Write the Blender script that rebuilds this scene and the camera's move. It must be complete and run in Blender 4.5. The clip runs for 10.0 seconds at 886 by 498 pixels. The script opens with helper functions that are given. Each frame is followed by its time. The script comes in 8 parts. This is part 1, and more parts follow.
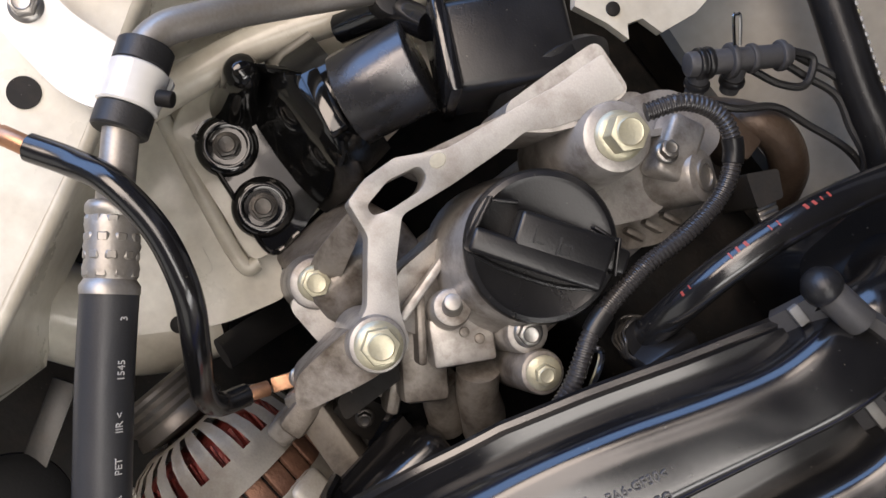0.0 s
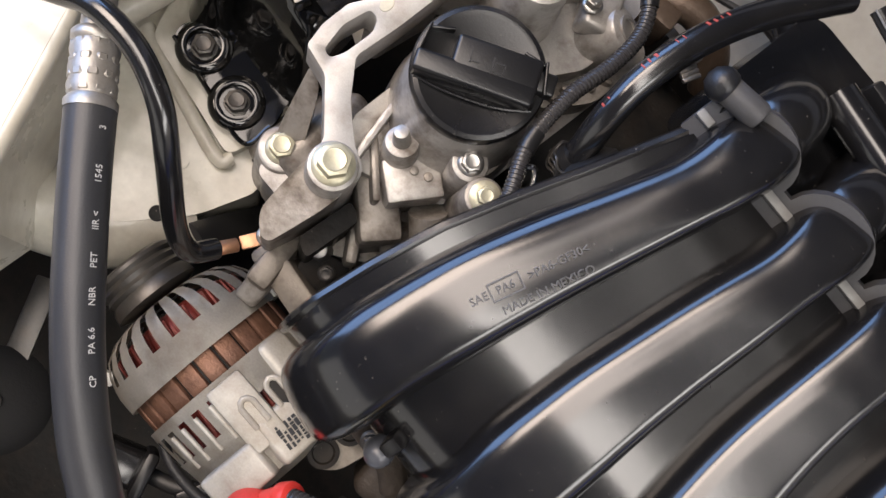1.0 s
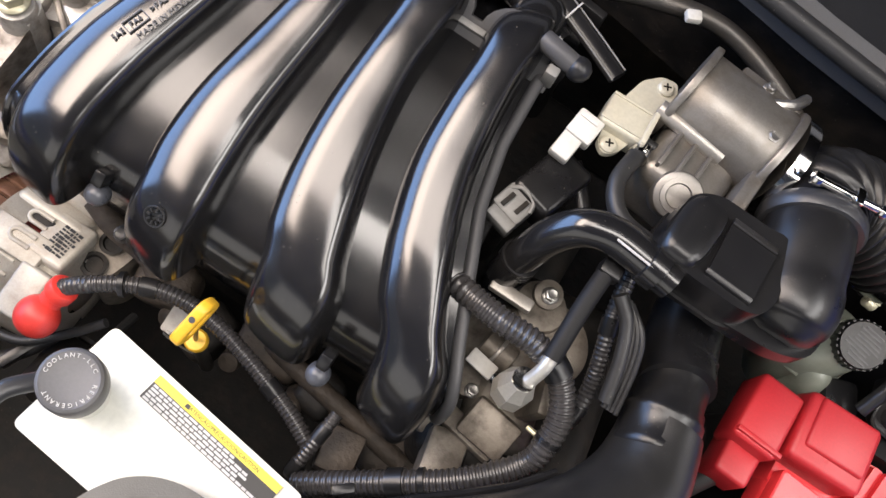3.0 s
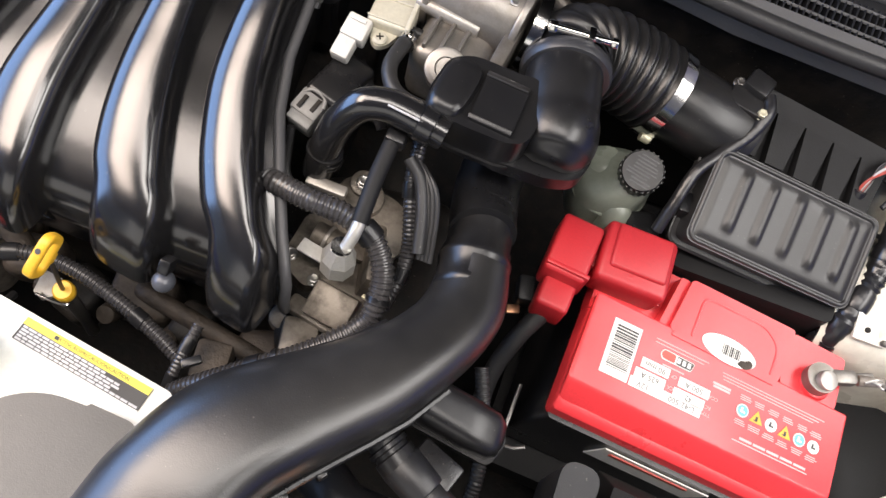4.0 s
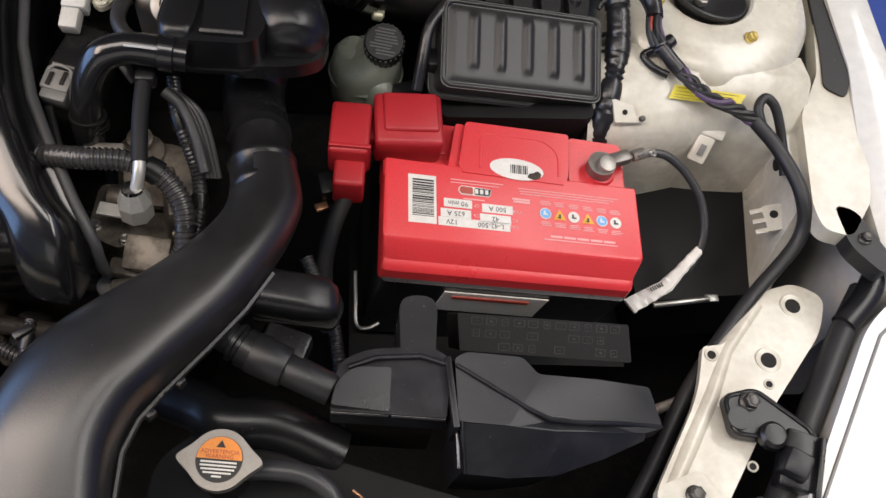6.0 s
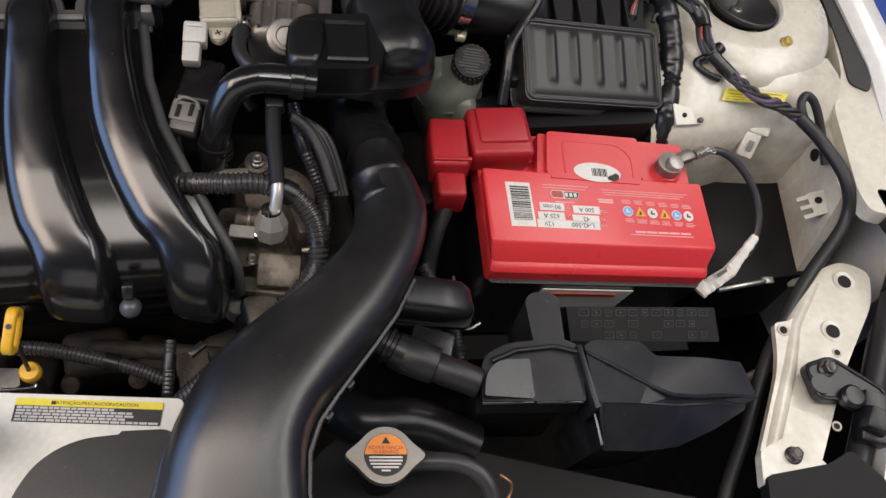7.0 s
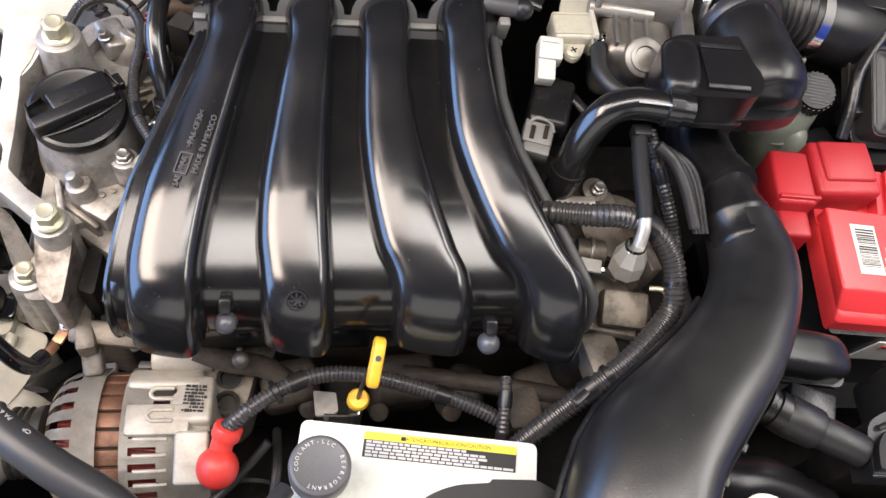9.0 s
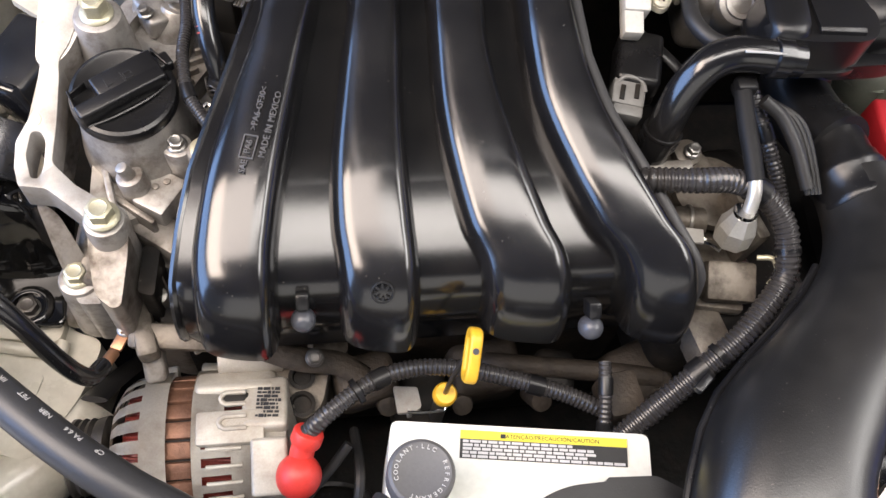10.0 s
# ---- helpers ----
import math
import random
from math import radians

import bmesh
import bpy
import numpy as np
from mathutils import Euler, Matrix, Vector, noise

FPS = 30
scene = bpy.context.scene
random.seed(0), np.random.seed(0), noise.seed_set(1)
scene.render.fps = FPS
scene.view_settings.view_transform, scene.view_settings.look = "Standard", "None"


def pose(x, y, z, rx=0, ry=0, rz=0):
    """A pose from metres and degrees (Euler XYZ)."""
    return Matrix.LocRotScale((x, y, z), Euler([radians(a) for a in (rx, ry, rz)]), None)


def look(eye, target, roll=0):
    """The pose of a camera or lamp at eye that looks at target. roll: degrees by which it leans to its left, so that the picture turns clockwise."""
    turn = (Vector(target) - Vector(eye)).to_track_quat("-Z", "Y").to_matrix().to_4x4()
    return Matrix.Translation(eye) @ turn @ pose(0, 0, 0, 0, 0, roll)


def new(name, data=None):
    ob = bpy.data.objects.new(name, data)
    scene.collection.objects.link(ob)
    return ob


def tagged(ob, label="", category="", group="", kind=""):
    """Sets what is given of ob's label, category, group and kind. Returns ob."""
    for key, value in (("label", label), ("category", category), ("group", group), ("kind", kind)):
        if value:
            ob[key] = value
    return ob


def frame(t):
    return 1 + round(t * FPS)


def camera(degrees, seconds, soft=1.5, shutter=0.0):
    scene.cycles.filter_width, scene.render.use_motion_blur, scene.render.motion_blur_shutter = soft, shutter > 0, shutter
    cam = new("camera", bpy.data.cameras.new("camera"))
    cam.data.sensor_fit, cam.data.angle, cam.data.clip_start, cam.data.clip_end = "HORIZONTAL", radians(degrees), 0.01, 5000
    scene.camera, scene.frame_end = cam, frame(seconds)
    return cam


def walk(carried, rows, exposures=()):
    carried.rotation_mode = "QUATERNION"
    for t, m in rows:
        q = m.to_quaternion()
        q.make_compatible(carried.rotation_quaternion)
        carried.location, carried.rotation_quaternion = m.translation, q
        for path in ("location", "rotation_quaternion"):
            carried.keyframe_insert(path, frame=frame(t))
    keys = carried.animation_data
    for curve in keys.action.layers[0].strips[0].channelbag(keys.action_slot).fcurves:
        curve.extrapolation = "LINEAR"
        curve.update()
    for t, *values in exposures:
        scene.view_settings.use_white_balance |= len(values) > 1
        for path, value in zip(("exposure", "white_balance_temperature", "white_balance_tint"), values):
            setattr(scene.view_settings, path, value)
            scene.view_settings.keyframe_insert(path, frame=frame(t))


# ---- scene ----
cam = camera(54.0, 10.0)
PATH = [
    (0, (0.068, 0.12, 1.282), (0.267, 0.441, -0.682), 81.4),
    (0.5, (0.123, 0.081, 1.298), (0.246, 0.464, -0.661), 68.1),
    (1, (0.182, 0.044, 1.32), (0.246, 0.498, -0.627), 57.7),
    (1.5, (0.253, 0.008, 1.349), (0.269, 0.544, -0.578), 49.0),
    (2, (0.337, -0.022, 1.371), (0.297, 0.588, -0.533), 39.6),
    (2.5, (0.411, -0.047, 1.401), (0.369, 0.633, -0.48), 35.4),
    (2.7, (0.44, -0.056, 1.415), (0.403, 0.652, -0.456), 34.0),
    (3.8, (0.603, -0.131, 1.486), (0.608, 0.692, -0.337), 24.2),
    (4, (0.638, -0.151, 1.49), (0.634, 0.7, -0.319), 21.4),
    (4.5, (0.706, -0.196, 1.49), (0.716, 0.712, -0.292), 17.1),
    (5, (0.765, -0.236, 1.483), (0.786, 0.718, -0.275), 12.0),
    (5.2, (0.779, -0.244, 1.482), (0.82, 0.707, -0.276), 11.0),
    (6.3, (0.683, -0.283, 1.505), (1.005, 0.649, -0.236), 15.3),
    (6.5, (0.652, -0.288, 1.512), (1.004, 0.643, -0.223), 15.9),
    (7, (0.555, -0.293, 1.52), (0.967, 0.658, -0.19), 17.4),
    (7.5, (0.464, -0.272, 1.519), (0.877, 0.695, -0.182), 18.3),
    (8, (0.397, -0.252, 1.499), (0.783, 0.737, -0.196), 18.0),
    (8.5, (0.354, -0.233, 1.478), (0.689, 0.745, -0.234), 16.8),
    (9, (0.321, -0.211, 1.455), (0.613, 0.74, -0.28), 15.5),
    (9.5, (0.293, -0.193, 1.426), (0.566, 0.739, -0.322), 13.5),
    (10, (0.274, -0.173, 1.399), (0.541, 0.723, -0.369), 12.1),
]
EXPOSURES = [(0.0, -0.58), (1.0, -0.12), (2.0, 0.15), (4.0, 0.34), (5.0, -0.02), (6.5, -0.70), (7.0, -0.72), (8.0, -0.04), (9.0, 0.31), (10.0, 0.25)]
walk(cam, [(t, look(eye, target, roll)) for t, eye, target, roll in PATH], EXPOSURES)

# ---- light: area lamps in place of the workshop's unseen openings ----
world = bpy.data.worlds.new("workshop_sky")
scene.world = world
world.use_nodes = True
wn = world.node_tree.nodes
sky = wn.new("ShaderNodeTexSky")
sky.sky_type, sky.sun_disc, sky.sun_elevation, sky.sun_rotation = "NISHITA", False, radians(48), radians(250)
wn["Background"].inputs["Strength"].default_value = 0.025
world.node_tree.links.new(sky.outputs["Color"], wn["Background"].inputs["Color"])


def area_lamp(name, eye, target, width, height, power, color):
    data = bpy.data.lights.new(name, "AREA")
    data.shape, data.size, data.size_y = "RECTANGLE", width, height
    data.energy, data.color = power, color
    ob = new(name, data)
    ob.matrix_basis = look(eye, target)
    return tagged(ob, "soft area lamp standing in for unseen daylight", "daylight", kind="structure")


# Fill added for faces turned to the front; no opening is known here.
area_lamp("fill_front", (0.3, -3.4, 1.9), (0.4, 0.0, 1.2), 4.0, 1.8, 22, (1.0, 0.93, 0.85))
# lamps for a bright roof and blue west sky, judged from reflections only
area_lamp("daylight_roof_west", (-1.95, -0.35, 3.3), (-1.95, -0.35, 0.0), 1.15, 2.2, 124, (1.0, 0.83, 0.71))
area_lamp("daylight_roof_middle", (-0.8, -0.08, 3.3), (-0.8, -0.08, 0.0), 1.2, 1.15, 40, (1.0, 0.87, 0.78))
# Fill added to brighten the right side; no source is known there.
area_lamp("fill_east", (2.7, 0.3, 3.3), (2.7, 0.3, 0.0), 1.2, 3.6, 130, (1.0, 0.96, 0.93))
area_lamp("daylight_roof_south", (0.62, -0.36, 3.3), (0.62, -0.36, 0.0), 2.0, 0.55, 36, (1.0, 0.93, 0.87))
area_lamp("daylight_side", (-3.0, 0.2, 2.15), (0.4, 0.2, 1.2), 4.2, 1.8, 150, (0.32, 0.53, 1.0))

# ---- materials ----
def surface(name, color, rough=0.5, metal=0.0, grain=500.0, relief=0.05, stain=18.0, worn=None, amount=0.35,
            coat=0.0, spread=0.12, spec=0.5, dust=0.0, fine_detail=3.0):
    """A node material: fine grain in roughness and relief, larger stains or wear in colour."""
    m = bpy.data.materials.new(name)
    m.use_nodes = True
    nt = m.node_tree
    n, link = nt.nodes, nt.links.new
    b = n["Principled BSDF"]
    b.inputs["Metallic"].default_value = metal
    b.inputs["Coat Weight"].default_value = coat
    b.inputs["Coat Roughness"].default_value = 0.08
    b.inputs["Specular IOR Level"].default_value = spec
    co = n.new("ShaderNodeTexCoord")
    big = n.new("ShaderNodeTexNoise")
    big.inputs["Scale"].default_value, big.inputs["Detail"].default_value = stain, 6.0
    big.inputs["Roughness"].default_value = 0.62
    link(co.outputs["Object"], big.inputs["Vector"])
    fine = n.new("ShaderNodeTexNoise")
    fine.inputs["Scale"].default_value, fine.inputs["Detail"].default_value = grain, fine_detail
    link(co.outputs["Object"], fine.inputs["Vector"])
    ramp = n.new("ShaderNodeMapRange")
    ramp.inputs["From Min"].default_value, ramp.inputs["From Max"].default_value = 0.45, 0.75
    ramp.inputs["To Max"].default_value = amount
    link(big.outputs["Fac"], ramp.inputs["Value"])
    mix = n.new("ShaderNodeMix")
    mix.data_type = "RGBA"
    other = worn if worn else tuple(c * 0.72 for c in color)
    mix.inputs["A"].default_value, mix.inputs["B"].default_value = (*color, 1), (*other, 1)
    link(ramp.outputs["Result"], mix.inputs["Factor"])
    hue = n.new("ShaderNodeMix")
    hue.data_type, hue.blend_type = "RGBA", "MULTIPLY"
    hue.inputs["Factor"].default_value = 0.25
    link(mix.outputs["Result"], hue.inputs["A"])
    link(fine.outputs["Fac"], hue.inputs["B"])
    color_out = hue.outputs["Result"]
    if dust:
        # sparse specks of pale dust
        specks = n.new("ShaderNodeTexNoise")
        specks.inputs["Scale"].default_value, specks.inputs["Detail"].default_value = 520.0, 1.0
        link(co.outputs["Object"], specks.inputs["Vector"])
        cut = n.new("ShaderNodeMapRange")
        cut.inputs["From Min"].default_value, cut.inputs["From Max"].default_value = 0.755, 0.80
        cut.inputs["To Max"].default_value = dust
        link(specks.outputs["Fac"], cut.inputs["Value"])
        dusty = n.new("ShaderNodeMix")
        dusty.data_type = "RGBA"
        dusty.inputs["B"].default_value = (0.30, 0.27, 0.23, 1)
        link(cut.outputs["Result"], dusty.inputs["Factor"])
        link(color_out, dusty.inputs["A"])
        color_out = dusty.outputs["Result"]
    link(color_out, b.inputs["Base Color"])
    ro = n.new("ShaderNodeMapRange")
    ro.inputs["To Min"].default_value, ro.inputs["To Max"].default_value = max(0.03, rough - spread), min(1.0, rough + spread)
    link(big.outputs["Fac"], ro.inputs["Value"])
    link(ro.outputs["Result"], b.inputs["Roughness"])
    if relief:
        bump = n.new("ShaderNodeBump")
        bump.inputs["Strength"].default_value, bump.inputs["Distance"].default_value = relief, 0.002
        link(fine.outputs["Fac"], bump.inputs["Height"])
        link(bump.outputs["Normal"], b.inputs["Normal"])
    return m


GLOSS_BLACK = surface("moulded_black_nylon", (0.010, 0.010, 0.011), 0.175, grain=300, relief=0.008, worn=(0.024, 0.023, 0.022), amount=0.5, spread=0.05, spec=0.8, dust=0.22)
MATT_BLACK = surface("black_polypropylene", (0.010, 0.010, 0.011), 0.30, spec=0.45, dust=0.3, grain=900, relief=0.06, worn=(0.035, 0.034, 0.033))
DARK_PLASTIC = surface("dark_grey_plastic", (0.012, 0.0125, 0.0145), 0.40, spec=0.5, dust=0.4, grain=900, relief=0.08, worn=(0.034, 0.034, 0.035))
RUBBER = surface("black_rubber", (0.017, 0.017, 0.018), 0.48, dust=0.5, grain=700, relief=0.1, worn=(0.045, 0.044, 0.042))
HOSE_GREY = surface("grey_black_hose_rubber", (0.034, 0.035, 0.039), 0.38, grain=800, relief=0.06, worn=(0.05, 0.049, 0.048))
BLACK_PAINT = surface("glossy_black_paint", (0.008, 0.008, 0.009), 0.09, grain=42, relief=0.5, worn=(0.02, 0.02, 0.02), coat=0.6)
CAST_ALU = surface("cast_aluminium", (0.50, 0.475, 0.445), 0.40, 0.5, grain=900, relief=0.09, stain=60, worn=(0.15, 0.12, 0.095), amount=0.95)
ARM_ALU = surface("shot_blasted_aluminium", (0.46, 0.44, 0.41), 0.46, 0.35, grain=1100, relief=0.09, stain=48, worn=(0.24, 0.205, 0.165), amount=0.75)
CLEAN_ALU = surface("machined_aluminium", (0.42, 0.40, 0.37), 0.42, 0.7, grain=600, relief=0.03, stain=30, worn=(0.3, 0.26, 0.21), amount=0.6)
# Dirt stains; the darker base also shades the castings' side faces.
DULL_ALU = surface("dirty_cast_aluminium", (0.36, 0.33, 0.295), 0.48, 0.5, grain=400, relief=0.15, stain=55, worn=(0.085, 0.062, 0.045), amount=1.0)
ZINC = surface("yellow_zinc_steel", (0.60, 0.57, 0.42), 0.38, 0.5, grain=600, relief=0.08, worn=(0.45, 0.4, 0.25), stain=60)
YELLOW_ZINC = surface("yellow_passivated_zinc", (0.62, 0.46, 0.12), 0.36, 0.5, grain=600, relief=0.06, worn=(0.4, 0.28, 0.1), stain=60)
STEEL = surface("bare_steel", (0.45, 0.44, 0.42), 0.35, 0.9, grain=600, relief=0.04, worn=(0.2, 0.15, 0.1), stain=50)
DARK_STEEL = surface("dark_phosphated_steel", (0.1, 0.095, 0.09), 0.4, 0.7, grain=500, relief=0.05, worn=(0.16, 0.13, 0.1), stain=60)
MOUNT_BLACK = surface("wavy_black_enamel", (0.006, 0.006, 0.006), 0.05, grain=30, relief=0.8, fine_detail=0.0, worn=(0.012, 0.012, 0.012), coat=0.3, spread=0.02)
BLACK_FLAT = surface("flat_black_enamel", (0.006, 0.006, 0.006), 0.07, grain=30, relief=0.03, worn=(0.012, 0.012, 0.012), coat=0.4, spread=0.02)
BUSH_STEEL = surface("dark_satin_bush_steel", (0.10, 0.10, 0.105), 0.27, 0.75, grain=500, relief=0.04, worn=(0.14, 0.13, 0.12), stain=40)
CHROME = surface("bright_plated_steel", (0.75, 0.74, 0.72), 0.14, 1.0, grain=300, relief=0.02, worn=(0.6, 0.58, 0.55))
COPPER = surface("copper_lug", (0.62, 0.33, 0.19), 0.38, 0.85, grain=500, relief=0.1, worn=(0.35, 0.2, 0.12), stain=80)
WINDING = surface("red_lacquered_winding", (0.19, 0.026, 0.019), 0.35, 0.3, grain=400, relief=0.3, worn=(0.05, 0.012, 0.01), amount=0.8, stain=60)
STATOR = surface("rusty_stator_iron", (0.25, 0.13, 0.085), 0.5, 0.55, grain=500, relief=0.3, stain=60, worn=(0.09, 0.045, 0.03), amount=0.8)
BODY_WHITE = surface("cream_white_body_paint", (0.70, 0.67, 0.575), 0.3, grain=120, relief=0.01, stain=16, worn=(0.36, 0.31, 0.23), amount=0.7, coat=0.4)
OUTER_WHITE = surface("white_outer_paint", (0.8, 0.79, 0.76), 0.22, grain=80, relief=0.005, stain=5, worn=(0.7, 0.68, 0.63), amount=0.3, coat=0.7)
TANK_WHITE = surface("milky_tank_plastic", (0.76, 0.76, 0.7), 0.4, grain=200, relief=0.02, stain=12, worn=(0.6, 0.58, 0.5), amount=0.4)
BATTERY_RED = surface("red_battery_plastic", (0.72, 0.045, 0.055), 0.3, grain=500, relief=0.03, stain=8, worn=(0.56, 0.036, 0.045), amount=0.4)
CAP_RED = surface("dark_red_cover_plastic", (0.44, 0.020, 0.028), 0.42, grain=500, relief=0.03, worn=(0.36, 0.02, 0.025))
BOOT_RED = surface("red_rubber_boot", (0.72, 0.05, 0.04), 0.42, grain=500, relief=0.05, worn=(0.5, 0.04, 0.03))
YELLOW = surface("yellow_plastic", (0.8, 0.46, 0.03), 0.4, grain=500, relief=0.03, worn=(0.55, 0.3, 0.03))
LABEL_YELLOW = surface("yellow_label", (0.82, 0.7, 0.06), 0.45, grain=300, relief=0.0, worn=(0.7, 0.58, 0.08), amount=0.3)
LABEL_AMBER = surface("amber_label_sign", (0.85, 0.42, 0.03), 0.45, grain=300, relief=0.0, amount=0.1)
LABEL_WHITE = surface("white_label", (0.78, 0.77, 0.74), 0.45, grain=300, relief=0.0, worn=(0.62, 0.6, 0.56), amount=0.4)
LABEL_BLACK = surface("black_label_print", (0.02, 0.02, 0.02), 0.45, grain=300, relief=0.0)
LABEL_ORANGE = surface("orange_label", (0.85, 0.3, 0.06), 0.45, grain=300, relief=0.0, amount=0.2)
LABEL_BLUE = surface("blue_label_sign", (0.12, 0.4, 0.8), 0.45, grain=300, relief=0.0, amount=0.1)
LABEL_PINK = surface("pale_red_print", (0.85, 0.45, 0.45), 0.45, grain=300, relief=0.0, amount=0.1)
LABEL_RED = surface("red_print", (0.42, 0.07, 0.05), 0.45, grain=300, relief=0.0, amount=0.2)
WHITE_PLASTIC = surface("white_connector_plastic", (0.60, 0.59, 0.56), 0.4, grain=400, relief=0.02, stain=40, worn=(0.5, 0.47, 0.4))
GREY_PLASTIC = surface("grey_connector_plastic", (0.21, 0.21, 0.205), 0.45, grain=400, relief=0.05, stain=40)
CREAM_PLASTIC = surface("cream_valve_body", (0.55, 0.52, 0.42), 0.42, 0.15, grain=400, relief=0.05, stain=40)
CAP_GREY = surface("grey_cap_plastic", (0.10, 0.10, 0.105), 0.5, grain=500, relief=0.08)
RESERVOIR = surface("smoky_reservoir_plastic", (0.23, 0.25, 0.205), 0.3, grain=300, relief=0.02, stain=22, worn=(0.13, 0.14, 0.12), amount=0.6)
PRINT_GREY = surface("pale_grey_print", (0.55, 0.55, 0.55), 0.5, grain=300, relief=0.0)
LILAC = surface("lilac_wire_sheath", (0.10, 0.065, 0.13), 0.5, grain=300, relief=0.02)
COWL_GREY = surface("weathered_grey_cowl_plastic", (0.11, 0.11, 0.113), 0.5, grain=900, relief=0.12, stain=7, worn=(0.12, 0.118, 0.115))
SATIN_BLACK = surface("satin_black_duct_plastic", (0.0125, 0.0122, 0.0120), 0.345, spec=0.75, dust=0.2, grain=900, relief=0.07, stain=9, worn=(0.03, 0.028, 0.026), amount=0.8)
BOX_BLACK = surface("black_air_box_plastic", (0.010, 0.010, 0.011), 0.30, spec=0.5, dust=0.2, grain=800, relief=0.05, stain=14, worn=(0.022, 0.021, 0.02))
CONDUIT = surface("shiny_black_conduit", (0.040, 0.038, 0.039), 0.27, spec=0.6, dust=0.3, grain=500, relief=0.05, stain=40, worn=(0.04, 0.039, 0.037))
RELAY_BLACK = surface("black_relay_box_plastic", (0.009, 0.0095, 0.012), 0.40, spec=0.45, dust=0.3, grain=700, relief=0.05, stain=40, worn=(0.026, 0.026, 0.030), amount=0.7)
# Engine grime; its black also stands in for shade in gaps and holes.
GRIME_SHADE = surface("oily_grime_and_bay_shade", (0.009, 0.0085, 0.008), 0.6, grain=120, relief=0.4, stain=40, worn=(0.030, 0.024, 0.019), amount=0.9, dust=0.3, spec=0.25)
# Blue-grey tint holds the sky's reflection on the dark studs.
STUD_GREY = surface("stud_plastic_sky_tint", (0.075, 0.08, 0.095), 0.3, grain=300, relief=0.03, worn=(0.05, 0.05, 0.055))
FELT = surface("black_felt", (0.006, 0.006, 0.006), 0.9, spec=0.08, grain=300, relief=0.3, worn=(0.012, 0.011, 0.011))
CONCRETE = surface("workshop_floor_paint", (0.06, 0.11, 0.42), 0.5, grain=60, relief=0.1, stain=1.2, worn=(0.05, 0.085, 0.3), amount=0.7)
WALL_BLUE = surface("blue_wall_paint", (0.035, 0.08, 0.42), 0.5, grain=60, relief=0.05, stain=1.5, worn=(0.03, 0.065, 0.33))
CEILING = surface("dark_roof_underside", (0.1, 0.095, 0.09), 0.7, grain=60, relief=0.05, stain=1.5)
BROWN_DIRT = surface("brown_road_dirt", (0.060, 0.047, 0.036), 0.65, 0.2, grain=300, relief=0.4, stain=60, worn=(0.018, 0.015, 0.012), amount=0.9)
ALT_ALU = surface("dusty_cast_aluminium", (0.52, 0.49, 0.43), 0.55, 0.35, grain=700, relief=0.07, stain=34, worn=(0.27, 0.22, 0.17), amount=0.7)
FLANGE_GREY = surface("grey_moulded_flange", (0.062, 0.062, 0.066), 0.5, grain=700, relief=0.06, stain=20, worn=(0.07, 0.07, 0.072))
STEEL_RUST = surface("rusty_brown_pipe_steel", (0.13, 0.095, 0.07), 0.45, 0.45, grain=300, relief=0.25, stain=40, worn=(0.08, 0.05, 0.035), amount=0.8)
# Base colour darkened for the throttle body's shade under the bonnet.
DULL_ALU2 = surface("grey_cast_throttle_metal", (0.28, 0.265, 0.245), 0.40, 0.75, grain=700, relief=0.06, stain=36, worn=(0.16, 0.13, 0.1), amount=0.8)
HOSE_BLACK = surface("black_intake_rubber", (0.012, 0.012, 0.013), 0.33, grain=700, relief=0.05, worn=(0.03, 0.029, 0.028))
TRAY_BLACK = surface("dull_black_tray_plastic", (0.009, 0.009, 0.0095), 0.6, grain=500, relief=0.1, worn=(0.016, 0.015, 0.015), spec=0.25)
PLATED = surface("dull_plated_steel", (0.58, 0.57, 0.53), 0.36, 0.6, grain=500, relief=0.03, stain=50, worn=(0.4, 0.37, 0.31))
LID_BLACK = surface("satin_black_lid_plastic", (0.019, 0.0185, 0.019), 0.36, grain=700, relief=0.03, worn=(0.05, 0.048, 0.046), stain=12, dust=0.2)
GEAR_ALU = surface("brown_stained_gear_casting", (0.215, 0.188, 0.156), 0.5, 0.4, grain=400, relief=0.15, stain=55, worn=(0.035, 0.026, 0.018), amount=1.0)
TAPE = surface("crinkled_black_tape", (0.013, 0.013, 0.015), 0.30, grain=120, relief=0.3, fine_detail=1.0, worn=(0.03, 0.03, 0.032), spec=0.6)
BEIGE = surface("beige_sprayed_bulkhead", (0.33, 0.31, 0.27), 0.5, grain=120, relief=0.03, stain=9, worn=(0.2, 0.18, 0.15), amount=0.5)
WALL_CREAM = surface("cream_wall_paint", (0.35, 0.32, 0.28), 0.6, grain=60, relief=0.05, stain=1.5)


# ---- building helpers ----
def smoothed(name, bm, material, sharp=38):
    bmesh.ops.recalc_face_normals(bm, faces=bm.faces)
    me = bpy.data.meshes.new(name)
    bm.to_mesh(me)
    bm.free()
    me.polygons.foreach_set("use_smooth", [True] * len(me.polygons))
    me.set_sharp_from_angle(angle=radians(sharp))
    me.materials.append(material)
    return me


def thing(name, label, category, at=(0, 0, 0), group="", kind=""):
    ob = new(name)
    ob.empty_display_size = 0.02
    ob.location = at
    return tagged(ob, label, category, group, kind)


def part(name, bm, material, parent, label="", sharp=38):
    """One mesh in world coordinates under a thing (an Empty) or under another part."""
    ob = new(name, smoothed(name, bm, material, sharp))
    ob.parent = parent
    if parent.type == "EMPTY":
        ob.matrix_parent_inverse = Matrix.Translation(parent.location).inverted()
    if label:
        ob["label"] = label
    return ob


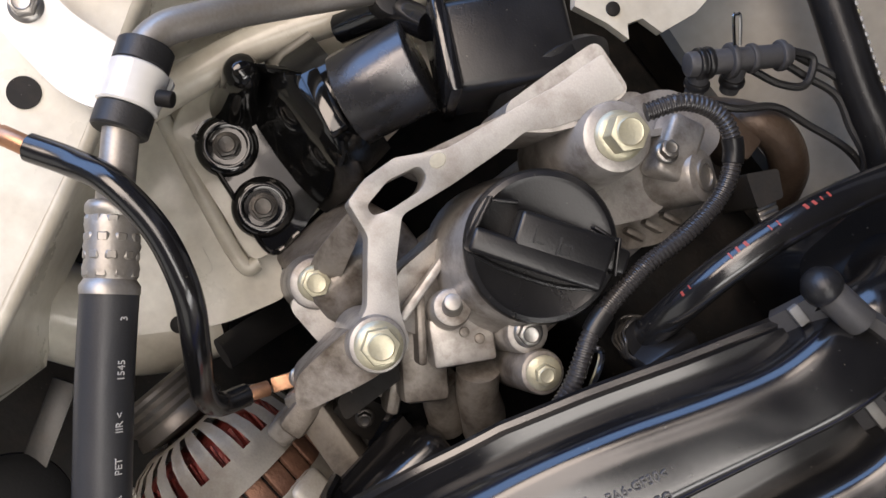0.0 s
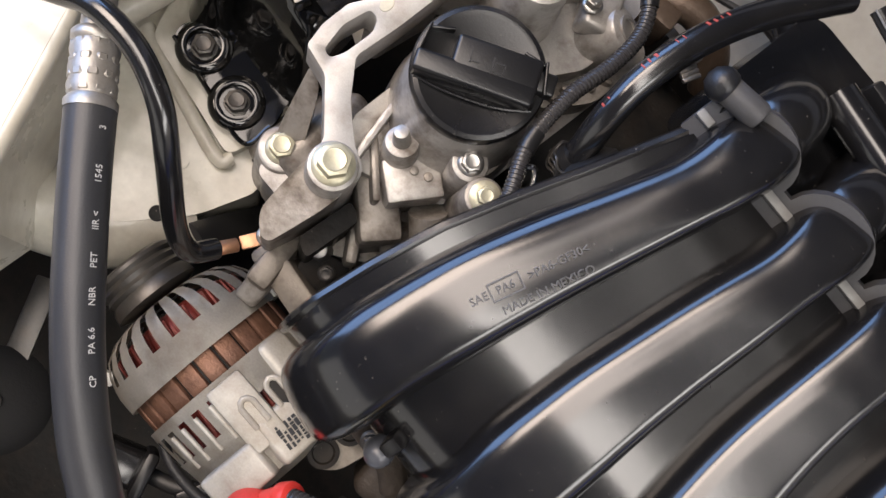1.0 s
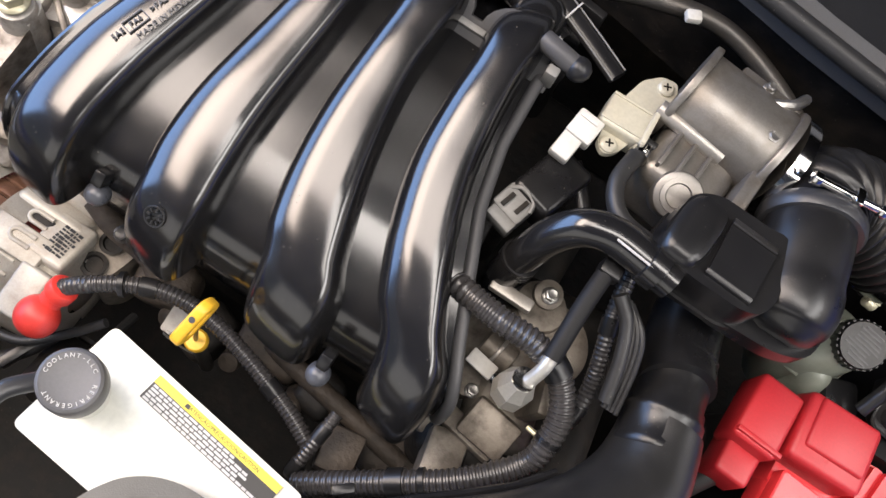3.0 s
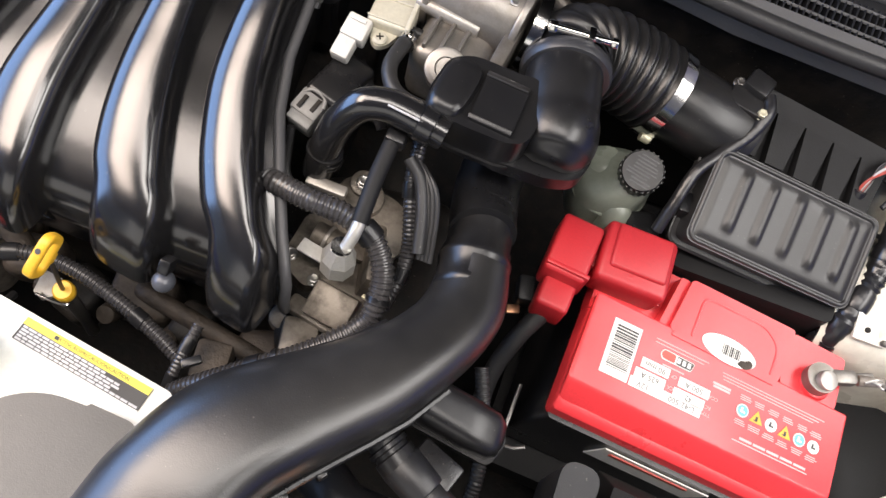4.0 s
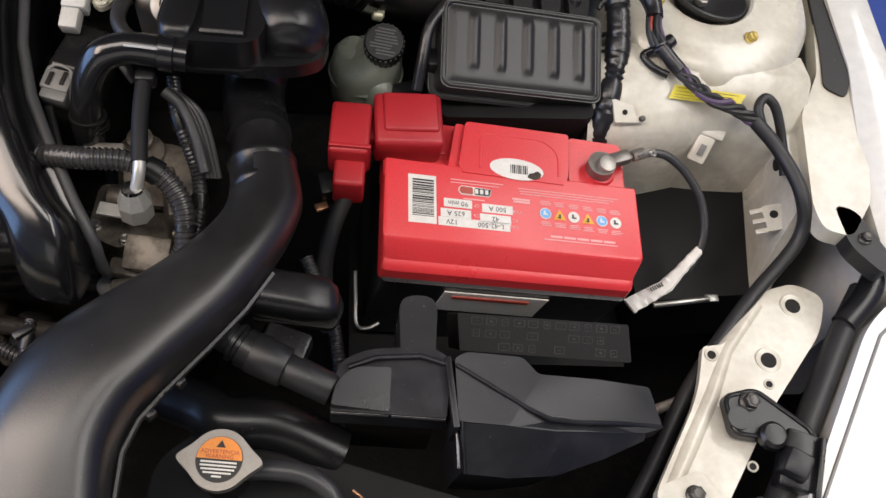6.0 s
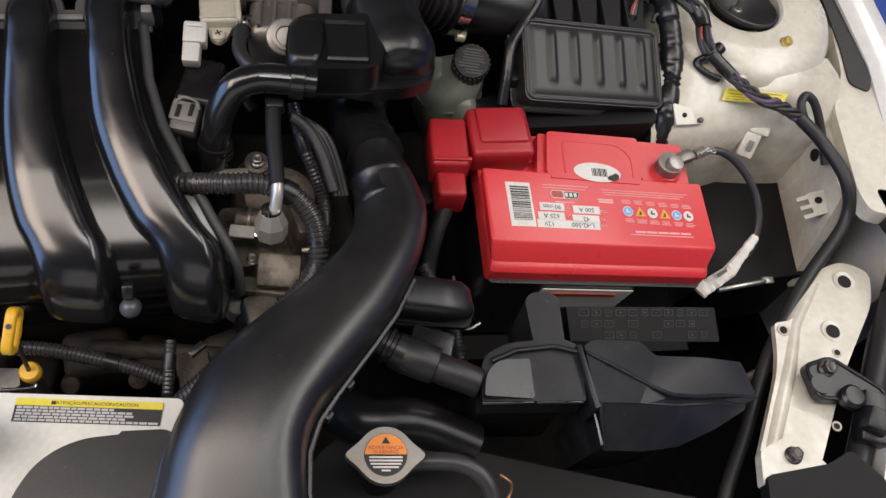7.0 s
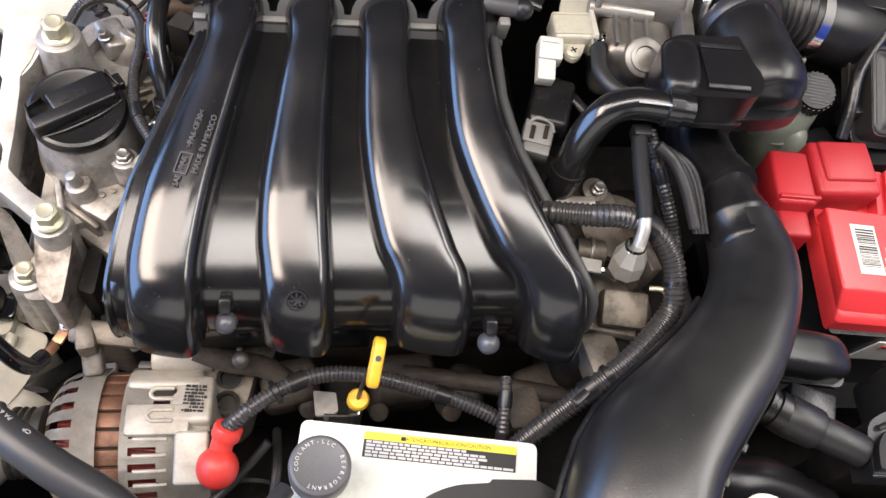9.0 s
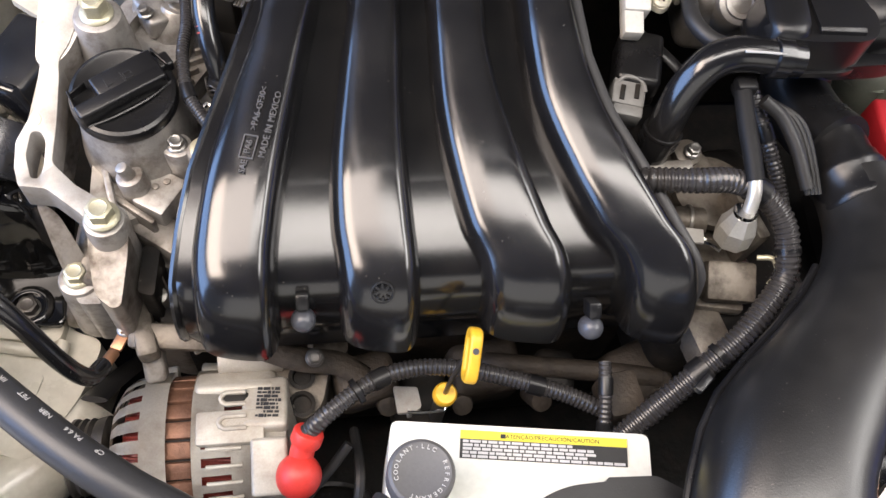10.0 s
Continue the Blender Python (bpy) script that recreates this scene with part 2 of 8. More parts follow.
def solo(name, bm, material, label, category, group="", kind="", sharp=38):
    return tagged(new(name, smoothed(name, bm, material, sharp)), label, category, group, kind)


def merge(*bms):
    out = bmesh.new()
    for b in bms:
        me = bpy.data.meshes.new("tmp")
        b.to_mesh(me)
        b.free()
        out.from_mesh(me)
        bpy.data.meshes.remove(me)
    return out


def moved(bm, m):
    bmesh.ops.transform(bm, matrix=m, verts=bm.verts)
    return bm


def softened(bm, width, segs=2, angle=25):
    if width:
        edges = [e for e in bm.edges if len(e.link_faces) == 2 and e.calc_face_angle(0) > radians(angle)]
        bmesh.ops.bevel(bm, geom=edges, offset=width, segments=segs, affect="EDGES", profile=0.5, clamp_overlap=True)
    return bm


def box(at, size, turn=(0, 0, 0), bevel=0.002, segs=2, taper=1.0):
    bm = bmesh.new()
    bmesh.ops.create_cube(bm, size=1.0)
    for v in bm.verts:
        k = taper if v.co.z > 0 else 1.0
        v.co = Vector((v.co.x * size[0] * k, v.co.y * size[1] * k, v.co.z * size[2]))
    softened(bm, bevel, segs)
    return moved(bm, pose(*at, *turn))


def axis(p0, p1):
    """A frame at p0 whose z runs to p1."""
    d = Vector(p1) - Vector(p0)
    return Matrix.Translation(p0) @ d.to_track_quat("Z", "Y").to_matrix().to_4x4()


def lathe(profile, m=Matrix(), segs=28, squash=1.0):
    """Turns (radius, height) pairs round the z of m."""
    bm = bmesh.new()
    rings = []
    for r, h in profile:
        if r < 1e-6:
            rings.append([bm.verts.new((0, 0, h))])
        else:
            rings.append([bm.verts.new((r * math.cos(2 * math.pi * i / segs), squash * r * math.sin(2 * math.pi * i / segs), h)) for i in range(segs)])
    for a, b in zip(rings, rings[1:]):
        for i in range(segs):
            j = (i + 1) % segs
            if len(a) == 1 and len(b) == 1:
                continue
            if len(a) == 1:
                bm.faces.new((a[0], b[j], b[i]))
            elif len(b) == 1:
                bm.faces.new((a[i], a[j], b[0]))
            else:
                bm.faces.new((a[i], a[j], b[j], b[i]))
    for ring in (rings[0], rings[-1]):
        if len(ring) > 1:
            bm.faces.new(ring)
    return moved(bm, m)


def rod(p0, p1, r, r1=None, bevel=0.001, segs=24):
    h = (Vector(p1) - Vector(p0)).length
    r1 = r if r1 is None else r1
    b = min(bevel, r * 0.4, r1 * 0.4, h * 0.4)
    return lathe([(0, 0), (r - b, 0), (r - b * 0.3, b * 0.3), (r, b), (r1, h - b), (r1 - b * 0.3, h - b * 0.3), (r1 - b, h), (0, h)], axis(p0, p1), segs)


def prism(outline, z0, z1, bevel=0.002, segs=2, top=None):
    """An upright plate over a plan outline; top(x, y) may give the height of its upper face."""
    bm = bmesh.new()
    low = [bm.verts.new((x, y, (top(x, y) - (z1 - z0)) if top else z0)) for x, y in outline]
    high = [bm.verts.new((x, y, top(x, y) if top else z1)) for x, y in outline]
    bm.faces.new(low[::-1])
    bm.faces.new(high)
    for i in range(len(outline)):
        j = (i + 1) % len(outline)
        bm.faces.new((low[i], low[j], high[j], high[i]))
    return softened(bm, bevel, segs)


def rounded(points, radius, segs=5):
    """A plan outline with its corners rounded."""
    out, n = [], len(points)
    for i in range(n):
        p, a, b = Vector(points[i]), Vector(points[i - 1]), Vector(points[(i + 1) % n])
        r = radius[i] if isinstance(radius, (list, tuple)) else radius
        r = min(r, (a - p).length * 0.45, (b - p).length * 0.45)
        u, v = p + (a - p).normalized() * r, p + (b - p).normalized() * r
        for k in range(segs + 1):
            t = k / segs
            out.append(tuple(u * (1 - t) ** 2 + p * 2 * t * (1 - t) + v * t * t))
    return out


def glide(points, per=8):
    """A smooth line through the points."""
    p = [Vector(q) for q in points]
    p = [p[0] * 2 - p[1]] + p + [p[-1] * 2 - p[-2]]
    out = []
    for i in range(1, len(p) - 2):
        a, b, c, d = p[i - 1:i + 3]
        for k in range(per):
            t = k / per
            out.append(0.5 * ((2 * b) + (c - a) * t + (2 * a - 5 * b + 4 * c - d) * t * t + (3 * b - a - 3 * c + d) * t ** 3))
    out.append(p[-2])
    return out


def even(line, step):
    """The line at even steps of length."""
    out, left = [line[0].copy()], step
    for a, b in zip(line, line[1:]):
        d, at = (b - a).length, 0.0
        while d - at >= left:
            at += left
            out.append(a.lerp(b, at / d))
            left = step
        left -= d - at
    return out


def sweep(line, radius, segs=14, squash=1.0, caps=True):
    """A tube along a line of Vectors; radius: a number, or one for each place."""
    bm = bmesh.new()
    side, rings = None, []
    for i, p in enumerate(line):
        d = (line[min(i + 1, len(line) - 1)] - line[max(i - 1, 0)]).normalized()
        if side is None:
            side = d.orthogonal() if abs(d.z) > 0.95 else d.cross(Vector((0, 0, 1)))
        side = (side - d * side.dot(d)).normalized()
        up = side.cross(d)
        r = radius[i] if isinstance(radius, (list, tuple)) else radius
        rings.append([bm.verts.new(p + side * r * math.cos(a) + up * r * squash * math.sin(a)) for a in (2 * math.pi * k / segs for k in range(segs))])
    for a, b in zip(rings, rings[1:]):
        for k in range(segs):
            j = (k + 1) % segs
            bm.faces.new((a[k], a[j], b[j], b[k]))
    if caps:
        bm.faces.new(rings[0][::-1])
        bm.faces.new(rings[-1])
    return bm


def tube(points, r, segs=14, per=8, squash=1.0):
    return sweep(glide(points, per), r, segs, squash)


def ribbed(points, r, pitch=0.0035, depth=0.12, segs=14):
    """A corrugated conduit."""
    line = even(glide(points, 10), pitch / 4)
    wave = (1.0, 1.0, 1 - depth, 1 - depth)
    return sweep(line, [r * wave[i % 4] for i in range(len(line))], segs)


def loft(sections, caps=True):
    bm = bmesh.new()
    rings = [[bm.verts.new(p) for p in s] for s in sections]
    n = len(rings[0])
    for a, b in zip(rings, rings[1:]):
        for k in range(n):
            j = (k + 1) % n
            bm.faces.new((a[k], a[j], b[j], b[k]))
    if caps:
        bm.faces.new(rings[0][::-1])
        bm.faces.new(rings[-1])
    return bm


def oval(center, across, up, w, h, power=2.0, n=28):
    """A rounded-box section of width w and height h."""
    c, a, u = Vector(center), Vector(across).normalized(), Vector(up).normalized()
    out = []
    for k in range(n):
        t = 2 * math.pi * k / n
        x, y = math.cos(t), math.sin(t)
        s = (abs(x) ** power + abs(y) ** power) ** (-1 / power)
        out.append(c + a * (x * s * w / 2) + u * (y * s * h / 2))
    return out


def grid_mesh(rows):
    bm = bmesh.new()
    vs = [[bm.verts.new(p) for p in r] for r in rows]
    for a, b in zip(vs, vs[1:]):
        for k in range(len(a) - 1):
            bm.faces.new((a[k], a[k + 1], b[k + 1], b[k]))
    return bm


def writing(text, m, size, material, parent, name="lettering", depth=0.0004, align="CENTER"):
    """Raised or printed words as a mesh; the text lies in the xy plane of m."""
    cu = bpy.data.curves.new("tmp", "FONT")
    cu.body, cu.size, cu.extrude, cu.align_x, cu.align_y = text, size, depth, align, "CENTER"
    cu.resolution_u = 2
    tmp = bpy.data.objects.new("tmp", cu)
    scene.collection.objects.link(tmp)
    me = bpy.data.meshes.new_from_object(tmp.evaluated_get(bpy.context.evaluated_depsgraph_get()))
    bpy.data.objects.remove(tmp)
    me.transform(m)
    me.materials.clear()
    me.materials.append(material)
    ob = new(name, me)
    ob.parent = parent
    if parent.type == "EMPTY":
        ob.matrix_parent_inverse = Matrix.Translation(parent.location).inverted()
    return ob


def bars(m, rows, material, parent, name="printed_line", thick=0.0003):
    """Unreadable print as plain bars: rows of (x, y, length, height) in the plane of m, in one mesh."""
    bms = [moved(box((x, y, 0), (w, h, thick), bevel=0), m) for x, y, w, h in rows]
    return tagged(part(name, merge(*bms), material, parent), kind="stuff")


def hexagon(r, h, m, bevel=0.0008):
    bm = lathe([(0, 0), (r, 0), (r, h), (0, h)], Matrix(), 6)
    return moved(softened(bm, bevel, 2, 20), m)


def bolt(at, up, flat=0.017, material=None, name="flange_bolt", label="", category="bolt", group="", flange=1.45, height=0.55, parent=None):
    """A flanged hexagon bolt; flat: across its flats."""
    m = axis(at, Vector(at) + Vector(up))
    r = flat / math.sqrt(3)
    fl = lathe([(0, 0), (flat * flange / 2, 0), (flat * flange / 2, flat * 0.06), (flat * flange / 2 * 0.93, flat * 0.12), (r * 0.95, flat * 0.2), (0, flat * 0.2)], m, 32)
    hd = hexagon(r, flat * height, m @ Matrix.Translation((0, 0, flat * 0.17)), flat * 0.05)
    disc = lathe([(0, 0), (flat * 0.4, 0), (flat * 0.36, flat * 0.04), (flat * 0.3, flat * 0.02), (0, flat * 0.02)], m @ Matrix.Translation((0, 0, flat * (0.17 + height))), 24)
    material = material or ZINC
    if parent:
        top = part("bolt", fl, material, parent)
        part("bolt_head", merge(hd, disc), material, top)
        return top
    top = thing(name, label, category, at, group)
    part("flange", fl, material, top)
    part("head", merge(hd, disc), material, top)
    return top

# ---- the workshop round the car ----
def slab(name, at, size, material, label, category):
    return solo(name, box(at, size, bevel=0), material, label, category, kind="structure")


slab("ground", (0.5, 0.5, -0.05), (9.0, 9.0, 0.1), CONCRETE, "stained blue painted workshop floor", "floor")
slab("wall_east", (3.6, 0.5, 0.85), (0.15, 9.0, 1.7), WALL_BLUE, "blue painted lower workshop wall", "wall")
slab("wall_east_upper", (3.6, 0.5, 2.75), (0.15, 9.0, 2.1), WALL_CREAM, "cream painted upper workshop wall", "wall")
slab("wall_north", (0.5, 4.9, 1.9), (6.0, 0.15, 3.8), WALL_CREAM, "cream painted workshop back wall", "wall")
slab("wall_west", (-3.2, 0.5, 0.55), (0.15, 9.0, 1.1), WALL_BLUE, "low blue painted workshop wall", "wall")
# Unseen; kept dark so that surfaces mirroring it stay black.
slab("ceiling", (0.2, 0.5, 3.85), (7.0, 9.0, 0.1), CEILING, "unseen dark ceiling slab", "ceiling")

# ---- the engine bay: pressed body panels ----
# Undertray, firewall and east panel: the unlit bay is painted in as black.
slab("bay_floor", (0.55, 0.17, 0.34), (1.68, 1.0, 0.02), GRIME_SHADE, "undertray below the engine, grime and bay shade in its black", "undertray")
slab("bay_front", (0.55, -0.27, 0.56), (1.4, 0.03, 0.5), GRIME_SHADE, "black radiator support crossing the nose", "panel")
slab("firewall", (0.55, 0.6, 0.66), (1.6, 0.03, 0.6), GRIME_SHADE, "firewall behind the engine, bay shade painted in black", "panel")
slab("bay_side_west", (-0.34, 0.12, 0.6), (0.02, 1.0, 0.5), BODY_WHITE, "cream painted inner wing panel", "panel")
slab("bay_side_east", (1.36, 0.12, 0.55), (0.02, 1.0, 0.40), GRIME_SHADE, "inner wing panel, bay shade painted in black", "panel")

bonnet = thing("bonnet", "open bonnet with a dark insulated underside", "bonnet", (0.55, 0.62, 1.0))
part("skin", box((0.55, 0.415, 1.462), (1.35, 0.02, 1.05), (19, 0, 0), 0.004), OUTER_WHITE, bonnet)
# Unseen mat, added black to keep the manifold's reflections dark.
part("insulation", box((0.46, 0.400, 1.456), (0.96, 0.012, 0.86), (19, 0, 0), 0.004), FELT, bonnet, "unseen black mat keeping reflections dark")

# cowl below the windscreen
cowl = thing("cowl_panel", "weathered grey plastic cowl with a slatted vent", "cowl", (0.6, 0.5, 0.93), kind="structure")
part("apron", prism([(0.42, 0.46), (0.62, 0.425), (0.80, 0.405), (0.95, 0.405), (1.12, 0.42), (1.12, 0.44), (0.95, 0.425), (0.80, 0.425), (0.62, 0.445), (0.42, 0.48)], 0.926, 0.955, 0.006, 3), COWL_GREY, cowl)
# Black sheet added where only an unlit void lies under the cowl.
part("void_sheet", prism([(0.42, 0.475), (0.62, 0.44), (0.80, 0.42), (0.95, 0.42), (1.12, 0.435), (1.12, 0.455), (0.95, 0.44), (0.80, 0.44), (0.62, 0.46), (0.42, 0.495)], 0.80, 0.93, 0.003), GRIME_SHADE, cowl, "black sheet for the unlit void below the cowl")
part("shelf", prism([(0.42, 0.478), (0.62, 0.443), (0.80, 0.423), (0.95, 0.423), (1.12, 0.438), (1.12, 0.6), (0.42, 0.6)], 0.90, 0.925, 0.004), DARK_PLASTIC, cowl)
for i in range(58):
    part("slat", box((0.735 + i * 0.0062, 0.470 - 0.012 * math.sin(i / 57 * math.pi), 0.931), (0.0018, 0.056, 0.010), (0, 18, -8), 0.0004, 1), DARK_PLASTIC, cowl)
for k in range(4):
    part("vent_bar", sweep([Vector((0.73 + 0.0365 * j, 0.449 + 0.0145 * k - 0.012 * math.sin(j / 10 * math.pi) + 0.004 * (0.5 - j / 10), 0.9345)) for j in range(11)], 0.0016, 6), COWL_GREY, cowl)
part("vent_rim", box((0.915, 0.56, 0.93), (0.42, 0.11, 0.014), (0, 0, 0), 0.004), COWL_GREY, cowl)
part("seal", tube([(0.40, 0.455, 0.95), (0.62, 0.418, 0.957), (0.80, 0.398, 0.96), (0.95, 0.398, 0.96), (1.13, 0.415, 0.955)], 0.008, 10), RUBBER, cowl, "black rubber edge seal")

# left: chassis rail and inner wing
rail = thing("chassis_rail", "cream painted pressed chassis rail below the engine mount", "chassis rail", (0.0, 0.1, 0.6), kind="structure")
part("rail_top", prism(rounded([(-0.075, 0.115), (0.0, 0.03), (0.035, 0.018), (0.07, 0.07), (0.085, 0.118), (0.056, 0.128), (0.03, 0.30), (-0.01, 0.42), (-0.12, 0.42), (-0.1, 0.2)], 0.012), 0.60, 0.684, 0.006, 3), BODY_WHITE, rail)
part("rail_lip", tube([(-0.058, 0.13, 0.688), (0.0, 0.116, 0.690), (0.048, 0.107, 0.690), (0.054, 0.116, 0.690)], 0.0055, 10), BODY_WHITE, rail)
part("rail_step", prism(rounded([(-0.065, 0.165), (-0.048, 0.128), (0.052, 0.113), (0.056, 0.135), (0.04, 0.3), (-0.06, 0.34)], 0.008), 0.684, 0.696, 0.003), BODY_WHITE, rail)
part("rail_nose", tube([(0.06, 0.075, 0.65), (0.03, 0.02, 0.65), (-0.04, -0.02, 0.66), (-0.12, -0.03, 0.68), (-0.22, -0.02, 0.70)], 0.034, 18), BODY_WHITE, rail)
part("hole_rim", rod((0.052, 0.05, 0.683), (0.052, 0.05, 0.6855), 0.006, segs=18), GRIME_SHADE, rail, "round hole in the rail")
part("emboss", prism(rounded([(0.014, 0.075), (0.034, 0.07), (0.04, 0.09), (0.02, 0.095)], 0.006), 0.684, 0.6858, 0.001), BODY_WHITE, rail)
part("rear_web", box((-0.075, 0.30, 0.74), (0.025, 0.36, 0.16), (0, -12, -14), 0.006, 3), BODY_WHITE, rail)
part("rear_ridge", tube([(-0.065, 0.12, 0.72), (-0.05, 0.20, 0.735), (-0.02, 0.28, 0.745), (0.02, 0.38, 0.75)], 0.012, 12), BODY_WHITE, rail)

wing = thing("inner_wing", "cream painted inner wing flange beside the engine", "body panel", (-0.1, 0.05, 0.8), kind="structure")
part("flange", prism(rounded([(-0.35, -0.2), (0.01, -0.2), (0.022, -0.03), (-0.007, 0.0), (-0.05, 0.089), (-0.092, 0.158), (-0.15, 0.30), (-0.35, 0.5)], 0.008), 0.792, 0.806, 0.003), BODY_WHITE, wing)
part("flange_fold", tube([(0.018, -0.06, 0.80), (-0.006, 0.0, 0.80), (-0.05, 0.09, 0.80), (-0.092, 0.158, 0.80), (-0.15, 0.3, 0.80)], 0.006, 10), BODY_WHITE, wing)
part("wall", prism([(0.012, -0.2), (0.018, -0.03), (-0.01, 0.0), (-0.053, 0.089), (-0.095, 0.158), (-0.155, 0.30), (-0.175, 0.30), (-0.115, 0.15), (-0.075, 0.08), (-0.03, -0.01), (-0.01, -0.2)], 0.68, 0.795, 0.002), BODY_WHITE, wing)

# right: strut tower, wing flange, lamp panel
tower = thing("strut_tower", "white painted suspension strut tower", "strut tower", (1.1, 0.37, 0.7), kind="structure")
part("dome", lathe([(0.117, -0.075), (0.116, -0.030), (0.113, -0.012), (0.105, 0.000), (0.092, 0.0052), (0.07, 0.006), (0.049, 0.006), (0.0465, 0.003), (0.0462, -0.045)], Matrix.Translation((1.105, 0.373, 0.862)), 56), BODY_WHITE, tower)
CUP = axis((1.103, 0.370, 0.866), (1.103 + 0.18, 0.370 + 0.15, 1.866))
part("mount_cup", lathe([(0.0, -0.016), (0.014, -0.016), (0.022, -0.012), (0.034, -0.004), (0.0425, 0.004), (0.0445, 0.003), (0.0435, -0.001), (0.028, -0.018), (0.0, -0.02)], CUP, 48), RUBBER, tower, "black rubber strut mount")
slope = []
for x, dy, dz in ((0.968, -0.004, -0.010), (0.985, 0.000, -0.004), (1.01, 0.002, 0.0), (1.05, 0.003, 0.0), (1.09, 0.001, 0.0), (1.13, -0.003, 0.0), (1.165, -0.004, -0.003), (1.20, 0.0, -0.010)):
    low = 0.0 if x < 1.06 else 0.012 * min(1.0, (x - 1.06) / 0.03)
    slope.append([Vector((x, y + dy + (low if k > 2 else 0.0), z + dz)) for k, (y, z) in enumerate(((0.305, 0.856), (0.277, 0.8605), (0.268, 0.8590), (0.246, 0.8475), (0.224, 0.8340), (0.216, 0.8250), (0.212, 0.80), (0.209, 0.66)))])
part("sloping_face", softened(grid_mesh(slope), 0.004, 2, 20), BODY_WHITE, tower, "", 50)
nut_m = axis((1.101, 0.369, 0.852), (1.107, 0.374, 0.9))
part("nut", hexagon(0.0075, 0.007, nut_m), STEEL, tower, "bare steel strut nut")
part("thread", rod((1.1015, 0.3695, 0.858), (1.1035, 0.3715, 0.873), 0.0035), STEEL, tower)
for i, (x, y) in enumerate(((1.136, 0.309), (1.046, 0.352))):
    bolt((x, y, 0.8675), (0.3, -0.2, 1), 0.0095, YELLOW_ZINC, parent=tower)

wing_r = thing("wing_flange", "white painted wing top flange with pressed slots", "body panel", (1.2, 0.25, 0.8), kind="structure")
part("inner_flange", prism(rounded([(1.235, 0.55), (1.240, 0.388), (1.221, 0.295), (1.190, 0.241), (1.174, 0.134), (1.178, 0.108), (1.205, 0.10), (1.235, 0.14), (1.262, 0.25), (1.275, 0.302), (1.285, 0.55)], 0.01), 0.815, 0.835, 0.004, 3), BODY_WHITE, wing_r)
part("outer_skin", loft([[Vector(p) for p in row] for row in (
    [(1.255, 0.55, 0.845), (1.275, 0.55, 0.858), (1.295, 0.55, 0.852), (1.31, 0.55, 0.5), (1.255, 0.55, 0.5)],
    [(1.255, 0.30, 0.84), (1.278, 0.30, 0.85), (1.300, 0.30, 0.845), (1.315, 0.30, 0.5), (1.255, 0.30, 0.5)],
    [(1.235, 0.16, 0.832), (1.27, 0.16, 0.842), (1.31, 0.16, 0.83), (1.325, 0.16, 0.5), (1.235, 0.16, 0.5)],
    [(1.245, 0.06, 0.815), (1.262, 0.06, 0.822), (1.31, 0.06, 0.81), (1.31, 0.06, 0.5), (1.245, 0.06, 0.5)])]), OUTER_WHITE, wing_r)
part("slot", prism(rounded([(1.222, 0.275), (1.243, 0.262), (1.256, 0.29), (1.262, 0.42), (1.240, 0.42), (1.232, 0.33)], 0.008), 0.833, 0.8375, 0.001), RUBBER, wing_r, "dark pressed slot")
part("side_web", loft([[Vector(p) for p in row] for row in (
    [(1.225, 0.40, 0.82), (1.21, 0.30, 0.82), (1.18, 0.245, 0.82), (1.165, 0.135, 0.82), (1.175, 0.135, 0.82), (1.19, 0.24, 0.82), (1.235, 0.40, 0.82)],
    [(1.215, 0.40, 0.70), (1.195, 0.30, 0.70), (1.175, 0.245, 0.70), (1.150, 0.09, 0.70), (1.175, 0.09, 0.70), (1.19, 0.24, 0.70), (1.235, 0.40, 0.70)])]), BODY_WHITE, wing_r)
for x, y, z in ((1.1725, 0.205, 0.798), (1.1585, 0.098, 0.776)):
    part("hole", rod((x + 0.003, y, z), (x - 0.0012, y, z), 0.0075, segs=18), GRIME_SHADE, wing_r, "dark hole")

lamp = thing("lamp_panel", "white painted lamp support panel with round holes", "body panel", (1.08, -0.02, 0.78), kind="structure")
part("plate", prism(rounded([(1.062, 0.013), (1.084, 0.015), (1.116, 0.05), (1.135, 0.072), (1.173, 0.083), (1.199, 0.066), (1.183, 0.028), (1.11, -0.051), (1.047, -0.135), (0.985, -0.128), (1.012, -0.087), (1.046, -0.035)], [0.004, 0.008, 0.02, 0.02, 0.02, 0.012, 0.03, 0.03, 0.006, 0.01, 0.02, 0.03]), 0.776, 0.784, 0.002, 2, top=lambda x, y: 0.784 - 0.12 * (y + 0.02)), BODY_WHITE, lamp)
part("fold", sweep([Vector(p) for p in ((1.128, 0.058, 0.768), (1.085, 0.008, 0.772), (1.058, -0.038, 0.779), (1.026, -0.086, 0.785), (1.0, -0.125, 0.79))], [0.009, 0.010, 0.010, 0.010, 0.009], 16), BODY_WHITE, lamp, "rolled inner edge")
part("foot", prism(rounded([(0.99, -0.118), (1.028, -0.105), (1.052, -0.14), (0.982, -0.15)], 0.005), 0.788, 0.800, 0.003), BODY_WHITE, lamp)
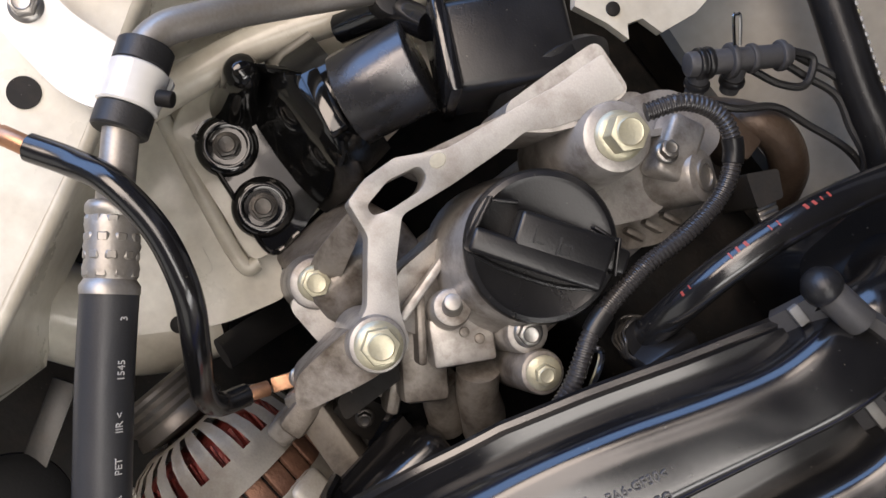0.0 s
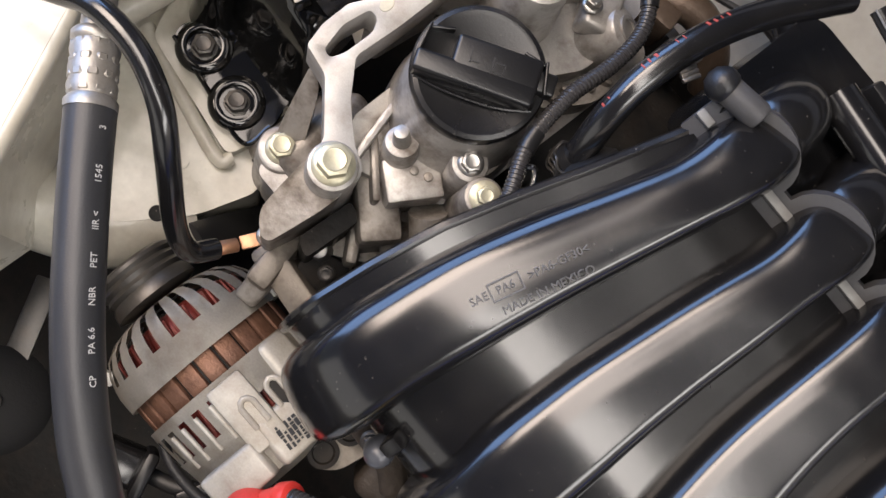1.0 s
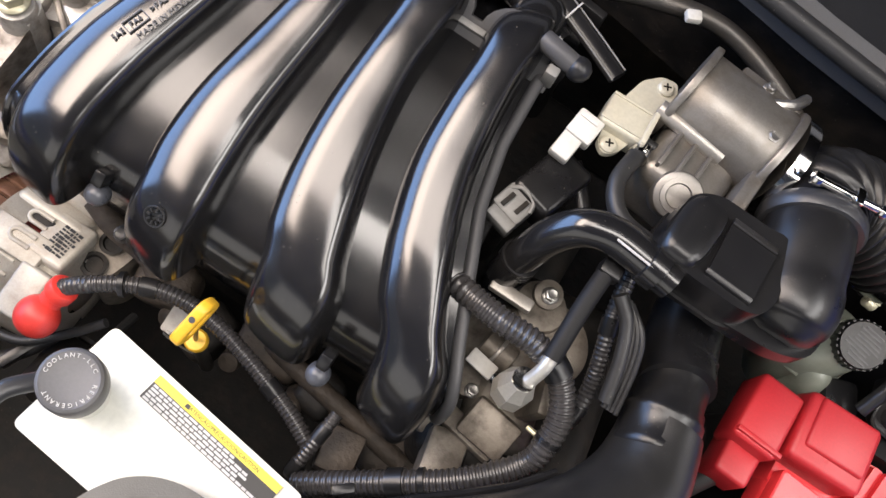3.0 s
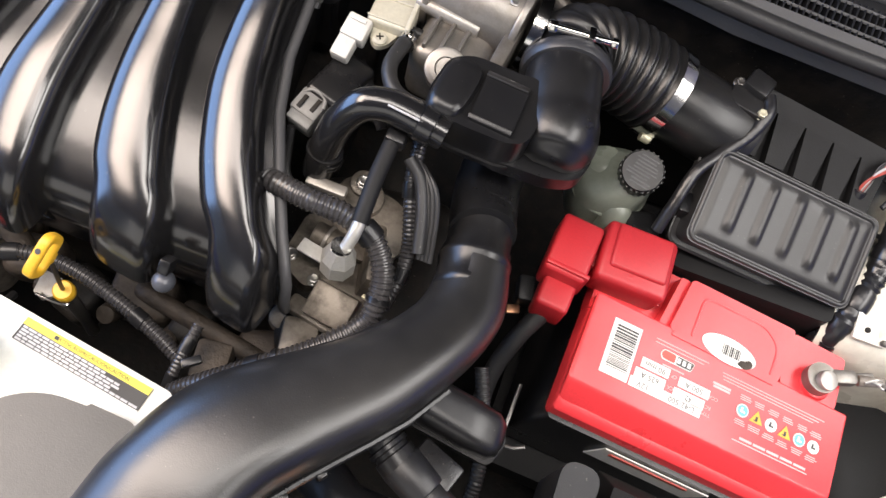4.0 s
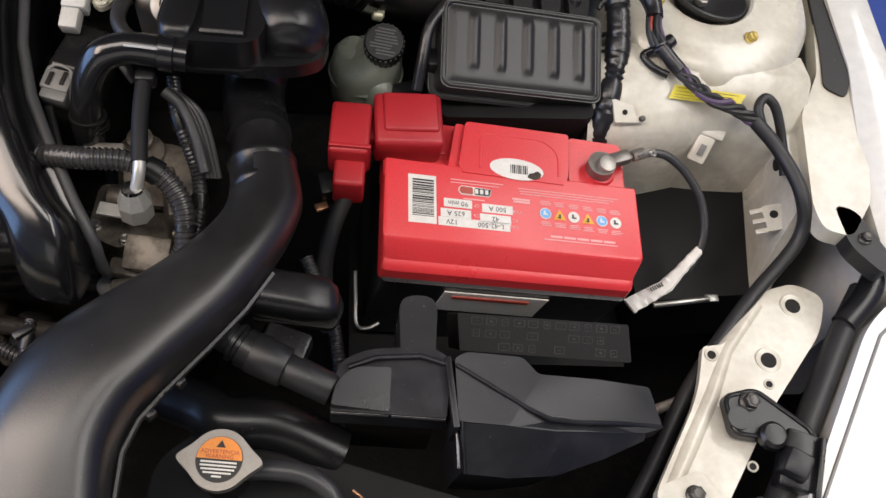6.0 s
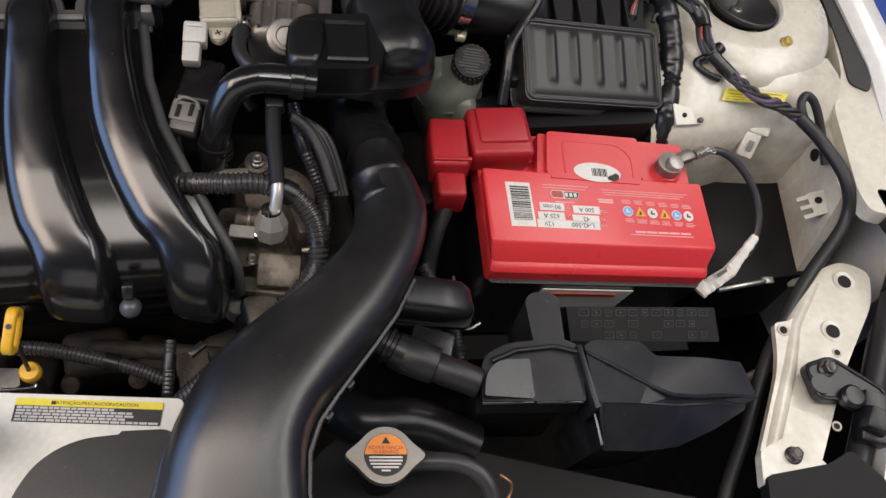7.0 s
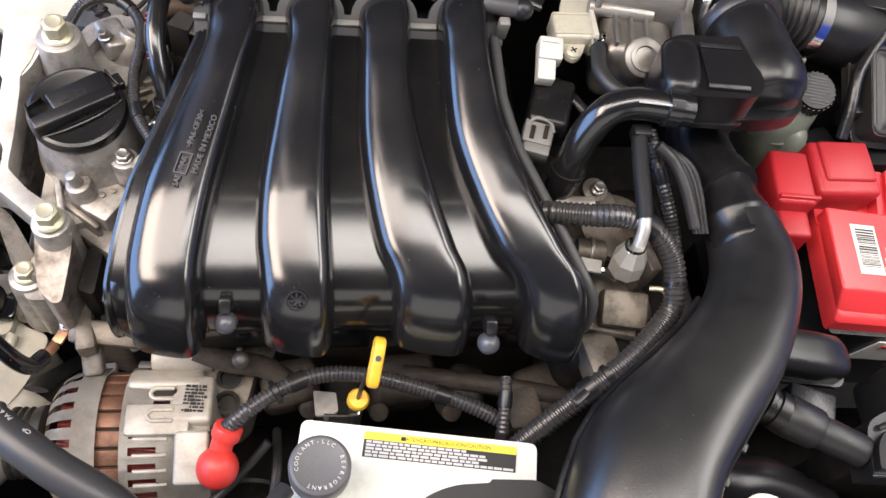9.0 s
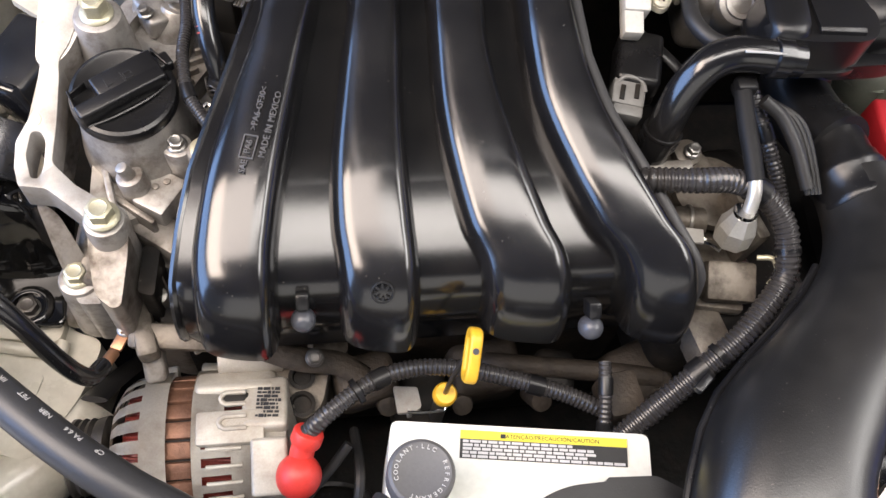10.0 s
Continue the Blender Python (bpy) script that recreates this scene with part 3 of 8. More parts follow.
for x, y, r in ((1.163, 0.056, 0.0075), (1.1215, -0.002, 0.0075), (1.068, 0.004, 0.004), (1.115, -0.026, 0.003), (1.078, -0.102, 0.003)):
    z = 0.784 - 0.12 * (y + 0.02)
    part("hole", lathe([(0, 0), (r, 0), (r, 0.0012), (0, 0.0012)], Matrix.Translation((x, y, z)), 20), GRIME_SHADE, lamp, "round hole through the panel")
    part("hole_rim", lathe([(r, 0), (r * 1.7, 0.0002), (r * 1.6, 0.0015), (r, 0.0005)], Matrix.Translation((x, y, z)), 24), BODY_WHITE, lamp)

latch = thing("lamp_bracket", "black plastic lamp bracket bolted to the lamp panel", "bracket", (1.08, -0.07, 0.79))
part("plate", prism(rounded([(1.058, -0.042), (1.09, -0.036), (1.135, -0.075), (1.135, -0.09), (1.10, -0.084), (1.06, -0.078)], 0.008), 0.797, 0.806, 0.002), MATT_BLACK, latch)
rimp = rounded([(1.060, -0.044), (1.089, -0.038), (1.132, -0.075), (1.132, -0.088), (1.10, -0.082), (1.062, -0.076)], 0.008)
part("raised_rim", sweep([Vector((x, y, 0.806)) for x, y in rimp + rimp[:1]], 0.0022, 8), MATT_BLACK, latch)
part("lug", lathe([(0, 0), (0.012, 0), (0.012, 0.008), (0.009, 0.011), (0, 0.012)], Matrix.Translation((1.094, -0.080, 0.804)), 24), MATT_BLACK, latch)
part("arm_rib", box((1.128, -0.112, 0.806), (0.005, 0.06, 0.012), (10, 0, -16), 0.001), MATT_BLACK, latch)
part("grille_edge", prism(rounded([(0.985, -0.142), (1.05, -0.138), (1.075, -0.128), (1.10, -0.16), (1.06, -0.26), (0.96, -0.26)], 0.006), 0.79, 0.806, 0.003), TRAY_BLACK, latch)
part("arm", box((1.118, -0.10, 0.797), (0.034, 0.05, 0.02), (10, 0, -20), 0.003), MATT_BLACK, latch)
part("block", box((1.108, -0.105, 0.812), (0.026, 0.026, 0.016), (12, 0, -30), 0.003, taper=0.8), DARK_PLASTIC, latch)
part("eye", lathe([(0.0055, 0), (0.010, 0), (0.010, 0.004), (0.0055, 0.004)], Matrix.Translation((1.068, -0.064, 0.806)), 24), MATT_BLACK, latch)
bolt((1.081, -0.049, 0.806), (0.1, -0.1, 1), 0.012, DARK_STEEL, parent=latch)
bolt((1.020, -0.126, 0.80), (0, 0, 1), 0.0115, DARK_STEEL, "flange_bolt", "dark steel bolt in the lamp panel", group="lamp panel bolts")

lampunit = thing("headlamp", "white headlamp rim beside a black foam seal", "headlamp", (1.2, -0.05, 0.7))
part("rim", prism(rounded([(1.30, 0.062), (1.25, 0.052), (1.214, 0.022), (1.170, -0.048), (1.095, -0.164), (1.03, -0.27), (1.30, -0.27), (1.42, 0.05)], [0.01, 0.012, 0.02, 0.03, 0.03, 0.01, 0.01, 0.01]), 0.72, 0.802, 0.006, 3), OUTER_WHITE, lampunit)
part("rim_line", sweep([Vector(p) for p in ((1.262, 0.042, 0.8025), (1.225, 0.014, 0.8025), (1.182, -0.052, 0.8025), (1.107, -0.168, 0.8025), (1.05, -0.26, 0.8025))], 0.0016, 6), GREY_PLASTIC, lampunit)
part("seal", tube([(1.232, 0.068, 0.785), (1.198, 0.022, 0.785), (1.152, -0.05, 0.78), (1.082, -0.16, 0.775), (1.03, -0.24, 0.77)], 0.012, 12), RUBBER, lampunit, "black foam seal")
part("stay", tube([(1.215, 0.13, 0.80), (1.245, 0.095, 0.80), (1.23, 0.06, 0.795), (1.20, 0.03, 0.79)], 0.012, 12), MATT_BLACK, lampunit)
bumpstop = thing("bonnet_bump_stop", "black rubber bonnet bump stop on the wing flange", "bump stop", (1.21, 0.1, 0.82))
part("pad", prism(rounded([(1.195, 0.135), (1.215, 0.13), (1.24, 0.075), (1.225, 0.06), (1.20, 0.09)], 0.01), 0.815, 0.835, 0.005, 3), RUBBER, bumpstop)
bolt((1.216, 0.098, 0.835), (0, 0, 1), 0.009, DARK_STEEL, parent=bumpstop)

# ---- engine: block, head, timing cover ----
engine = thing("engine", "grimy engine block with a cast aluminium head", "engine", (0.35, 0.2, 0.4))
# Block and head in near-black, their shaded depth painted in.
part("block", box((0.36, 0.22, 0.56), (0.44, 0.22, 0.30), bevel=0.02, segs=3), GRIME_SHADE, engine)
part("head", box((0.33, 0.29, 0.755), (0.36, 0.13, 0.11), bevel=0.012, segs=3), GRIME_SHADE, engine, "dirty cast aluminium cylinder head, shade in its black")
part("cover", prism(rounded([(0.11, 0.165), (0.15, 0.16), (0.182, 0.18), (0.188, 0.24), (0.192, 0.335), (0.175, 0.35), (0.115, 0.345), (0.112, 0.28), (0.108, 0.20)], 0.016), 0.72, 0.812, 0.006, 3), CAST_ALU, engine, "cast aluminium timing cover")
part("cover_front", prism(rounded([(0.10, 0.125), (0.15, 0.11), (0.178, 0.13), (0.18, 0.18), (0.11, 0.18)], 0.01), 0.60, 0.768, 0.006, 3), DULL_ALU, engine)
part("filler_neck", lathe([(0.044, 0), (0.042, 0.03), (0.038, 0.05), (0.035, 0.072), (0.0, 0.072)], axis((0.142, 0.218, 0.808), (0.138, 0.2225, 0.88)), 36), CAST_ALU, engine)
part("boss", rod((0.125, 0.134, 0.78), (0.125, 0.134, 0.862), 0.0165, 0.0142, 0.002, 32), CAST_ALU, engine)
part("boss", rod((0.086, 0.133, 0.70), (0.086, 0.133, 0.776), 0.02, 0.0155, 0.003, 32), CAST_ALU, engine)
part("boss", rod((0.12, 0.279, 0.82), (0.12, 0.279, 0.903), 0.026, 0.0175, 0.003, 32), CAST_ALU, engine)
part("foot", prism(rounded([(0.111, 0.136), (0.1125, 0.108), (0.1145, 0.092), (0.1255, 0.0835), (0.1315, 0.0850), (0.1345, 0.0990), (0.1385, 0.120), (0.139, 0.140), (0.124, 0.148)], [0.008, 0.008, 0.006, 0.006, 0.005, 0.005, 0.008, 0.01, 0.01], 5), 0.788, 0.85, 0.0025, 3, top=lambda x, y: 0.848 - max(0.0, 0.125 - y) * 0.55), DULL_ALU, engine, "machined aluminium lobe below the mount arm")
# Solid black block in place of the shaded hollow beside the foot.
part("cavity_shade", prism(rounded([(0.139, 0.10), (0.151, 0.096), (0.154, 0.135), (0.142, 0.138)], 0.004), 0.74, 0.815, 0.002), GRIME_SHADE, engine)
part("tie_plate", prism(rounded([(0.086, 0.112), (0.118, 0.112), (0.128, 0.132), (0.126, 0.152), (0.1, 0.165), (0.078, 0.152)], 0.007), 0.70, 0.772, 0.003), CAST_ALU, engine)
part("cover_cheek", prism(rounded([(0.107, 0.165), (0.128, 0.148), (0.150, 0.160), (0.150, 0.182), (0.132, 0.196), (0.116, 0.222), (0.107, 0.215)], 0.006), 0.77, 0.832, 0.003, 2, top=lambda x, y: 0.836 - (x - 0.11) * 0.3), CAST_ALU, engine)
part("rib", box((0.120, 0.176, 0.836), (0.005, 0.05, 0.014), (0, 0, 14), 0.002), CAST_ALU, engine)
part("rib", box((0.137, 0.158, 0.815), (0.005, 0.04, 0.04), (0, 0, 52), 0.002), DULL_ALU, engine)
part("pin_boss", rod((0.142, 0.174, 0.815), (0.137, 0.175, 0.852), 0.0125, 0.010, 0.002, 28), CAST_ALU, engine)
part("pin", rod((0.137, 0.175, 0.851), (0.1335, 0.1755, 0.862), 0.0055, 0.0045, 0.001, 18), CLEAN_ALU, engine)
box_boss = part("box_boss", box((0.156, 0.170, 0.818), (0.026, 0.034, 0.04), (0, 0, -32), 0.0025, 2), CAST_ALU, engine, "square cast boss with two dowel holes")
for px, py in ((0.153, 0.173), (0.161, 0.177)):
    part("dowel", rod((px, py, 0.8375), (px, py, 0.8395), 0.0028, segs=14), DULL_ALU, box_boss)
# Faces turned sideways or low: shade put in by the dirtier, darker metal.
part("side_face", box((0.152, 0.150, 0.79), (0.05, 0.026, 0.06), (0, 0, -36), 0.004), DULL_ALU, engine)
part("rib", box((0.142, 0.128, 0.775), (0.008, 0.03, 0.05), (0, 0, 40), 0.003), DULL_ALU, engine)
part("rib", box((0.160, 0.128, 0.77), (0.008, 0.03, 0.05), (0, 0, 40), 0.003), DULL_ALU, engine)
part("stud", rod((0.152, 0.112, 0.765), (0.150, 0.108, 0.79), 0.007, 0.006, 0.001, 18), STEEL, engine)
part("channel", sweep([Vector(p) for p in ((0.176, 0.168, 0.822), (0.188, 0.160, 0.812), (0.202, 0.156, 0.80), (0.214, 0.152, 0.785))], [0.012, 0.012, 0.013, 0.013], 20), DULL_ALU, engine, "curved cast channel")
part("channel", sweep([Vector(p) for p in ((0.170, 0.150, 0.80), (0.184, 0.143, 0.79), (0.2, 0.138, 0.775))], [0.010, 0.011, 0.011], 20), DULL_ALU, engine)
part("rear_deck", prism(rounded([(0.118, 0.262), (0.130, 0.250), (0.158, 0.262), (0.172, 0.288), (0.166, 0.345), (0.148, 0.352), (0.124, 0.338), (0.110, 0.305)], 0.008), 0.80, 0.853, 0.004, 3), CAST_ALU, engine, "cast housing behind the filler neck")
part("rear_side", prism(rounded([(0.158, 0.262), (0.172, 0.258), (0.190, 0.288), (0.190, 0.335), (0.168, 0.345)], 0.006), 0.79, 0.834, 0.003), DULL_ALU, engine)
for k in range(4):
    part("rib", box((0.172 + 0.0035 * k, 0.268 + 0.011 * k, 0.836), (0.012, 0.004, 0.008), (0, 0, 24), 0.0015), DULL_ALU, engine)
part("gusset", prism([(0.122, 0.287), (0.126, 0.29), (0.150, 0.332), (0.146, 0.334)], 0.84, 0.866, 0.001, 1), CAST_ALU, engine)
part("actuator_boss", rod((0.158, 0.300, 0.835), (0.170, 0.318, 0.866), 0.0165, 0.0145, 0.003, 28), CAST_ALU, engine)
part("actuator_plug", lathe([(0.0085, 0), (0.0085, 0.0015), (0.0062, 0.0018), (0.006, 0.0005), (0, 0.0005)], axis((0.170, 0.318, 0.866), (0.1745, 0.3247, 0.877)), 24), CLEAN_ALU, engine)
part("actuator_box", box((0.150, 0.315, 0.862), (0.022, 0.034, 0.018), (0, 10, 30), 0.004, 3), CAST_ALU, engine)
part("stub", rod((0.19, 0.186, 0.81), (0.19, 0.187, 0.864), 0.013, 0.0115, 0.002), DULL_ALU, engine)
part("stub", rod((0.171, 0.195, 0.80), (0.171, 0.195, 0.859), 0.014, 0.011, 0.002), CAST_ALU, engine)
part("neck_web", box((0.156, 0.205, 0.835), (0.012, 0.04, 0.04), (0, 0, 40), 0.003), CAST_ALU, engine)
part("neck_web", box((0.178, 0.222, 0.826), (0.01, 0.06, 0.03), (0, 0, 0), 0.003), DULL_ALU, engine)
part("lower_web", box((0.085, 0.16, 0.735), (0.03, 0.07, 0.10), (0, 20, 0), 0.008, 3), DULL_ALU, engine)
part("front_face", box((0.36, 0.105, 0.70), (0.34, 0.03, 0.14), bevel=0.008), BROWN_DIRT, engine)
for x, y, z, w, d, h, turn in ((0.30, 0.055, 0.715, 0.05, 0.04, 0.05, 12), (0.345, 0.045, 0.69, 0.04, 0.05, 0.05, -18), (0.40, 0.062, 0.70, 0.06, 0.045, 0.06, 6), (0.455, 0.05, 0.71, 0.035, 0.04, 0.06, -10), (0.525, 0.045, 0.715, 0.05, 0.05, 0.05, 20)):
    part("casting_lump", box((x, y, z), (w, d, h), (8, 0, turn), 0.010, 4), BROWN_DIRT if w > 0.045 else GRIME_SHADE, engine)
for x, y, z in ((0.318, 0.03, 0.725), (0.378, 0.028, 0.72), (0.44, 0.022, 0.735)):
    part("casting_boss", rod((x, y + 0.02, z - 0.03), (x, y, z), 0.011, 0.009, 0.003, 20), BROWN_DIRT, engine)
altb = part("alternator_bracket", prism(rounded([(0.215, 0.085), (0.228, 0.074), (0.238, 0.03), (0.252, 0.018), (0.266, 0.03), (0.272, 0.058), (0.29, 0.075), (0.28, 0.098), (0.24, 0.1)], 0.008), 0.66, 0.742, 0.004, 3), GEAR_ALU, engine, "cast bracket with two bolt bores")
for x, y in ((0.251, 0.053), (0.2505, 0.031)):
    part("bore", lathe([(0, 0), (0.0075, 0), (0.0075, 0.0008), (0.0095, 0.001), (0.0105, 0.0035), (0.0075, 0.004), (0.0065, 0.001), (0, 0.001)], Matrix.Translation((x, y, 0.742)), 24), GRIME_SHADE, altb)
part("lower_pipe", tube([(0.40, 0.060, 0.73), (0.416, 0.0545, 0.738), (0.455, 0.048, 0.74), (0.50, 0.041, 0.74), (0.54, 0.035, 0.735)], 0.0085, 14), BROWN_DIRT, engine, "dusty brown steel pipe")
part("thin_stay", box((0.2585, 0.082, 0.752), (0.004, 0.034, 0.010), (18, 0, 0), 0.001), ARM_ALU, engine)
part("lower_block", box((0.493, 0.012, 0.765), (0.03, 0.035, 0.03), (0, 0, 8), 0.004), BROWN_DIRT, engine)

bolt((0.086, 0.133, 0.777), (0, 0, 1), 0.0145, ZINC, "flange_bolt", "yellow zinc flange bolt on an aluminium boss", group="engine mount bolts")
bolt((0.125, 0.134, 0.8655), (0, 0, 1), 0.0165, ZINC, "flange_bolt", "yellow zinc flange bolt clamping the mount arm", group="engine mount bolts")
bolt((0.12, 0.279, 0.904), (0.0, -0.05, 1), 0.0165, ZINC, "flange_bolt", "tall yellow zinc flange bolt on the rear boss", group="engine mount bolts", height=0.75)
bolt((0.171, 0.195, 0.859), (0, -0.1, 1), 0.0105, STEEL, "flange_bolt", "small steel bolt on the timing cover", group="cover bolts")
bolt((0.19, 0.187, 0.865), (0.05, -0.1, 1), 0.0095, ZINC, "flange_bolt", "small yellow zinc bolt with a wide washer", group="cover bolts", flange=1.9)
bolt((0.1465, 0.3065, 0.873), (-0.2, 0.1, 1), 0.0085, STEEL, "flange_bolt", "small steel bolt on the actuator housing", group="cover bolts")

part("foot_bracket", box((0.160, 0.103, 0.766), (0.030, 0.024, 0.012), (14, 8, 24), 0.002), GRIME_SHADE, engine, "near-black bracket")
bolt((0.164, 0.104, 0.774), (0.1, -0.25, 1), 0.008, DARK_STEEL, parent=engine)
# ---- oil filler cap ----
cap = thing("oil_filler_cap", "black plastic oil filler cap with a grip bar", "oil cap", (0.138, 0.2225, 0.88))
capm = axis((0.138, 0.2225, 0.878), (0.1385, 0.2195, 0.91)) @ pose(0, 0, 0, 0, 0, 23)
part("disc", lathe([(0, 0), (0.0355, 0), (0.0372, 0.002), (0.0372, 0.008), (0.036, 0.0105), (0.0335, 0.0115), (0.031, 0.0105), (0, 0.0085)], capm, 56), BOX_BLACK, cap)
part("grip", moved(merge(box((-0.003, -0.0065, 0.0145), (0.0655, 0.012, 0.017), bevel=0.0022, segs=3), box((0.0065, 0.003, 0.0145), (0.0470, 0.021, 0.0168), bevel=0.0022, segs=3), box((0.0345, 0.0045, 0.0110), (0.0120, 0.0125, 0.010), bevel=0.002, segs=3)), capm), BOX_BLACK, cap)
for sx in (-1, 1):
    part("grip_wall", moved(box((sx * 0.0335, 0.006, 0.0135), (0.0016, 0.018, 0.012), (0, 0, sx * 10), 0.0006), capm), BOX_BLACK, cap)
    part("grip_wall", moved(box((sx * 0.026, 0.0145, 0.0125), (0.014, 0.0016, 0.010), (0, 0, sx * -14), 0.0006), capm), BOX_BLACK, cap)
part("ridge", moved(tube([(-0.033, -0.0125, 0.0105), (-0.015, -0.0155, 0.0112), (0.012, -0.0155, 0.0112), (0.032, -0.011, 0.0105)], 0.0012, 8), capm), BOX_BLACK, cap)
bars(capm @ Matrix.Translation((0.0, 0, 0.0231)), [(-0.008, 0.004, 0.0008, 0.008), (-0.005, 0.001, 0.004, 0.0008), (0.004, 0.002, 0.0012, 0.009), (0.008, 0.004, 0.005, 0.001), (0.008, -0.001, 0.005, 0.001), (0.0105, 0.0015, 0.001, 0.005), (0.0055, 0.0015, 0.001, 0.005)], DARK_PLASTIC, cap, "emblem", 0.0006)

# ---- mount arm ----
def arm_top(x, y):
    return 0.8535 + max(0.0, y - 0.178) * 0.44


arm = thing("torque_stay", "cast aluminium engine mount arm with a slot", "mount arm", (0.09, 0.2, 0.83))
outer = rounded([(0.086, 0.297), (0.106, 0.295), (0.1045, 0.276), (0.099, 0.263), (0.0915, 0.252), (0.0915, 0.240), (0.089, 0.211), (0.085, 0.185), (0.102, 0.167), (0.1225, 0.1525), (0.138, 0.147), (0.140, 0.126), (0.116, 0.122), (0.109, 0.142), (0.082, 0.1655), (0.063, 0.1685), (0.0595, 0.182), (0.061, 0.199), (0.074, 0.220), (0.079, 0.25), (0.084, 0.274)], [0.002, 0.002, 0.003, 0.003, 0.003, 0.003, 0.004, 0.003, 0.003, 0.004, 0.007, 0.007, 0.004, 0.003, 0.003, 0.002, 0.002, 0.002, 0.003, 0.004, 0.004], 3)
hole = rounded([(0.0705, 0.1745), (0.0675, 0.190), (0.0715, 0.2055), (0.078, 0.2055), (0.0815, 0.199), (0.0795, 0.182), (0.076, 0.1735)][::-1], 0.0028, 4)


def plate_with_slot(outer, hole, thick, top):
    bm = bmesh.new()
    for z in (0.0, -thick):
        ring = []
        for loop in (outer, hole):
            vs = [bm.verts.new((x, y, top(x, y) + z)) for x, y in loop]
            ring += [bm.edges.new((vs[i], vs[(i + 1) % len(vs)])) for i in range(len(vs))]
        bmesh.ops.triangle_fill(bm, edges=ring, use_beauty=True)
    bm.verts.ensure_lookup_table()
    n, k = len(outer), len(hole)
    for off, m in ((0, n), (n, k)):
        for i in range(m):
            j = (i + 1) % m
            a, b = bm.verts[off + i], bm.verts[off + j]
            c, d = bm.verts[n + k + off + j], bm.verts[n + k + off + i]
            bm.faces.new((a, b, c, d))
    bmesh.ops.recalc_face_normals(bm, faces=bm.faces)
    return bm


part("arm", softened(plate_with_slot(outer, hole, 0.026, arm_top), 0.0012, 2, 50), ARM_ALU, arm, sharp=24)
part("paint_mark", lathe([(0, 0), (0.0036, 0), (0.0033, 0.0006), (0, 0.0008)], axis((0.0755, 0.2135, arm_top(0.0755, 0.2135) - 0.0002), (0.0755, 0.2135 - 0.0088, arm_top(0.0755, 0.2135) + 0.02)), 20, 1.3), CREAM_PLASTIC, arm, "cream paint mark")
part("arm_head", prism(rounded([(0.0795, 0.299), (0.1075, 0.297), (0.107, 0.274), (0.099, 0.259), (0.086, 0.246), (0.0755, 0.252), (0.077, 0.275)], 0.005), 0.845, 0.9, 0.002, 2, top=lambda x, y: arm_top(x, y) - 0.0012), CAST_ALU, arm, "deep cast head of the stay")
# Side wall of the stay, its shade painted with the darker metal.
part("arm_wall", prism(rounded([(0.0675, 0.209), (0.080, 0.255), (0.087, 0.252), (0.079, 0.214)], 0.002), 0.82, 0.9, 0.001, 1, top=lambda x, y: arm_top(x, y) - 0.003), DULL_ALU, arm)
part("web", prism(rounded([(0.066, 0.172), (0.08, 0.166), (0.096, 0.14), (0.084, 0.125), (0.074, 0.14)], 0.006), 0.75, 0.775, 0.004, 2, top=lambda x, y: 0.775 + max(0, y - 0.14) * 1.7), DULL_ALU, arm)

# ---- rubber mount on the rail ----
mount = thing("engine_mount", "black engine mount bolted to the chassis rail", "engine mount", (0.0, 0.18, 0.7))
part("base_plate", prism(rounded([(-0.0345, 0.1365), (-0.0385, 0.146), (-0.028, 0.178), (0.02, 0.18), (0.05, 0.172), (0.057, 0.150), (0.0545, 0.1245)], 0.005), 0.698, 0.7065, 0.002), MOUNT_BLACK, mount, "glossy black pressed steel foot")
part("plate_lip", tube([(-0.0345, 0.1375, 0.7075), (0.008, 0.1315, 0.7075), (0.0535, 0.1255, 0.7075), (0.0565, 0.148, 0.7075)], 0.0018, 8), MOUNT_BLACK, mount)
# Raised rings added to darken the plate's reflection round each bolt.
for bx, by in ((-0.016, 0.149), (0.029, 0.141)):
    part("reflection_ring", lathe([(0.0205, -0.001), (0.0200, 0.001), (0.0175, 0.0036), (0.0150, 0.0046), (0.0125, 0.0040), (0.0120, -0.001)], Matrix.Translation((bx, by, 0.7065)), 36), MOUNT_BLACK, mount, "added black ring that breaks the plate reflection")
swell = []
for x, yb, zt in ((-0.042, 0.181, 0.735), (-0.036, 0.175, 0.765), (-0.025, 0.171, 0.785), (-0.010, 0.1685, 0.797), (0.010, 0.166, 0.800), (0.030, 0.165, 0.795), (0.046, 0.166, 0.778), (0.058, 0.170, 0.745)):
    swell.append([Vector((x + 0.010 * (z - 0.706) / 0.09, yb + dy, z)) for dy, z in ((0.0, 0.704), (0.004, 0.7075), (0.0095, 0.716), (0.0135, 0.706 + (zt - 0.706) * 0.40), (0.0175, 0.706 + (zt - 0.706) * 0.72), (0.0235, 0.706 + (zt - 0.706) * 0.93), (0.031, zt), (0.052, zt - 0.004), (0.060, 0.704))])
part("hood", softened(loft(swell), 0.002, 2, 40), MOUNT_BLACK, mount, "glossy black pressed hood", 50)
part("ear", lathe([(0.0, -0.07), (0.019, -0.07), (0.0145, -0.05), (0.0118, -0.022), (0.0114, -0.004), (0.009, 0.003), (0.005, 0.006), (0, 0.007)], axis((-0.0355, 0.181, 0.768), (-0.037, 0.185, 0.80)), 28), MOUNT_BLACK, mount)
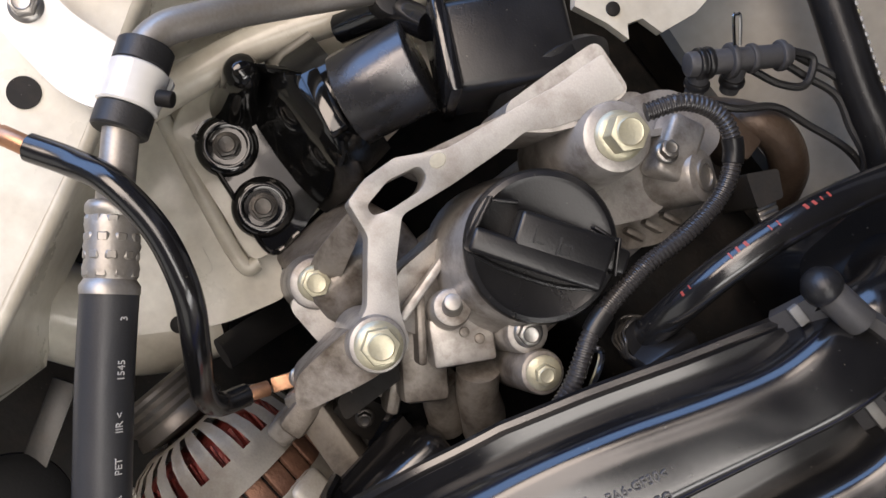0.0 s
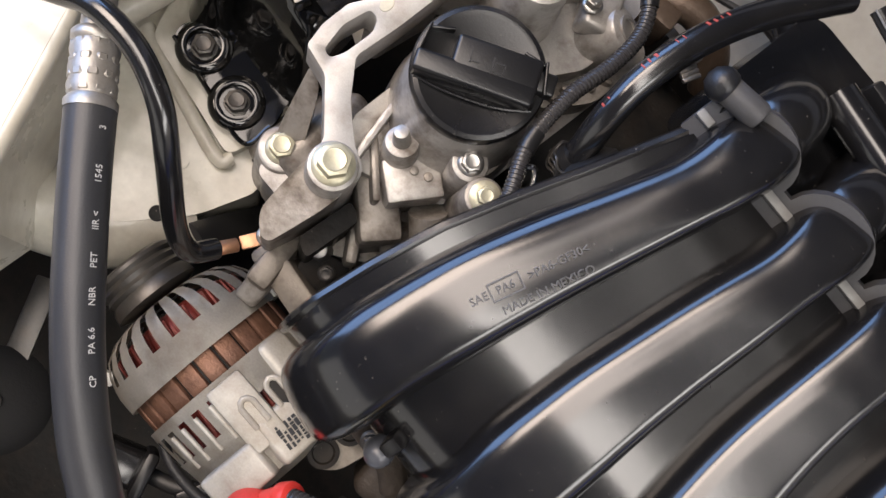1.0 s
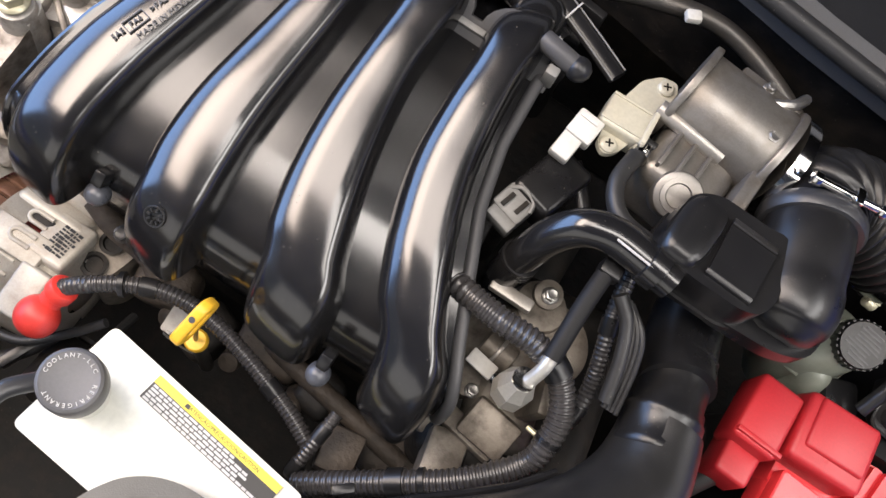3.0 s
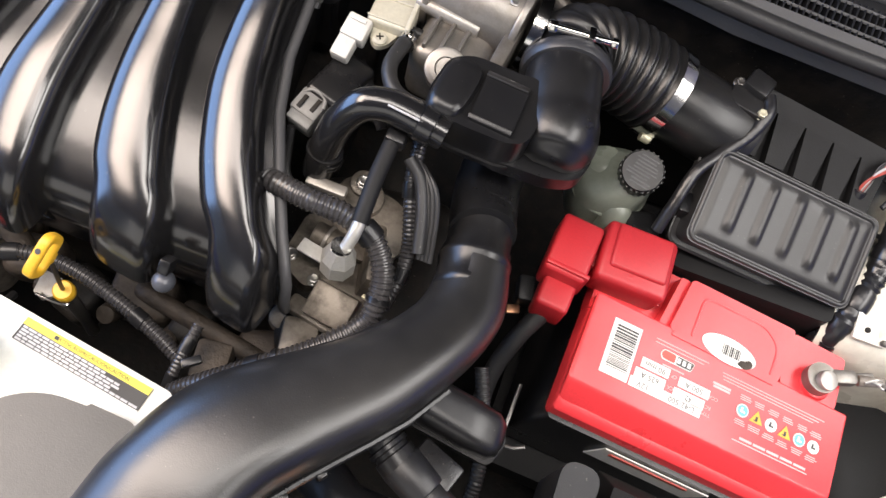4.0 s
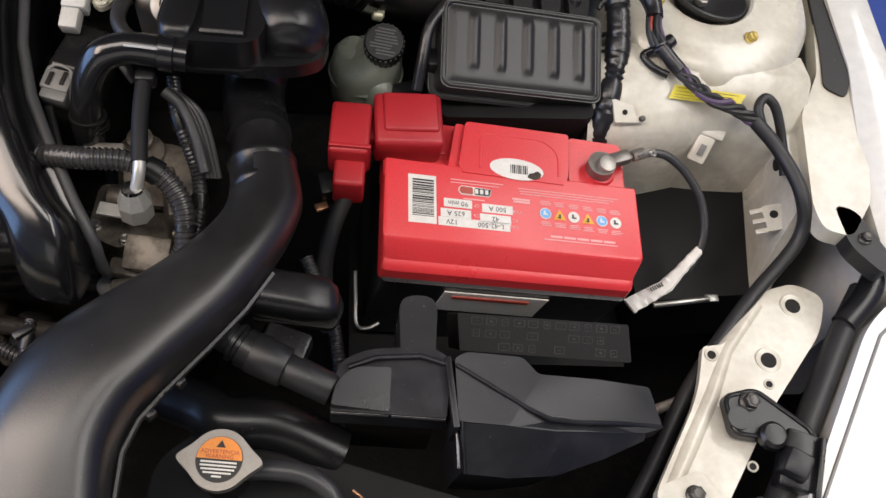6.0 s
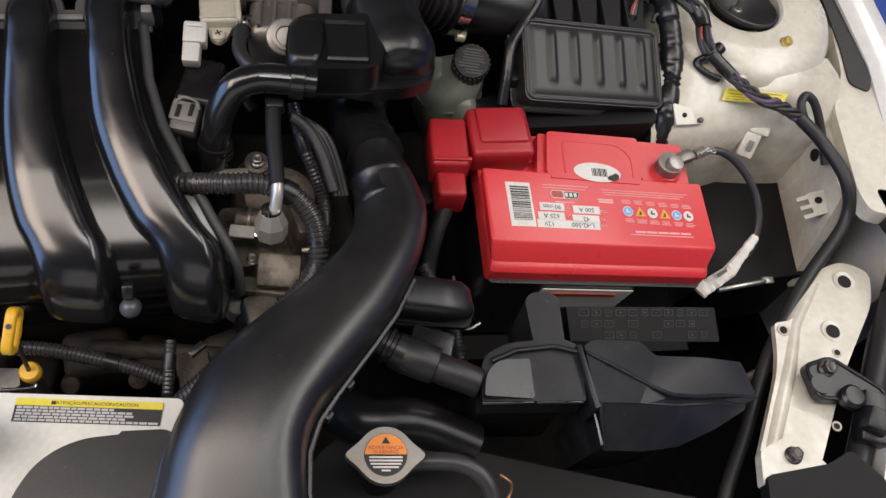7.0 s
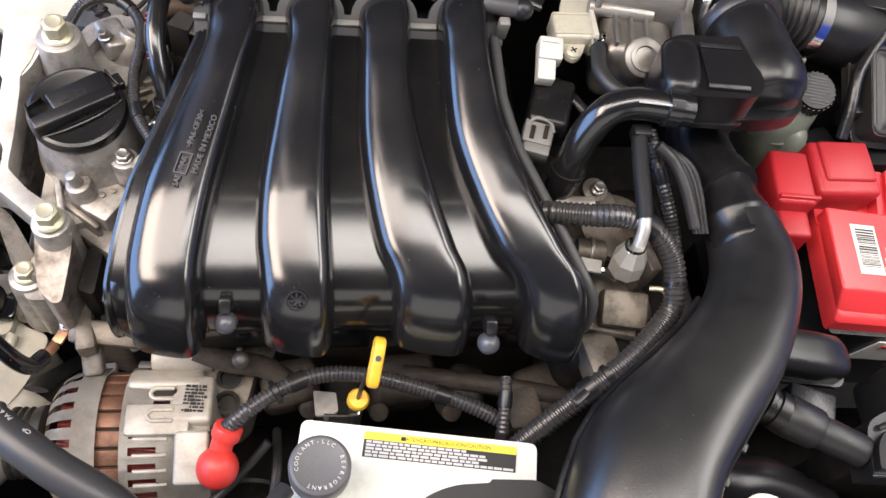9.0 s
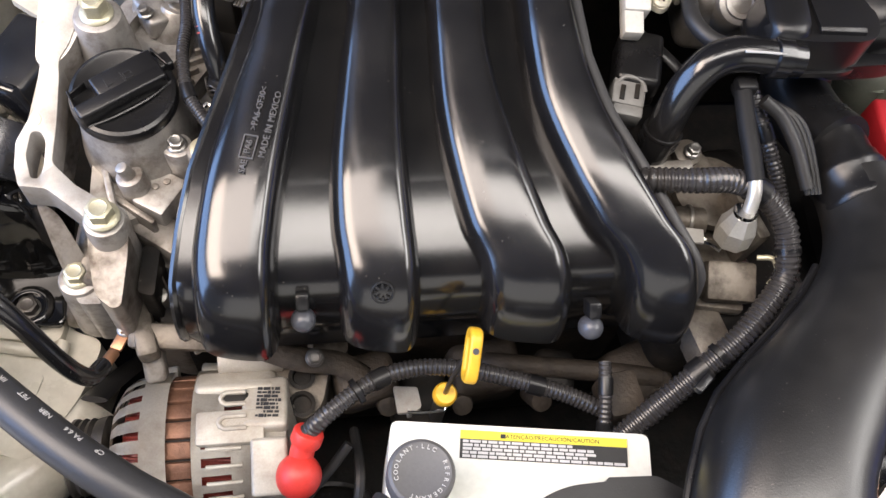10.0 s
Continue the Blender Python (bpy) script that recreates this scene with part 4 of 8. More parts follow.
part("ear_web", loft([oval(c, (0.94, 0.34, 0), (0, 0, 1), w, h, 3.0, 20) for c, w, h in (((-0.032, 0.188, 0.745), 0.012, 0.06), ((-0.018, 0.198, 0.752), 0.014, 0.070), ((0.0, 0.208, 0.762), 0.016, 0.070))]), MOUNT_BLACK, mount)
part("facet", box((0.0125, 0.2005, 0.8005), (0.040, 0.0105, 0.010), (6, -17.5, -15), 0.0012, 2), BLACK_FLAT, mount, "flat glossy black facet below the bush")
part("sleeve", rod((0.019, 0.213, 0.795), (0.030, 0.253, 0.812), 0.0268, bevel=0.0015, segs=44), BUSH_STEEL, mount, "dark steel bush sleeve with a bright sheen")
part("strap", tube([(-0.018, 0.24, 0.775), (-0.004, 0.262, 0.80), (0.018, 0.268, 0.822)], 0.009, 10), BLACK_PAINT, mount)
part("stopper", box((0.0545, 0.288, 0.833), (0.050, 0.066, 0.046), (5, -8, -30), 0.005, 3), MATT_BLACK, mount, "square black rubber stopper")
part("stopper_lip", box((0.036, 0.259, 0.832), (0.056, 0.007, 0.056), (5, -8, -30), 0.002), BLACK_PAINT, mount)
part("buffer", lathe([(0, 0), (0.036, 0), (0.039, 0.004), (0.036, 0.010), (0.026, 0.013), (0, 0.013)], axis((0.080, 0.300, 0.822), (0.175, 0.280, 0.856)), 40), RUBBER, mount, "round black rubber buffer")
part("reservoir_cap", rod((-0.008, 0.262, 0.79), (-0.008, 0.266, 0.812), 0.011), RUBBER, mount)
bolt((-0.016, 0.149, 0.704), (0, 0, 1), 0.0145, DARK_STEEL, "flange_bolt", "dark flange bolt in the black mount foot", group="mount foot bolts", flange=1.75)
bolt((0.029, 0.141, 0.704), (0, 0, 1), 0.0145, DARK_STEEL, "flange_bolt", "dark flange bolt in the black mount foot", group="mount foot bolts", flange=1.75)

# ---- intake manifold: shell, four runners, scalloped flange ----
PROFILE = glide([Vector((0, y, z)) for y, z in ((0.30, 0.905), (0.287, 0.922), (0.25, 0.917), (0.20, 0.906), (0.15, 0.897), (0.128, 0.892), (0.10, 0.8825), (0.078, 0.8725), (0.0665, 0.859), (0.0615, 0.840), (0.0625, 0.822), (0.071, 0.803))], 8)
RUNNERS = (  # y, left foot, right foot
    ((0.287, 0.236, 0.281), (0.26, 0.235, 0.276), (0.23, 0.226, 0.269), (0.189, 0.211, 0.2605), (0.149, 0.1985, 0.2525), (0.11, 0.190, 0.2455), (0.078, 0.1867, 0.242), (0.0, 0.187, 0.242)),
    ((0.287, 0.295, 0.3385), (0.262, 0.2965, 0.335), (0.229, 0.2907, 0.3342), (0.187, 0.2843, 0.3325), (0.146, 0.2789, 0.3323), (0.107, 0.2775, 0.3345), (0.074, 0.281, 0.3365), (0.0, 0.283, 0.336)),
    ((0.287, 0.353, 0.397), (0.262, 0.3535, 0.3955), (0.229, 0.3528, 0.3955), (0.186, 0.3527, 0.4015), (0.144, 0.3568, 0.412), (0.104, 0.3653, 0.4265), (0.071, 0.3785, 0.4405), (0.0, 0.382, 0.442)),
    ((0.287, 0.416, 0.459), (0.262, 0.4185, 0.4575), (0.227, 0.4186, 0.461), (0.184, 0.4223, 0.4695), (0.141, 0.4345, 0.4855), (0.1, 0.4535, 0.5085), (0.0685, 0.4755, 0.528), (0.0, 0.480, 0.531)),
)
EDGE_L = ((0.30, 0.240), (0.2307, 0.2167), (0.1896, 0.2017), (0.15, 0.1885), (0.112, 0.1804), (0.079, 0.1753), (0.0, 0.1745))
EDGE_R = ((0.30, 0.462), (0.273, 0.4645), (0.226, 0.468), (0.182, 0.479), (0.139, 0.498), (0.098, 0.518), (0.067, 0.535), (0.03, 0.5395), (0.0, 0.5395))


def at_y(table, y, k=1):
    ys = [r[0] for r in table][::-1]
    return float(np.interp(y, ys, [r[k] for r in table][::-1]))


def normal_of(i):
    a, b = PROFILE[max(i - 1, 0)], PROFILE[min(i + 1, len(PROFILE) - 1)]
    d = (b - a).normalized()
    return Vector((0, d.z, -d.y)) if d.y < 0 else Vector((0, -d.z, d.y))


manifold = thing("intake_manifold", "glossy black plastic intake manifold with four curved runners", "intake manifold", (0.35, 0.15, 0.8))
rows = []
for i, p in enumerate(PROFILE):
    xl, xr = at_y(EDGE_L, p.y), at_y(EDGE_R, p.y)
    row = [Vector((xl + 0.014, p.y + 0.006, p.z - 0.05)), Vector((xl, p.y, p.z - 0.003)), Vector((xl + 0.0015, p.y, p.z))]
    row += [Vector((xl + (xr - xl) * k / 40, p.y, p.z)) for k in range(1, 40)]
    row += [Vector((xr - 0.0015, p.y, p.z)), Vector((xr, p.y, p.z - 0.003)), Vector((xr + 0.004, p.y + 0.004, p.z - 0.05))]
    rows.append(row)
rows.append([v + Vector((0, 0.05, -0.02)) for v in rows[-1]])
part("shell", grid_mesh(rows), GLOSS_BLACK, manifold, sharp=60)

HEIGHT = 0.0295


def crown(u):
    """A runner's rise across its width, u from -1 to 1: a tight left shoulder, a broad top, a rounder right one."""
    u = max(-1.0, min(1.0, u))
    if u < 0.35:
        d = (0.35 - u) / 1.35
        return (0.985 - 0.16 * d - 0.22 * d ** 3) * (1 - max(0.0, -u) ** 10) ** 0.5
    return (0.985 + 0.12 * (u - 0.35) - 0.20 * (u - 0.35) ** 2) * (1 - u ** 6) ** 0.6


def runner_rise(r, y):
    return HEIGHT * (1.22 if r is RUNNERS[3] else 1.0) * 1.0


SMOOTH = {}
for r in RUNNERS:
    SMOOTH[r] = tuple((p.x, p.y, p.z) for p in glide([Vector(q) for q in r], 8))
for r in RUNNERS:
    rows = []
    count = len(PROFILE)
    for i in range(0, count + 2):
        j = min(i, count - 1)
        p, nrm = PROFILE[j], normal_of(j)
        over = max(0.0, (i - count + 12) / 13.0)
        a, b = at_y(SMOOTH[r], p.y), at_y(SMOOTH[r], p.y, 2)
        c, w = (a + b) / 2, (b - a) / 2
        tail = math.sqrt(max(0.0, 1 - over ** 2.4))
        h = runner_rise(r, p.y) * min(1.0, 0.62 + i / 14.0)
        row = []
        for k in range(41):
            v = -math.cos(math.pi * k / 40)
            v = math.copysign(abs(v) ** 0.7, v) if abs(v) > 1e-9 else 0.0
            q = p + nrm * (h * crown(v) * tail - 0.002) + Vector((0, 0, -0.004 * max(0, i - count + 1)))
            row.append(Vector((c + w * v * (0.45 + 0.55 * tail), q.y, q.z)))
        rows.append(row)
    part("runner", grid_mesh(rows), GLOSS_BLACK, manifold, sharp=70)

part("rim", sweep([Vector((at_y(EDGE_L, p.y) - 0.001, p.y, p.z - 0.004)) for p in PROFILE[6:]], 0.0035, 8), GLOSS_BLACK, manifold)
part("rim", sweep([Vector((at_y(EDGE_R, p.y) + 0.001, p.y, p.z + 0.001)) for p in PROFILE[6:]], 0.0046, 10), FLANGE_GREY, manifold)
part("lower_skirt", box((0.355, 0.10, 0.79), (0.34, 0.06, 0.06), bevel=0.01, segs=3), GLOSS_BLACK, manifold)
# scalloped flange leaning back behind the runners
FM = Matrix(((1, 0, 0, 0), (0, 0.72, -0.694, 0.283), (0, 0.694, 0.72, 0.925), (0, 0, 0, 1)))
pts = [(0.226, -0.01), (0.226, 0.010), (0.231, 0.012)]
for c, a in ((0.2585, 0.0255), (0.316, 0.0265), (0.3745, 0.0265), (0.437, 0.0270)):
    pts += [(c - a * math.cos(q), 0.0085 + 0.0215 * math.sin(q)) for q in (math.pi * k / 12 for k in range(13))]
pts += [(0.472, 0.010), (0.472, -0.01)]
part("flange", moved(prism(pts, -0.004, 0.003, 0.0010, 2), FM), FLANGE_GREY, manifold, "grey scalloped mounting flange")
# Tabs in paler grey: light on the flange's lower front edge is painted in.
for x, w in ((0.2305, 0.010), (0.2873, 0.020), (0.3452, 0.021), (0.4057, 0.022)):
    part("tab", moved(box((x, 0.002, 0.004), (w, 0.005, 0.004), (-30, 0, 0), 0.0008), FM), GREY_PLASTIC, manifold)
for p, q in (((0.452, 0.291, 0.950), (0.482, 0.286, 0.950)), ((0.247, 0.296, 0.944), (0.224, 0.292, 0.944))):
    arm_b = part("end_arm", rod(p, q, 0.0075, 0.0075, 0.002), FLANGE_GREY, manifold)
    d = (Vector(q) - Vector(p)).normalized()
    part("end_ball", lathe([(0, -0.0092), (0.005, -0.0077), (0.0085, -0.0035), (0.0092, 0), (0.0085, 0.0035), (0.005, 0.0077), (0, 0.0092)], axis(Vector(q) + d * 0.002, Vector(q) + d), 24), DARK_PLASTIC, arm_b)
part("end_bracket", box((0.470, 0.279, 0.935), (0.009, 0.008, 0.022), (10, 0, 0), 0.0015), GREY_PLASTIC, manifold)
for x, y, z in ((0.257, 0.053, 0.852), (0.451, 0.033, 0.858)):
    part("stud_post", box((x, y + 0.012, z + 0.012), (0.009, 0.012, 0.016), (40, 0, 0), 0.002), MATT_BLACK, manifold)
    part("stud", lathe([(0, 0), (0.0075, 0), (0.0083, 0.003), (0.0083, 0.008), (0.0066, 0.012), (0.003, 0.0145), (0, 0.015)], axis((x, y + 0.006, z - 0.004), (x, y - 0.006, z + 0.012)), 24), STUD_GREY, manifold, "round grey plastic stud")


def on_runner(r, y, side=0.0):
    i = min(range(len(PROFILE)), key=lambda k: abs(PROFILE[k].y - y) + (10 if k < 4 else 0))
    p, nrm = PROFILE[i], normal_of(i)
    return p, nrm


def runner_frame(r, y, lift):
    """A frame on the crest of a runner: x across, y along to the rear, z out."""
    p, nrm = on_runner(r, y)
    o = p + nrm * (runner_rise(r, y) - 0.002 + lift)
    x = Vector((1, 0, 0))
    yy = nrm.cross(x)
    m = Matrix((x, yy, nrm)).transposed().to_4x4()
    m.translation = Vector(((at_y(r, y) + at_y(r, y, 2)) / 2, o.y, o.z))
    return m


def draped(ob, r):
    """Lays raised print down on the rounded flank of a runner."""
    _, nrm = on_runner(r, 0.165)
    for v in ob.data.vertices:
        a, b = at_y(r, v.co.y), at_y(r, v.co.y, 2)
        v.co -= nrm * (runner_rise(r, v.co.y) * (1 - crown((v.co.x - (a + b) / 2) / ((b - a) / 2))))
    return ob


fm = runner_frame(RUNNERS[0], 0.168, 0.0006) @ pose(0.0045, -0.004, 0) @ pose(0, 0, 0, 0, 0, 75)
# Letters and frame paler than the nylon: light on their edges, painted.
for words, x, y, size in (("MADE IN MEXICO", 0.006, -0.006, 0.0060), (">PA6-GF30<", 0.016, 0.004, 0.0060), ("SAE", -0.026, 0.004, 0.0058), ("PA6", -0.012, 0.004, 0.0058)):
    draped(writing(words, fm @ pose(x, y, 0), size, CAP_GREY, manifold, "raised_lettering", 0.0007), RUNNERS[0])
draped(bars(fm @ pose(-0.012, 0.004, 0.0), [(0, 0.0044, 0.016, 0.0007), (0, -0.0044, 0.016, 0.0007), (-0.008, 0, 0.0007, 0.009), (0.008, 0, 0.0007, 0.009)], CAP_GREY, manifold, "raised_frame", 0.0014), RUNNERS[0])
for k, y in ((1, 0.0735), (2, 0.0690)):
    m = runner_frame(RUNNERS[k], y, 0.0002)
    ring = moved(sweep([Vector((0.0070 * math.cos(2 * math.pi * q / 24), 0.0070 * math.sin(2 * math.pi * q / 24), 0.0)) for q in range(25)], 0.0007, 6), m)
    marks = [moved(box((0.0045 * math.cos(a), 0.0045 * math.sin(a), 0), (0.0024, 0.0012, 0.0016), (0, 0, math.degrees(a)), 0), m) for a in (2 * math.pi * q / 8 for q in range(8))]
    part("date_mark", merge(ring, *marks), DARK_PLASTIC, manifold, "raised round date mark")

# ---- left side: pipe, hose, earth lead, alternator ----
pipe = thing("refrigerant_pipe", "silver aluminium pipe crimped to a grey rubber hose", "pipe", (0.0, 0.08, 0.85))
part("pipe", tube([(-0.0, 0.30, 0.80), (-0.035, 0.222, 0.82), (-0.051, 0.175, 0.843), (-0.056, 0.148, 0.852), (-0.04, 0.120, 0.856), (-0.012, 0.092, 0.861), (0.0, 0.079, 0.858)], 0.0085, 18), CLEAN_ALU, pipe)
crimp = axis((-0.006, 0.085, 0.858), (0.027, 0.055, 0.860))
part("crimp", lathe([(0, 0), (0.0115, 0), (0.013, 0.002), (0.013, 0.005), (0.0118, 0.007), (0.013, 0.011), (0.0118, 0.016), (0.013, 0.021), (0.0118, 0.026), (0.013, 0.031), (0.0118, 0.036), (0.0138, 0.039), (0.0138, 0.043), (0, 0.043)], crimp, 14), CLEAN_ALU, pipe, "crimped aluminium ferrule")
for k in range(4):
    for i in range(9):
        a = 2 * math.pi * (i + 0.5 * (k % 2)) / 9
        part("crimp_dent", moved(box((0.0113 * math.cos(a), 0.0113 * math.sin(a), 0.009 + 0.008 * k), (0.0022, 0.0056, 0.0050), (0, 0, math.degrees(a)), 0.0010, 1), crimp), CLEAN_ALU, pipe)
HOSE = [(0.024, 0.058, 0.860), (0.048, 0.035, 0.858), (0.073, 0.0125, 0.857), (0.110, -0.019, 0.856), (0.15, -0.048, 0.852), (0.20, -0.08, 0.838), (0.25, -0.14, 0.8), (0.28, -0.2, 0.76)]
part("hose", tube(HOSE, 0.0132, 24), HOSE_GREY, pipe, "smooth grey rubber hose with printed marks")
line = even(glide(HOSE, 10), 0.002)
for text, d in (("3", 0.013), ("1545", 0.036), ("IIR <", 0.060), ("PET", 0.080), ("NBR", 0.098), ("PA 6.6", 0.121), ("CP", 0.142)):
    i = int(d / 0.002)
    p, q = line[i], line[i + 1]
    x = (p - q).normalized()
    out = (Vector((0.62, 0.45, 0.85)) - x * Vector((0.62, 0.45, 0.85)).dot(x)).normalized()
    y = out.cross(x)
    m = Matrix((x, y, out)).transposed().to_4x4()
    m.translation = p + out * 0.0131
    writing(text, m, 0.0049, PRINT_GREY, pipe, "printed_mark", 0.0003)
clampm = axis((-0.048, 0.134, 0.853), (-0.03, 0.108, 0.858))
for name, h0, h1, r, mt in (("grommet", -0.012, 0.0, 0.0135, RUBBER), ("clamp", 0.0, 0.021, 0.0145, OUTER_WHITE), ("grommet", 0.021, 0.033, 0.0135, RUBBER)):
    part(name, lathe([(0.0088, h0), (r - 0.001, h0), (r, h0 + 0.001), (r, h1 - 0.001), (r - 0.001, h1), (0.0088, h1)], clampm, 28), mt, pipe)
stay = thing("pipe_bracket", "white painted steel pipe bracket bolted to the wing", "bracket", (-0.09, 0.1, 0.81))
part("plate", prism(rounded([(-0.125, 0.10), (-0.118, 0.128), (-0.094, 0.126), (-0.068, 0.134), (-0.036, 0.144), (-0.028, 0.122), (-0.053, 0.103), (-0.066, 0.098), (-0.100, 0.096)], [0.01, 0.012, 0.01, 0.01, 0.004, 0.004, 0.01, 0.012, 0.012]), 0.836, 0.8415, 0.0015), OUTER_WHITE, stay)
part("leg", box((-0.115, 0.112, 0.82), (0.02, 0.022, 0.035), (0, 0, 20), 0.003), OUTER_WHITE, stay)
bolt((-0.106, 0.113, 0.8415), (0, 0, 1), 0.0115, STEEL, parent=stay)
part("clamp_screw", rod((-0.030, 0.131, 0.864), (-0.024, 0.136, 0.866), 0.004), GRIME_SHADE, stay)
solo("wing_hole", lathe([(0, 0), (0.0085, 0), (0.0085, 0.0012), (0, 0.0012)], Matrix.Translation((-0.086, 0.083, 0.8062)), 28), GRIME_SHADE, "round hole in the cream inner wing", "hole", kind="structure")

lead = thing("earth_lead", "black sheathed earth lead with copper lugs", "cable", (0.05, 0.07, 0.8))
part("sheath", tube([(-0.048, 0.073, 0.86), (-0.03, 0.083, 0.866), (-0.010, 0.091, 0.876), (0.02, 0.0925, 0.88), (0.0484, 0.0842, 0.876), (0.070, 0.069, 0.856), (0.09, 0.052, 0.815), (0.102, 0.049, 0.785), (0.109, 0.062, 0.772)], 0.0068, 16), GLOSS_BLACK, lead)
part("crimp_lug", merge(rod((0.109, 0.062, 0.772), (0.115, 0.074, 0.768), 0.0045), box((0.1185, 0.083, 0.767), (0.009, 0.016, 0.0035), (0, 0, -25), 0.001)), COPPER, lead, "copper crimp lug")
part("crimp_lug", merge(rod((-0.062, 0.0665, 0.856), (-0.048, 0.073, 0.86), 0.0048), rod((-0.085, 0.06, 0.852), (-0.06, 0.067, 0.856), 0.004)), COPPER, lead, "copper crimp lug")
bolt((0.122, 0.091, 0.769), (0, 0, 1), 0.009, STEEL, parent=lead)

# alternator, lying along the car's width
alt = thing("alternator", "dirty aluminium alternator with slotted end housings", "alternator", (0.18, 0.018, 0.62))
AM = pose(0.0, 0.018, 0.689) @ pose(0, 0, 0, 0, 90, 0)


def slotted_ring(profile, slots, open_at, segs):
    """A turned housing with windows: profile of (radius, x) pairs; slots: the profile spans that are pierced."""
    bm = bmesh.new()
    rings = [[bm.verts.new((r * math.cos(2 * math.pi * i / segs), r * math.sin(2 * math.pi * i / segs), h)) for i in range(segs)] for r, h in profile]
    for k, (a, b) in enumerate(zip(rings, rings[1:])):
        for i in range(segs):
            j = (i + 1) % segs
            if k in slots and open_at(k, i):
                continue
            bm.faces.new((a[i], a[j], b[j], b[i]))
    bmesh.ops.solidify(bm, geom=bm.faces[:], thickness=0.0035)
    return moved(bm, AM)


part("front_housing", slotted_ring([(0.022, 0.104), (0.034, 0.105), (0.044, 0.108), (0.0525, 0.114), (0.0575, 0.122), (0.060, 0.131), (0.0612, 0.1375), (0.0612, 0.150)], (1, 2, 3, 4), lambda k, i: i % 5 < 2, 120), ALT_ALU, alt, "slotted cast aluminium end housing")
part("rear_housing", slotted_ring([(0.0612, 0.168), (0.0612, 0.175), (0.0608, 0.183), (0.0602, 0.1915), (0.0597, 0.196), (0.058, 0.206), (0.055, 0.236), (0.046, 0.242), (0.02, 0.243)], (1, 2, 3, 4), lambda k, i: (k > 2 and i in (46, 47, 48, 53, 54)) or (k < 4 and 60 < i < 97 and i % 4 in (1, 2)), 116), ALT_ALU, alt, "slotted cast aluminium end housing")
part("rear_shell", box((0.199, 0.052, 0.7325), (0.062, 0.026, 0.018), (-38, 0, 0), 0.006, 3), ALT_ALU, alt)
part("rear_web", box((0.196, 0.0165, 0.7475), (0.05, 0.026, 0.008), (0, 0, 0), 0.003), ALT_ALU, alt)
part("stator", lathe([(0.0, 0.149), (0.0545, 0.149), (0.0545, 0.169), (0.0, 0.169)], AM, 48), GRIME_SHADE, alt, "laminated stator ring")
for i in range(24):
    a = 2 * math.pi * i / 24
    part("stator_band", moved(box((0.0545 * math.cos(a), 0.0545 * math.sin(a), 0.159), (0.006, 0.0128, 0.0215), (0, 0, math.degrees(a)), 0.0018), AM), STATOR, alt)
part("winding", lathe([(0.02, 0.113), (0.038, 0.115), (0.046, 0.121), (0.048, 0.128), (0.048, 0.148), (0.03, 0.148)], AM, 96), WINDING, alt, "red lacquered copper winding")
part("winding", lathe([(0.03, 0.172), (0.048, 0.172), (0.048, 0.204), (0.042, 0.212), (0.03, 0.214)], AM, 96), WINDING, alt, "red lacquered copper winding")
for i in range(60):
    a = 2 * math.pi * i / 60
    for z0, z1 in ((0.118, 0.146), (0.175, 0.205)):
        part("coil_loop", moved(rod((0.0475, 0, z0), (0.0495, 0.003, z1), 0.0013, 0.0013, 0, 6), AM @ pose(0, 0, 0, 0, 0, math.degrees(a))), WINDING, alt)
for a in (10, 200, 300):
    ang = radians(a)
    y, z = 0.018 + 0.060 * math.cos(ang), 0.689 + 0.060 * math.sin(ang)
    part("through_bolt_boss", rod((0.136, y, z), (0.15, y, z), 0.006, 0.0075, 0.002), ALT_ALU, alt)
    part("through_bolt_boss", rod((0.168, y, z), (0.20, y, z), 0.0085, 0.006, 0.003), ALT_ALU, alt)
for y0, x0, x1, zz in ((0.0392, 0.1885, 0.207, 0.7468), (0.0195, 0.1880, 0.208, 0.7515)):
    rim = [Vector((x1, y0 + 0.0045, zz)), Vector((x0 + 0.004, y0 + 0.0045, zz)), Vector((x0 + 0.001, y0 + 0.0025, zz)), Vector((x0, y0, zz)), Vector((x0 + 0.001, y0 - 0.0025, zz)), Vector((x0 + 0.004, y0 - 0.0045, zz)), Vector((x1, y0 - 0.0045, zz))]
    part("slot_rim", sweep(rim, 0.0020, 8), ALT_ALU, alt)
    # Black block fills the slot and stands for the shade inside.
    part("slot", box(((x0 + x1) / 2 + 0.002, y0, zz - 0.002), (x1 - x0, 0.0075, 0.004), bevel=0.0008), GRIME_SHADE, alt, "dark cooling slot")
for k in range(4):
    ang = radians(196 + 12.4 * k)
    part("fin", rod((0.178, 0.018 + 0.0595 * math.sin(ang), 0.689 - 0.0595 * math.cos(ang)), (0.204, 0.018 + 0.0585 * math.sin(ang), 0.689 - 0.0585 * math.cos(ang)), 0.0019, 0.0017, 0.0006, 12), ALT_ALU, alt)
part("lug", box((0.137, 0.082, 0.742), (0.016, 0.046, 0.022), (30, 0, 8), 0.004, 3), DULL_ALU, alt)
part("lug", rod((0.185, 0.076, 0.732), (0.235, 0.076, 0.732), 0.013, 0.013, 0.002), ALT_ALU, alt)
part("rectifier_cover", box((0.221, 0.033, 0.738), (0.034, 0.044, 0.02), (-14, 0, 0), 0.004, 3), ALT_ALU, alt)
part("rectifier_cover", box((0.224, -0.012, 0.7395), (0.027, 0.042, 0.016), (16, 0, 0), 0.003, 3), ALT_ALU, alt)
lm = pose(0.2235, 0.033, 0.7492, -14, 0, -4)
rr = random.Random(5)
print_rows = []
